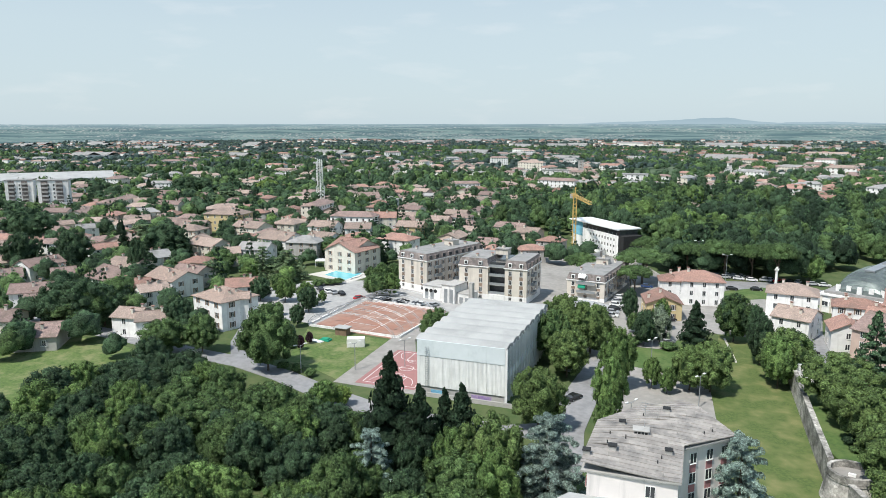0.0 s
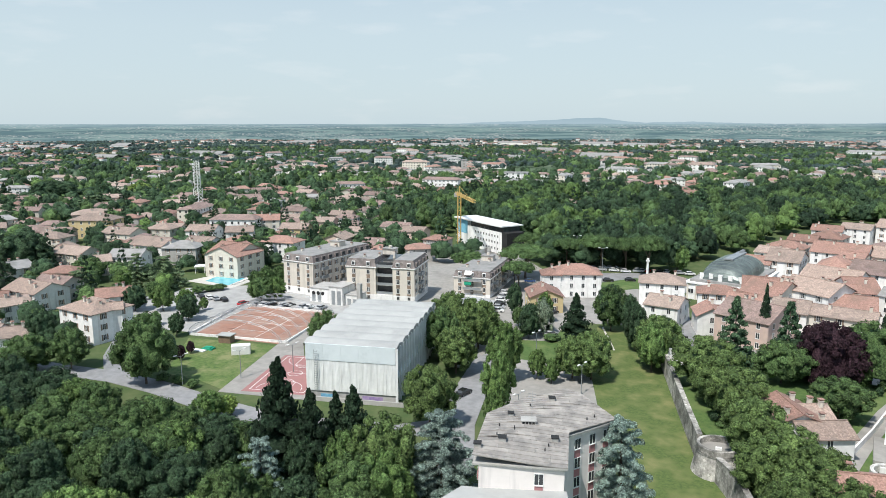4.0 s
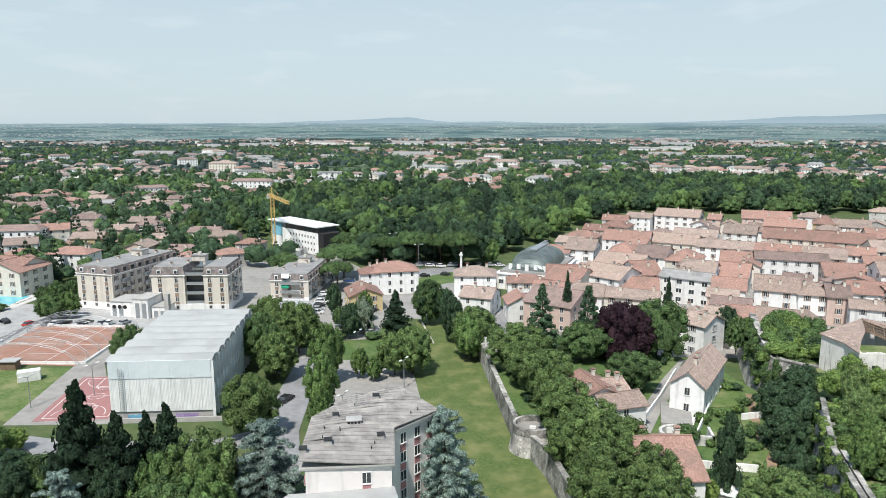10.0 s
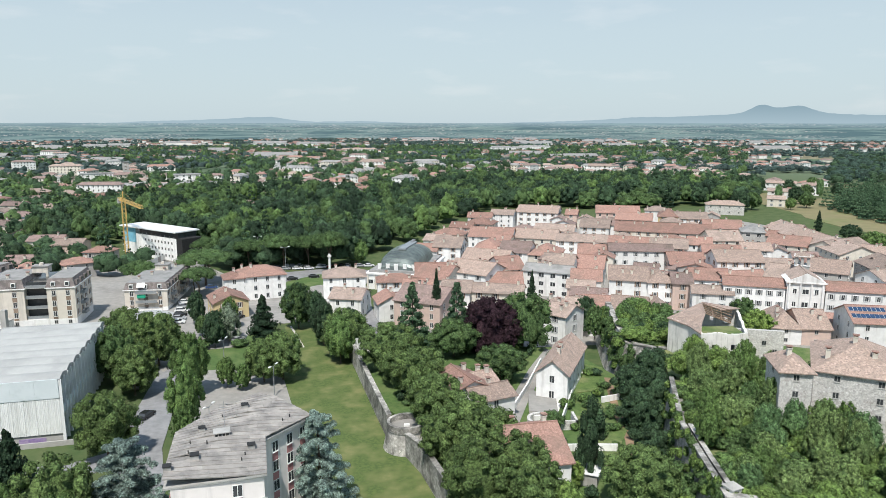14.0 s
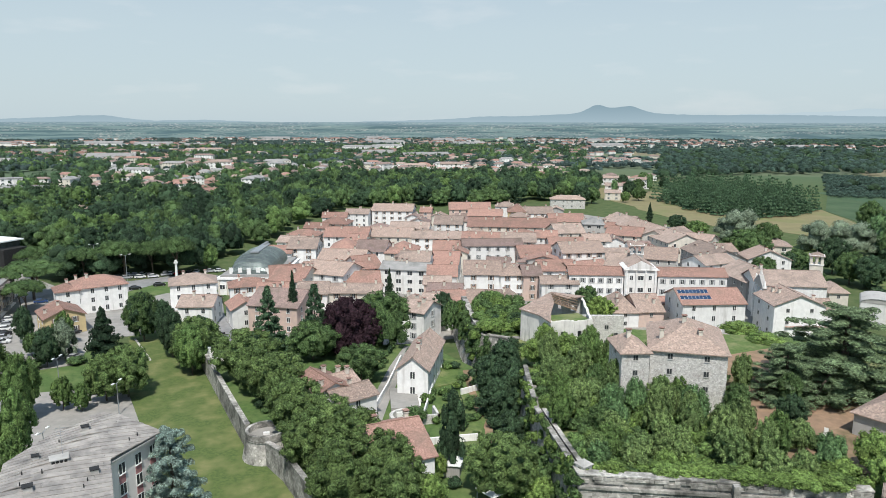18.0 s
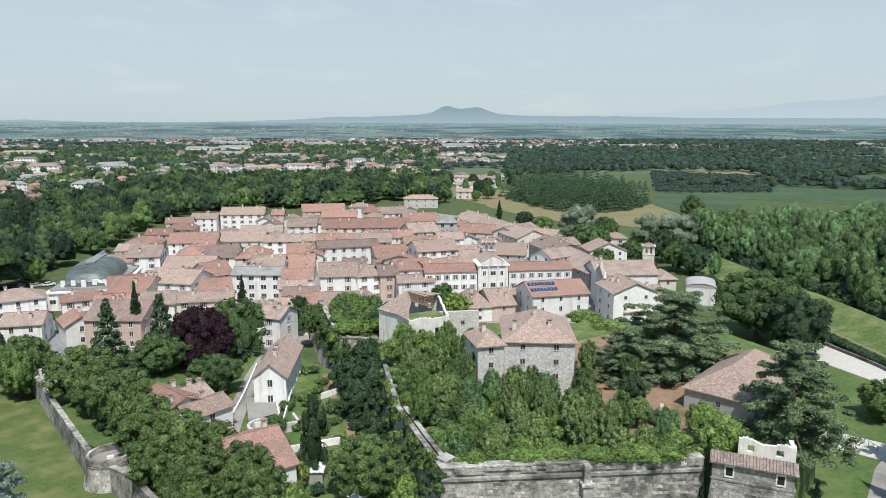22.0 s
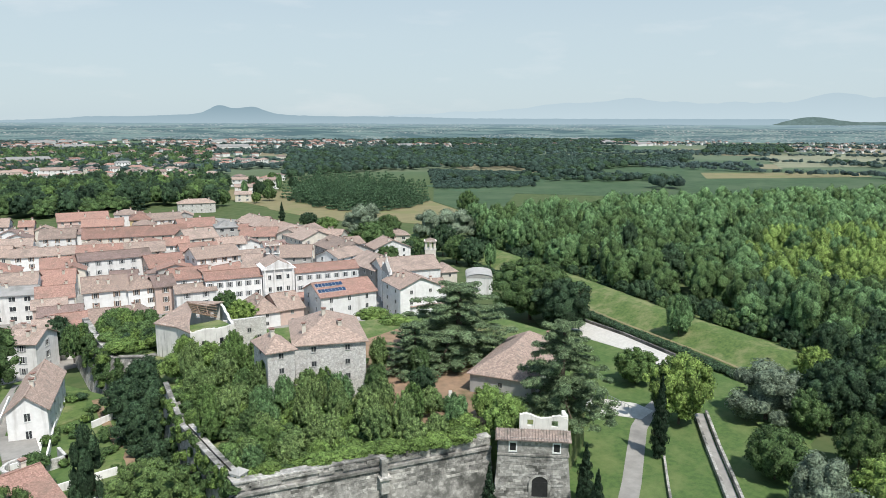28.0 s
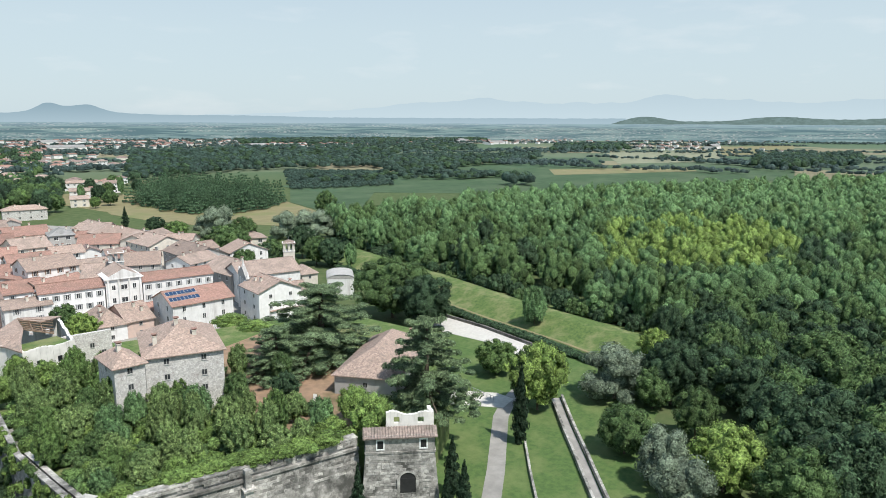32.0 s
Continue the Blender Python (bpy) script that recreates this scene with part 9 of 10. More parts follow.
# ---- river bank, ditch walls, hedge ----
CREST = [(262.0, 282.0), (243.9, 232.8), (225.7, 182.8), (210.4, 141.4), (195.5, 106.2), (186.5, 77.4), (178.8, 57.1), (172.0, 40.0)]
q = Shape()
prof = ((-16, -0.1), (-9, 1.2), (-3, 3.4), (0, 3.6), (3, 3.4), (10, 0.6), (13, -0.1))
rows = []
for k, c in enumerate(CREST):
    a, b = Vector(CREST[max(k - 1, 0)]), Vector(CREST[min(k + 1, len(CREST) - 1)])
    d = (b - a).normalized()
    n2 = Vector((d.y, -d.x))
    rows.append([(*(Vector(c) - n2 * -u), z) for u, z in prof])
for r0, r1 in zip(rows, rows[1:]):
    for j in range(len(prof) - 1):
        q.face([r0[j], r0[j + 1], r1[j + 1], r1[j]])
tagged(new("river_bank", q.mesh("river_bank", "meadow")), "long grassy flood bank along the river wood", "bank", kind="structure")
strip("bank_track", [(205.0, 170.0), (192.0, 135.0), (181.5, 108.0), (172.0, 78.0), (163.0, 56.0)], 1.1, 0.95, "field_dry", "pale dry track at the foot of the bank", "path")
o = thing("ditch_wall", "long concrete-edged ditch across the park lawn", "wall", kind="structure")
DIT = [(135.5, 63.6), (122.8, 55.1), (111.3, 47.0), (101.6, 40.3), (88.0, 30.5)]
wall_run(o, "edge", DIT, -0.4, 1.0, 0.5, 0.0, "rampart_pale", 1)
wall_run(o, "edge", [(x + 1.3, y - 2.0) for x, y in DIT], -0.4, 1.0, 0.5, 0.0, "rampart_pale", 1)
strip("ditch_floor", [(x + 0.6, y - 1.0) for x, y in DIT], 2.0, 0.12, "paving", "grey concrete ditch floor", "path")
o = thing("low_park_wall", "low grey stone wall in the park", "wall", kind="structure")
wall_run(o, "wall", [(112.0, 57.6), (102.6, 51.7), (94.0, 46.0)], -0.3, 0.8, 0.4, 0.0, "rampart_pale", 1)
o = thing("road_wall", "low stone wall along the gravel road", "wall", kind="structure")
wall_run(o, "wall", [(180.5, 139.0), (176.5, 118.1), (173.0, 103.3), (166.0, 83.8)], -0.3, 1.0, 0.5, 0.0, "stone_dark", 1)
o = thing("park_railing", "low grey railing at the park terrace", "railing", pose(0, 0, 0))
for k in range(15):
    u = k / 14
    q = Shape()
    q.box(-0.05, -0.05, 0, 0.05, 0.05, 1.0)
    part("post", q, "metal_grey", o).location = (131.0 - 4.0 * u, 87.5 - 14.5 * u, 0.1)
q = Shape()
q.tube((131.0, 87.5, 1.1), (127.0, 73.0, 1.1), 0.05, 0.05, 5)
part("rail", q, "metal_grey", o)

M["dome_metal"] = mat("dome_metal", (0.17, 0.2, 0.19), (0.12, 0.145, 0.14), 0.5, rough=0.4, metal=0.35, stain=(0.08, 0.095, 0.095), stain_scale=0.2, stain_at=(0.45, 0.7))

# ---- theatre with a ribbed metal dome ----
o = thing("theatre", "white theatre with a long dark ribbed metal dome", "theatre", pose(-0.4, 267.0, 0, 0, 0, -15))
q = Shape()
q.box(-10.5, -18.0, -0.3, 10.5, 18.0, 5.6)
part("wall", q, "plaster_white", o)
q = Shape()
q.box(-11.0, -18.5, 5.6, 11.0, 18.5, 6.2)
part("cornice", q, "plaster_white", o)
q = Shape()
q.box(-9.8, -17.4, 6.2, 9.8, 17.4, 7.0)
part("roof_terrace", q, "roof_grey", o, "grey flat roof round the dome")
for i in range(8):
    q = Shape()
    q.box(-0.25, -0.2, 0, 0.25, 0.2, 5.6)
    part("pilaster", q, "plaster_cream", o).location = (-10.1 + 2.89 * i, -18.1, 0)
q = Shape()
for i in range(9):
    ob = part("window", WIN["wide"], None, o)
    ob.location = (-9.0 + 2.25 * i, -18.0, 2.2)
for i in range(12):
    ob = part("window", WIN["wide"], None, o)
    ob.matrix_local = Matrix.Rotation(radians(90), 4, "Z") @ Matrix.Translation((-16.0 + 2.9 * i, -10.5, 2.2))
    ob = part("window", WIN["wide"], None, o)
    ob.matrix_local = Matrix.Rotation(radians(-90), 4, "Z") @ Matrix.Translation((-16.0 + 2.9 * i, -10.5, 2.2))


def dome_at(u, v):
    """u along the dome -1..1, v across 0..pi; the ends close like a boat."""
    e = (1 - abs(u) ** 3.2) ** 0.5 if abs(u) < 1 else 0.0
    f = 0.72 + 0.28 * e
    return (7.7 * f * math.cos(v) * (1 if abs(u) < 0.999 else 0.9), 15.5 * u, 7.0 + 6.4 * e * math.sin(v) ** 0.7)


US = [math.sin(math.pi / 2 * (k / 9 - 1)) for k in range(19)]
for k in range(18):
    q = Shape()
    for j in range(16):
        v0, v1 = math.pi * j / 16, math.pi * (j + 1) / 16
        q.face([dome_at(US[k], v0), dome_at(US[k + 1], v0), dome_at(US[k + 1], v1), dome_at(US[k], v1)])
    part("dome_panel", q, "dome_metal", o)
for k in range(1, 18):
    q = Shape()
    for j in range(16):
        v0, v1 = math.pi * j / 16, math.pi * (j + 1) / 16
        a, b = dome_at(US[k], v0), dome_at(US[k], v1)
        q.tube((a[0] * 1.005, a[1], a[2] + 0.03), (b[0] * 1.005, b[1], b[2] + 0.03), 0.09, 0.09, 4)
    part("rib", q, "copper_green", o)
q = Shape()
q.box(-1.5, -8.0, 13.2, 1.5, 9.5, 13.7)
for k in range(6):
    q.box(-0.5, 6.0 + 0.9 * k, 13.7, 0.5, 6.4 + 0.9 * k, 14.3)
part("roof_ridge", q, "metal_grey", o)
q = Shape()
for k in range(5):
    q.box(-7.2 + 3.2 * k, -15.9 + 0.5 * abs(k - 2), 7.0, -5.8 + 3.2 * k, -15.0, 9.2)
part("dormer_row", q, "frame_white", o, "row of white arched dormers")

# column monument and street lamps at the junction
o = thing("column", "white stone column with a small winged figure on top", "monument", pose(-31.4, 277.0, 0))
q = Shape()
q.box(-1.3, -1.3, -0.1, 1.3, 1.3, 0.9)
q.box(-0.9, -0.9, 0.9, 0.9, 0.9, 1.8)
part("base", q, "plaster_white", o)
q = Shape()
q.tube((0, 0, 1.8), (0, 0, 7.4), 0.5, 0.42, 12)
part("shaft", q, "plaster_white", o)
q = Shape()
q.box(-0.7, -0.7, 7.4, 0.7, 0.7, 7.9)
q.box(-0.35, -0.6, 7.9, 0.35, 0.5, 8.6)
part("capital", q, "plaster_white", o)


def street_lamp(x, y, h, turn=0):
    o = thing("street_lamp", "tall grey steel street lamp", "lamp", pose(x, y, 0, 0, 0, turn), "street lamps")
    q = Shape()
    q.tube((0, 0, -0.1), (0, 0, h), 0.12, 0.07, 7)
    part("pole", q, "metal_grey", o)
    for e in (-1, 1):
        q = Shape()
        q.tube((0, 0, h - 0.1), (e * 1.4, 0, h + 0.3), 0.05, 0.04, 5)
        arm = part("arm", q, "metal_grey", o)
        q = Shape()
        q.box(e * 1.4 - 0.4, -0.2, h + 0.22, e * 1.4 + 0.4, 0.2, h + 0.38)
        part("lamp_head", q, "frame_white", arm)


for x, y in ((-46.5, 264.2), (-62.0, 290.0)):
    street_lamp(x, y, 13.5, 20)
for x, y in ((-107.0, 128.5), (-117.0, 120.0), (-98.0, 137.0), (-38.0, 128.0), (-30.0, 150.0), (-46.0, 170.0)):
    street_lamp(x, y, 7.0, 70)

# ---- palace with a pediment ----
o = thing("palace", "white palace front with a pediment and tiled wings", "palace", pose(119.6, 201.0, 0, 0, 0, -19))
q = Shape()
q.box(-5.2, -0.4, -0.3, 5.2, 9, 12.8)
part("centre", q, "plaster_white", o)
q = Shape()
q.face([(-5.6, -0.9, 12.8), (5.6, -0.9, 12.8), (0, -0.9, 15.6)])
q.face([(-5.6, -0.9, 12.8), (0, -0.9, 15.6), (0, 9, 15.6), (-5.6, 9, 12.8)])
q.face([(5.6, -0.9, 12.8), (5.6, 9, 12.8), (0, 9, 15.6), (0, -0.9, 15.6)])
part("pediment", q, "plaster_white", o)
q = Shape()
q.box(-5.7, -1.0, 12.5, 5.7, -0.4, 12.85)
part("cornice", q, "plaster_white", o)
part("roof", roof_shape(10.4, 12, 12.8, 2.9, "cross", 0.2), "tile_pale", o).location = (0, 5.6, 0.15)
for k in range(4):
    q = Shape()
    q.tube((-4.6 + 3.07 * k, -0.65, 4.5), (-4.6 + 3.07 * k, -0.65, 12.4), 0.32, 0.28, 10)
    part("column", q, "plaster_white", o)
for z in (1.5, 5.2, 9.2):
    for k in range(3):
        part("window", WIN["plain" if k != 1 else "wide"], None, o).location = (-3.0 + 3.0 * k, -0.4, z)
for x, w in ((-14.3, 17.6), (16.6, 22.0)):
    q = Shape()
    q.box(x - w / 2, 0, -0.3, x + w / 2, 9, 10.8)
    part("wing", q, "plaster_white", o)
    part("roof", roof_shape(w, 9, 10.8, 1.9, "gable", 0.4), "tile_red", o).location = (x, 4.5, 0)
    n = int(w / 2.9)
    for f in range(3):
        for k in range(n):
            part("window", WIN["grey"], None, o).location = (x - w / 2 + w * (k + 0.5) / n, 0, 1.2 + 3.4 * f)

# ---- clock tower, church, bell tower ----
def bell_tower(x, y, turn, w, h, label, wall="plaster_cream"):
    o = thing("bell_tower", label, "tower", pose(x, y, 0, 0, 0, turn), "towers of the town")
    q = Shape()
    q.box(-w / 2, -w / 2, -0.3, w / 2, w / 2, h - 3.4)
    part("shaft", q, wall, o)
    q = Shape()
    q.box(-w / 2 - 0.2, -w / 2 - 0.2, h - 3.4, w / 2 + 0.2, w / 2 + 0.2, h - 3.1)
    q.box(-w / 2 - 0.25, -w / 2 - 0.25, h - 0.5, w / 2 + 0.25, w / 2 + 0.25, h)
    part("cornice", q, "plaster_white", o)
    q = Shape()
    t = w / 5
    for a in (-w / 2, -t / 2, w / 2 - t):
        for b in (-w / 2, w / 2 - t):
            q.box(a, b, h - 3.1, a + t, b + t, h - 0.5)
    for b in (-w / 2, w / 2 - t):
        q.box(b, -t / 2, h - 3.1, b + t, t / 2, h - 0.5)
    part("belfry", q, wall, o, "open belfry with arched openings")
    q = Shape()
    q.tube((0, 0, h - 2.6), (0, 0, h - 1.4), 0.55, 0.25, 10)
    part("bell", q, "copper_green", o)
    part("roof", roof_shape(w, w, h, w * 0.25, "hip", 0.45), "tile_pale", o)
    q = Shape()
    q.tube((0, 0, h + w * 0.25 - 0.3), (0, 0, h + w * 0.25 + 0.9), 0.05, 0.04, 5)
    part("finial", q, "metal_grey", o)


bell_tower(134.5, 229.5, -30, 4.6, 15.6, "grey-cream town tower with paired belfry openings", "plaster_grey")
bell_tower(186.0, 198.5, -40, 4.2, 15.0, "slender pale church bell tower with tiled cap")
o = thing("church_front", "grey church gable front with small statues on top", "church", pose(146.5, 177.5, 0, 0, 0, -117))
q = Shape()
q.box(-6.0, -0.5, -0.3, 6.0, 0.5, 11.5)
q.prism([(-6.3, -0.7), (6.3, -0.7), (6.3, 0.7), (-6.3, 0.7)], 8.0, 8.4)
part("wall", q, "plaster_grey", o)
q = Shape()
q.face([(-6.3, -0.6, 11.5), (6.3, -0.6, 11.5), (0, -0.6, 14.8)])
q.face([(6.3, 0.6, 11.5), (-6.3, 0.6, 11.5), (0, 0.6, 14.8)])
q.face([(-6.3, -0.6, 11.5), (0, -0.6, 14.8), (0, 0.6, 14.8), (-6.3, 0.6, 11.5)])
q.face([(0, -0.6, 14.8), (6.3, -0.6, 11.5), (6.3, 0.6, 11.5), (0, 0.6, 14.8)])
part("gable", q, "plaster_grey", o)
for k in range(4):
    q = Shape()
    q.tube((-4.8 + 3.2 * k, -0.6, 0), (-4.8 + 3.2 * k, -0.6, 11.0), 0.4, 0.36, 8)
    part("pilaster", q, "plaster_white", o)
for x in (-5.8, 0.0, 5.8):
    q = Shape()
    q.tube((0, 0, 0), (0, 0, 0.5), 0.45, 0.4, 8)
    q.tube((0, 0, 0.5), (0, 0, 2.0), 0.35, 0.18, 8)
    part("pinnacle", q, "plaster_white", o).location = (x, 0, 11.6 + (3.1 if x == 0 else 0))
o = thing("round_hall", "pale building with a grey barrel roof", "building", pose(183.0, 169.5, 0, 0, 0, -45))
q = Shape()
q.box(-4.6, -6, -0.3, 4.6, 6, 6.2)
part("wall", q, "plaster_white", o)
q = Shape()
for j in range(8):
    a0, a1 = math.pi * j / 8, math.pi * (j + 1) / 8
    q.face([(4.9 * math.cos(a0), -6.3, 6.2 + 1.5 * math.sin(a0)), (4.9 * math.cos(a0), 6.3, 6.2 + 1.5 * math.sin(a0)), (4.9 * math.cos(a1), 6.3, 6.2 + 1.5 * math.sin(a1)), (4.9 * math.cos(a1), -6.3, 6.2 + 1.5 * math.sin(a1))])
    for e in (-6.1, 6.1):
        q.face([(0, e, 6.2), (4.8 * math.cos(a0), e, 6.2 + 1.4 * math.sin(a0)), (4.8 * math.cos(a1), e, 6.2 + 1.4 * math.sin(a1))])
part("roof", q, "concrete", o)

# ---- arena frame over the clay field ----
o = thing("arena_frame", "white steel arches over a red clay field", "steel frame", pose(-131.0, 169.5, 0, 0, 0, 5))
for k in range(7):
    y = -16.0 + 5.3 * k
    q = Shape()
    prev = None
    for j in range(11):
        a = math.pi * j / 10
        p = Vector((15.5 * math.cos(a), y, 0.1 + 5.6 * math.sin(a)))
        if prev:
            q.tube(prev, p, 0.07, 0.07, 5)
            q.tube((prev.x * 0.95, y, prev.z * 0.92), (p.x * 0.95, y, p.z * 0.92), 0.05, 0.05, 4)
            q.tube((prev.x * 0.95, y, prev.z * 0.92), p, 0.035, 0.035, 3)
        prev = p
    part("arch", q, "metal_grey", o)
for a in (0.12, 0.3, 0.5, 0.7, 0.88):
    q = Shape()
    q.tube((15.5 * math.cos(math.pi * a), -16, 0.1 + 5.6 * math.sin(math.pi * a)), (15.5 * math.cos(math.pi * a), 15.8, 0.1 + 5.6 * math.sin(math.pi * a)), 0.04, 0.04, 4)
    part("purlin", q, "metal_grey", o)


def court_lines(name, x, y, turn, w, d, parts_at, z):
    o = thing(name, "white painted court lines on the red surface", "court lines", pose(x, y, z, 0, 0, turn))
    for a, b, c, e in parts_at:
        q = Shape()
        q.box(a * w, b * d, 0, max(c * w, a * w + 0.14), max(e * d, b * d + 0.14), 0.012)
        part("line", q, "frame_white", o)
    return o


court_lines("court_marks", -131.0, 169.5, 5, 15.0, 16.0, ((-1, -1, 1, -1), (-1, 0.98, 1, 0.98), (-1, -1, -1, 1), (0.98, -1, 0.98, 1), (-1, 0, 1, 0), (-0.35, -1, -0.35, 1), (0.35, -1, 0.35, 1), (-0.35, 0.5, 0.35, 0.5), (-0.35, -0.5, 0.35, -0.5)), 0.11)
marks = court_lines("court_marks", -97.0, 136.3, 13.2, 6.6, 11.6, ((-1, -1, 1, -1), (-1, 0.98, 1, 0.98), (-1, -1, -1, 1), (0.98, -1, 0.98, 1), (-1, 0, 1, 0), (-0.35, -1, -0.35, -0.5), (0.35, -1, 0.35, -0.5), (-0.35, -0.5, 0.35, -0.5), (-0.35, 0.5, 0.35, 0.5), (-0.35, 0.5, -0.35, 1), (0.35, 0.5, 0.35, 1)), 0.125)
for cy, r, a0, a1 in ((0, 1.8, 0, 360), (-5.8, 1.8, 0, 180), (5.8, 1.8, 180, 360), (-10.4, 5.4, 0, 180), (10.4, 5.4, 180, 360)):
    q = Shape()
    for k in range(24):
        u0, u1 = radians(a0 + (a1 - a0) * k / 24), radians(a0 + (a1 - a0) * (k + 1) / 24)
        q.face([((r - f) * math.cos(u), cy + (r - f) * math.sin(u), 0.012) for f, u in ((0.12, u0), (0, u0), (0, u1), (0.12, u1))])
    part("arc", q, "frame_white", marks)
o = thing("arena_kerb", "low white kerb wall round the clay field", "wall", kind="structure")
KERB = [(-143.6, 151.6), (-151.0, 184.4), (-118.0, 187.2), (-113.4, 155.8)]
for a, b in zip(KERB, KERB[1:] + KERB[:1]):
    wall_run(o, "wall", [a, b], -0.1, 0.7, 0.35, 0.0, "plaster_white", 1)
o = thing("clubhouse_hut", "small brown hut with a flat pale roof", "hut", pose(-129.2, 150.0, 0, 0, 0, 10))
q = Shape()
q.box(-1.8, -1.2, 0, 1.8, 1.2, 2.2)
part("wall", q, "wood", o)
q = Shape()
q.box(-2.2, -1.6, 2.2, 2.2, 1.6, 2.4)
part("roof", q, "roof_pale", o)
o = thing("white_container", "white storage container on the grass", "container", pose(-119.0, 143.5, 0, 0, 0, 35))
q = Shape()
q.box(-2.4, -1.2, 0.1, 2.4, 1.2, 2.5)
part("body", q, "frame_white", o)
q = Shape()
q.box(0, -1.25, 0.2, 0.15, -1.2, 2.4)
q = q.mesh("rib", "frame_white")
for k in range(12):
    part("rib", q, None, o).location = (-2.3 + 0.4 * k, 0, 0)
o = thing("green_tarpaulin", "green tarpaulin over a low stack", "tarpaulin", pose(-129.5, 143.0, 0, 0, 0, 10))
q = Shape()
q.box(-1.5, -1.0, 0, 1.5, 1.0, 0.5)
q.box(-1.0, -0.7, 0.5, 1.0, 0.7, 0.8)
part("cover", q, "green_cloth", o)
o = thing("picnic_slab", "white low slab on the grass", "slab", pose(-131.5, 141.0, 0.05))
q = Shape()
q.box(-2.5, -0.8, 0, 2.5, 0.8, 0.25)
part("slab", q, "frame_white", o)

# swimming pool garden
sheet("pool_deck", [(-195.0, 206.0), (-192.0, 222.0), (-172.0, 221.0), (-171.0, 203.0)], 0.12, "gravel", "pale paved deck round a swimming pool", "terrace")
o = thing("swimming_pool", "turquoise swimming pool with a white rim", "pool", pose(0, 0, 0))
q = Shape()
q.prism([(-188.4, 208.7), (-190.2, 219.4), (-177.3, 218.3), (-175.2, 206.0)][::-1], 0.0, 0.16)
part("water", q, "water", o)
for k in range(4):
    q = Shape()
    q.box(-0.9, -0.35, 0.3, 0.9, 0.35, 0.4)
    for a in (-0.8, 0.7):
        q.box(a, -0.3, 0, a + 0.1, 0.3, 0.3)
    t = thing("sun_lounger", "white sun lounger beside the pool", "lounger", pose(-174.0 - 0.3 * k, 208.0 + 3.0 * k, 0.12, 0, 0, 80), "sun loungers")
    part("bed", q, "frame_white", t)


o = thing("pool_pavilion", "white flat-roofed pavilion beside the pool", "pavilion", pose(-200.4, 222.3, 0, 0, 0, 35))
q = Shape()
q.box(-4.0, -2.6, 2.6, 4.0, 2.6, 2.9)
part("roof", q, "frame_white", o)
for x in (-3.6, 0, 3.6):
    for y in (-2.3, 2.3):
        q = Shape()
        q.box(x - 0.1, y - 0.1, 0, x + 0.1, y + 0.1, 2.6)
        part("post", q, "frame_white", o)

# solar panels on the red roof
def solar_panels():
    for h in [ob for ob in scene.objects if ob.get("label", "").find("solar panels") >= 0]:
        roof = [c for c in h.children if c.name.startswith("roof")][0]
        zs = [v.co.z for v in roof.data.vertices]
        ys, xs = [v.co.y for v in roof.data.vertices], [v.co.x for v in roof.data.vertices]
        w, d, z1 = max(xs) - min(xs), max(ys) - min(ys), max(zs)
        rise = z1 - min(zs)
        tilt = math.atan2(rise, d / 2)
        for r in range(2):
            for k in range(8):
                q = Shape()
                q.box(-0.5, -0.8, 0, 0.5, 0.8, 0.05)
                q.box(-0.53, -0.83, -0.03, 0.53, 0.83, 0.02, 1)
                p = part("solar_panel", q, ["solar", "frame_white"], h)
                y = -d / 2 + d * 0.5 * (0.74 - 0.34 * r)
                p.matrix_local = Matrix.Translation((-w * 0.44 + 1.12 * k, -(d / 2 - (y + d / 2)), z1 - rise * (-y) / (d / 2) + 0.15)) @ Matrix.Rotation(tilt, 4, "X")


solar_panels()

# ---- cars ----
CAR_WORDS = {"white": "white", "dark": "black", "silver": "silver-grey", "blue": "dark blue", "red": "red"}
for key, c in (("white", (0.75, 0.75, 0.74)), ("dark", (0.02, 0.02, 0.022)), ("silver", (0.4, 0.41, 0.42)), ("blue", (0.04, 0.08, 0.2)), ("red", (0.4, 0.03, 0.03))):
    M["car_" + key] = mat("car_" + key, c, tuple(0.92 * v for v in c), 1.0, rough=0.25, spec=0.6)
TYRE = Shape()
TYRE.tube((0, -0.1, 0), (0, 0.1, 0), 0.32, 0.32, 12)
TYRE.face([(0.32 * math.cos(-k * math.pi / 6), -0.1, 0.32 * math.sin(-k * math.pi / 6)) for k in range(12)])
TYRE = TYRE.mesh("wheel", "dark")
RIM = Shape()
RIM.tube((0, -0.112, 0), (0, 0.112, 0), 0.19, 0.19, 10)
RIM.face([(0.19 * math.cos(-k * math.pi / 5), -0.112, 0.19 * math.sin(-k * math.pi / 5)) for k in range(10)])
RIM = RIM.mesh("rim", "metal_grey")
CARS = {}


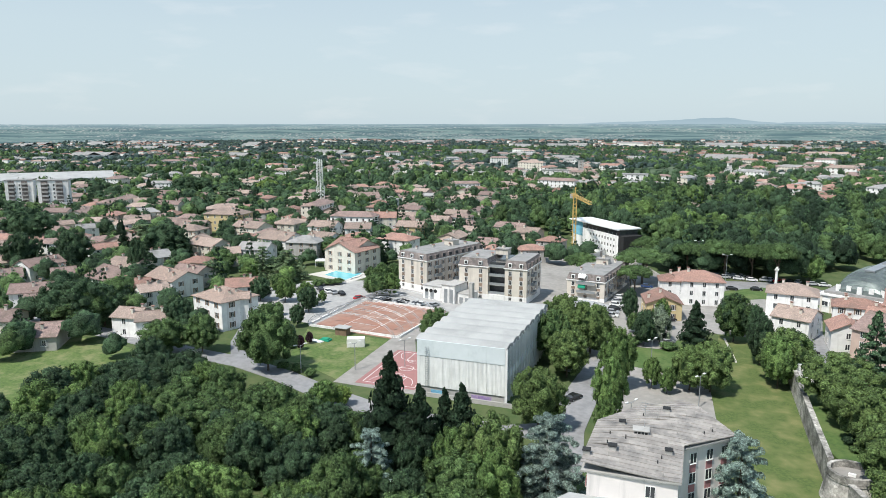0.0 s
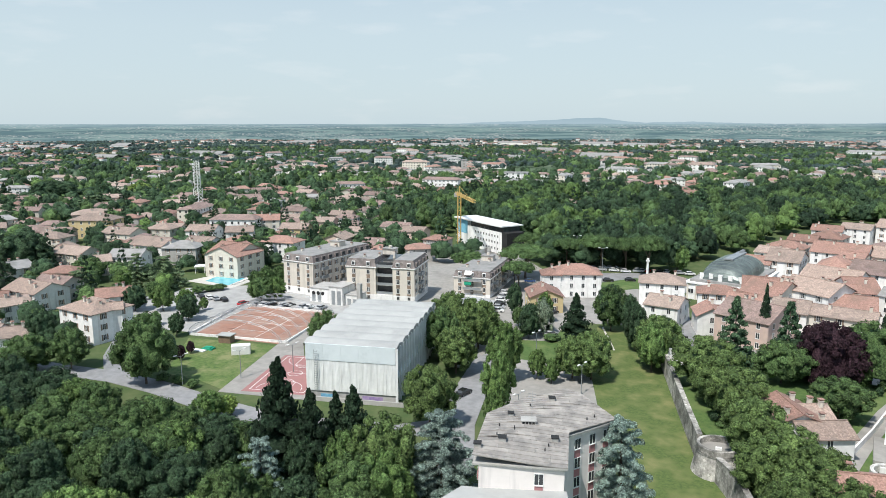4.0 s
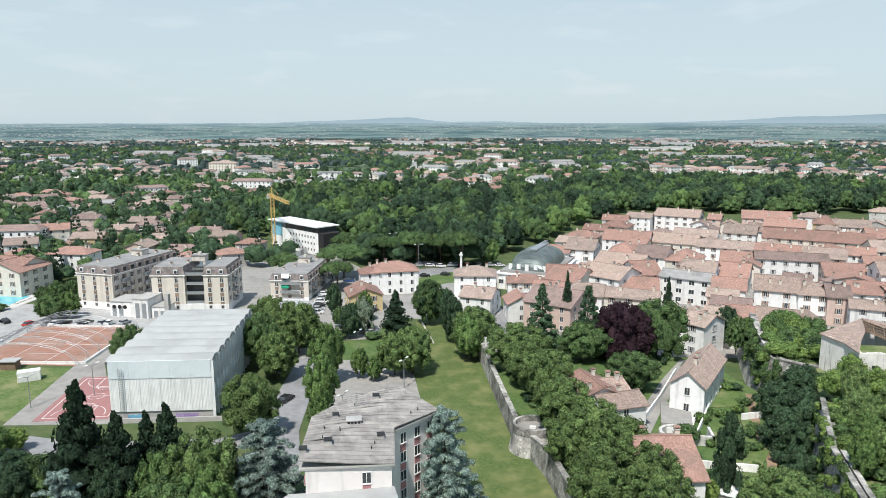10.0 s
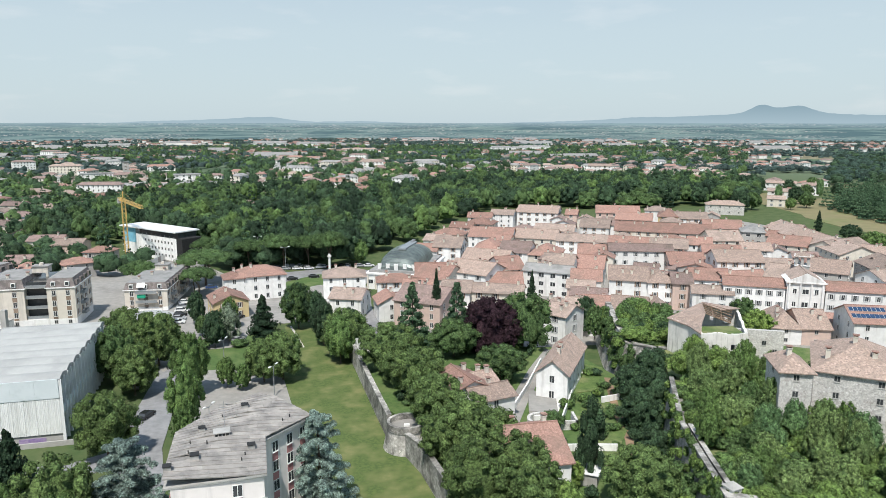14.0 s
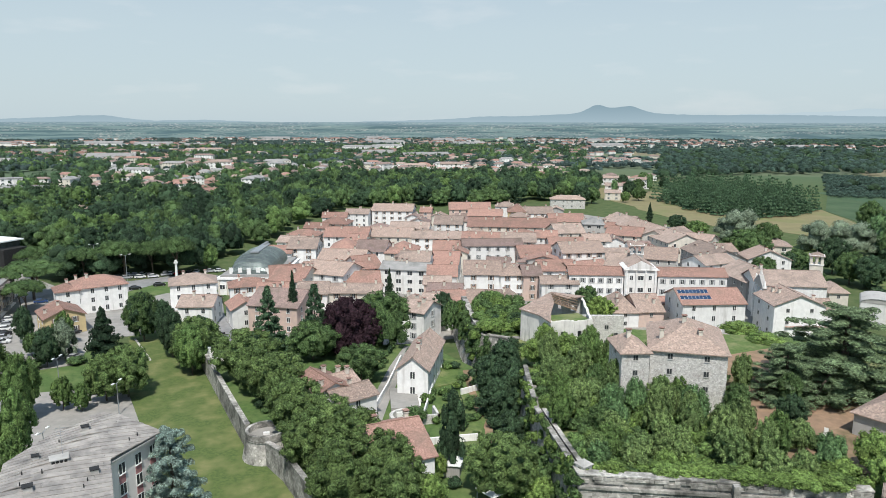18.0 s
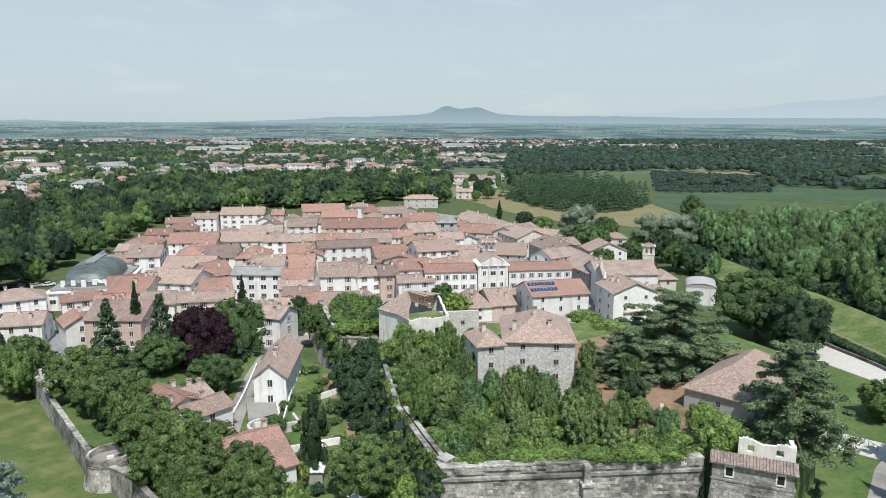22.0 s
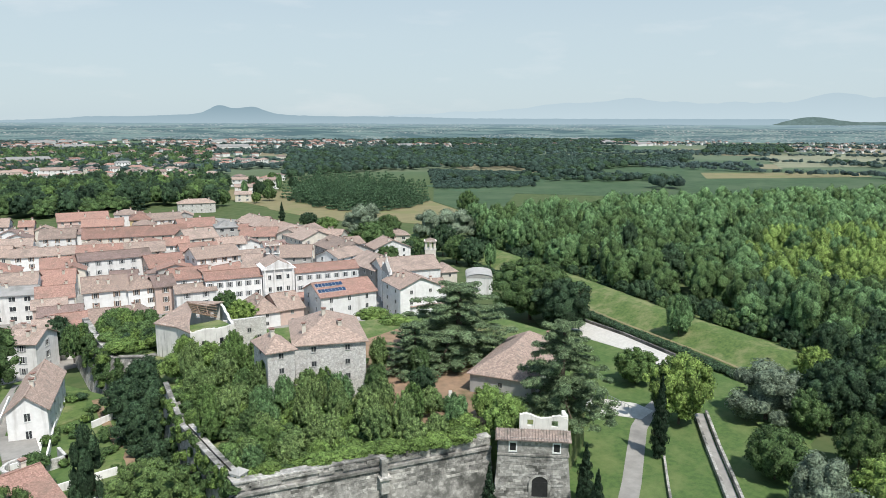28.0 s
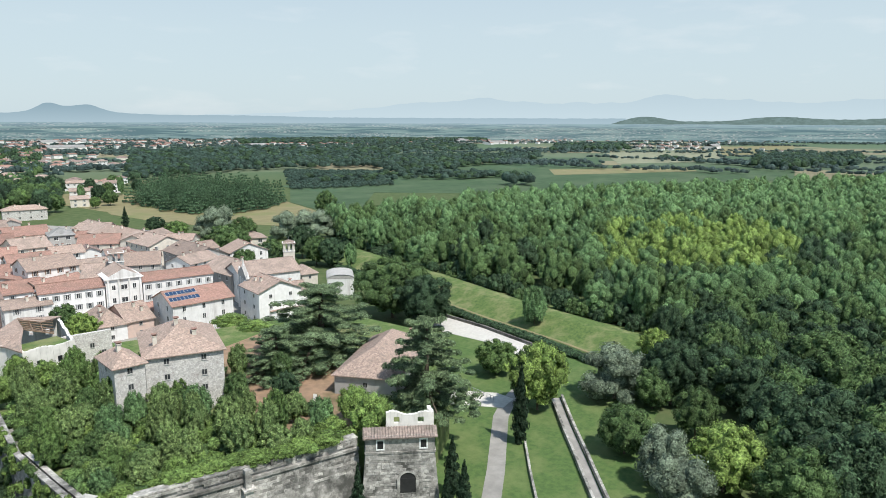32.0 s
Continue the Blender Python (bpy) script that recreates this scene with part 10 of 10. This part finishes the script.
def car_meshes(colour):
    if colour not in CARS:
        b = Shape()
        prof = [(-2.1, 0.35), (-2.15, 0.75), (-2.0, 0.92), (-1.0, 0.98), (1.1, 0.95), (1.95, 0.8), (2.12, 0.6), (2.08, 0.3)]
        n = len(prof)
        for a, c in zip(prof, prof[1:]):
            b.face([(a[0], -0.86, a[1]), (a[0], 0.86, a[1]), (c[0], 0.86, c[1]), (c[0], -0.86, c[1])][::-1])
        b.face([(x, -0.86, z) for x, z in prof][::-1])
        b.face([(x, 0.86, z) for x, z in prof])
        g = Shape()
        lo, hi = [(-1.75, -0.8), (1.05, -0.8), (1.05, 0.8), (-1.75, 0.8)], [(-1.3, -0.64), (0.35, -0.64), (0.35, 0.64), (-1.3, 0.64)]
        for k in range(4):
            j = (k + 1) % 4
            g.face([(*lo[k], 0.95), (*lo[j], 0.95), (*hi[j], 1.42), (*hi[k], 1.42)])
        r = Shape()
        r.box(-1.34, -0.66, 1.41, 0.4, 0.66, 1.47)
        l = Shape()
        l.box(2.0, -0.8, 0.55, 2.13, -0.45, 0.72)
        l.box(2.0, 0.45, 0.55, 2.13, 0.8, 0.72)
        CARS[colour] = [("body", b.mesh("body", "car_" + colour)), ("cabin_glass", g.mesh("cabin_glass", "glass_dark")), ("car_roof", r.mesh("car_roof", "car_" + colour)), ("headlight_pair", l.mesh("headlight_pair", "frame_white"))]
    return CARS[colour]


def car(x, y, turn, colour, z=0.1):
    o = thing("car", f"{CAR_WORDS[colour]} parked car with dark windows", "car", pose(x, y, z, 0, 0, turn), "parked cars")
    for name, me in car_meshes(colour):
        part(name, me, None, o)
    for a in (-1.3, 1.35):
        for b in (-0.8, 0.8):
            wh = part("wheel", TYRE, None, o)
            wh.location = (a, b, 0.32)
            part("rim", RIM, None, wh)




# ---- small things in the gardens by the lane ----
sheet("lane_terrace", [(23.6, 129.2), (28.7, 128.4), (33.1, 141.1), (28.3, 141.9)], 3.16, "plaster_white", "white-walled terrace before the lane house", "terrace", 0.5)
o = thing("garden_shed", "low garden shed with a white corrugated roof", "shed", pose(28.2, 104.0, 3.0, 0, 0, -25))
q = Shape()
q.box(-2.2, -1.7, -0.2, 2.2, 1.7, 2.1)
part("wall", q, "plaster_grey", o)
for k in range(11):
    q = Shape()
    q.box(-2.4 + 0.44 * k, -1.95, 2.1 + 0.05 * (k % 2), -1.97 + 0.44 * k, 1.95, 2.22 + 0.05 * (k % 2))
    part("roof_sheet", q, "metal_white", o)
o = thing("parasol", "pale grey garden parasol on the white terrace", "parasol", pose(28.4, 139.2, 3.2))
q = Shape()
q.tube((0, 0, 0), (0, 0, 2.3), 0.04, 0.04, 6)
part("pole", q, "metal_grey", o)
q = Shape()
for k in range(8):
    u0, u1 = math.pi * k / 4, math.pi * (k + 1) / 4
    q.face([(1.6 * math.cos(u0), 1.6 * math.sin(u0), 1.9), (1.6 * math.cos(u1), 1.6 * math.sin(u1), 1.9), (0, 0, 2.5)])
part("canopy", q, "plaster_grey", o)
o = thing("garden_wall", "low white garden walls along the lane", "wall", kind="structure")
wall_run(o, "wall", [(20.3, 131.0), (25.5, 143.5), (31.8, 160.7)], 2.8, 4.3, 0.3, 0.0, "plaster_white", 1)
wall_run(o, "wall", [(33.1, 141.1), (37.2, 152.8), (42.3, 166.4)], 2.8, 4.3, 0.3, 0.0, "plaster_white", 1)
wall_run(o, "wall", [(16.0, 131.5), (20.0, 129.2)], 2.8, 4.3, 0.3, 0.0, "plaster_white", 1)
wall_run(o, "wall", [(24.1, 127.1), (29.6, 126.7), (34.8, 140.6)], 2.8, 4.3, 0.3, 0.0, "plaster_white", 1)
wall_run(o, "wall", [(27.7, 114.5), (31.9, 114.4), (36.6, 114.1)], 2.8, 4.3, 0.3, 0.0, "plaster_white", 1)
wall_run(o, "wall", [(39.7, 135.7), (44.7, 137.5), (50.4, 150.7)], 2.8, 4.3, 0.3, 0.0, "plaster_white", 1)
sheet("garden_lawn", [(34.2, 140.8), (40.4, 142.3), (45.4, 156.4), (41.1, 159.9)], 3.17, "meadow", "small sunny garden lawn with beds", "lawn", 0.3)
sheet("garden_lawn", [(31.5, 127.5), (37.9, 127.5), (42.6, 134.8), (35.3, 135.4)], 3.17, "meadow", "small sunny garden lawn with beds", "lawn", 0.3)
sheet("garden_lawn", [(30.5, 117.2), (37.8, 116.2), (41.2, 123.1), (33.5, 124.1)], 3.17, "meadow", "small sunny garden lawn with beds", "lawn", 0.3)
tree("shrub", 34.0, 137.5, 1.5, 1.7, z=3)
tree("shrub", 35.7, 133.1, 1.8, 1.9, z=3)
tree("vine", 39.5, 139.1, 1.8, 1.9, z=3)
tree("shrub", 39.3, 128.0, 2.0, 2.2, z=3)
tree("vine", 38.6, 150.4, 1.3, 1.4, z=3)
tree("lime", 25.5, 102.5, 4.4, 4.8, z=3)
tree("shrub", 35.5, 119.4, 1.8, 1.9, z=3)
tree("light", 31.3, 133.5, 2.0, 2.2, z=3)

# hedge along the foot of the bank
hd = random.Random(41)
spots = []
HEDGE = [(216.0, 205.0), (203.0, 166.0), (187.9, 133.8), (177.3, 106.9), (171.5, 87.3), (161.5, 62.0)]
for (ax, ay), (bx, by) in zip(HEDGE, HEDGE[1:]):
    n = int(math.hypot(bx - ax, by - ay) / 0.9)
    for k in range(n):
        for w in (-1.1, 0.6):
            spots.append((ax + (bx - ax) * k / n + w + hd.uniform(-0.3, 0.3), ay + (by - ay) * k / n + hd.uniform(-0.3, 0.3), 0.0, hd.uniform(1.7, 2.4), hd.uniform(1.8, 2.4), 0))
woods("hedge", "long dark green clipped hedge along the bank", spots, "shrub", ["leaf_dark"], 6, 0.12, 0.12, 36)

car(-50.7, 292.4, 10, "white")
car(-48.2, 292.6, 12, "silver")
car(-45.7, 292.9, 80, "white")
car(-42.6, 290.9, 80, "dark")
car(-37.2, 292.4, 80, "silver")
car(-35.1, 291.7, 80, "white")
car(-32.7, 292.0, 80, "red")
car(-28.3, 292.8, 80, "dark")
car(-25.6, 293.1, 80, "white")
car(-20.3, 292.5, 15, "silver")
car(-16.6, 292.5, 15, "white")
car(-54.3, 290.5, 10, "dark")
car(-65.9, 282.5, 10, "silver")
car(-171.4, 187.2, 150, "dark")
car(-167.4, 186.7, 150, "white")
car(-164.5, 186.5, 150, "silver")
car(-161.0, 186.7, 150, "dark")
car(-151.4, 185.0, 80, "red")
car(-146.3, 186.4, 80, "silver")
car(-144.0, 186.9, 80, "white")
car(-141.6, 187.5, 80, "dark")
car(-137.2, 188.4, 80, "silver")
car(-135.3, 188.7, 80, "dark")
car(-130.2, 189.3, 80, "silver")
car(-128.1, 189.7, 80, "white")
car(-124.1, 190.5, 80, "silver")
car(-75.1, 233.6, 10, "white")
car(-73.9, 227.9, 10, "silver")
car(-73.0, 223.1, 10, "white")
car(-71.8, 217.9, 10, "dark")
car(-70.8, 213.6, 10, "silver")
car(-69.8, 209.4, 10, "white")
car(-55.7, 288.0, 8, "white")
car(-50.8, 288.0, 8, "silver")
car(-45.9, 287.9, 8, "white")
car(-41.1, 287.8, 8, "white")
car(-36.6, 290.1, 8, "silver")
car(-44.7, 267.8, 12, "dark")
car(-37.0, 271.7, 12, "dark")
car(-72.1, 255.2, 12, "blue")
car(-26.2, 287.7, 12, "dark")
car(-12.8, 201.3, 60, "dark")
car(-52.8, 213.9, 60, "dark")
car(-47.4, 190.9, 60, "silver")
car(-54.2, 139.6, 75, "dark")
car(-61.6, 156.7, 75, "silver")
car(-175.1, 125.9, 20, "dark")
car(-184.3, 171.9, 30, "dark")
car(-187.5, 177.1, 30, "silver")
car(126.8, 154.5, -50, "silver")
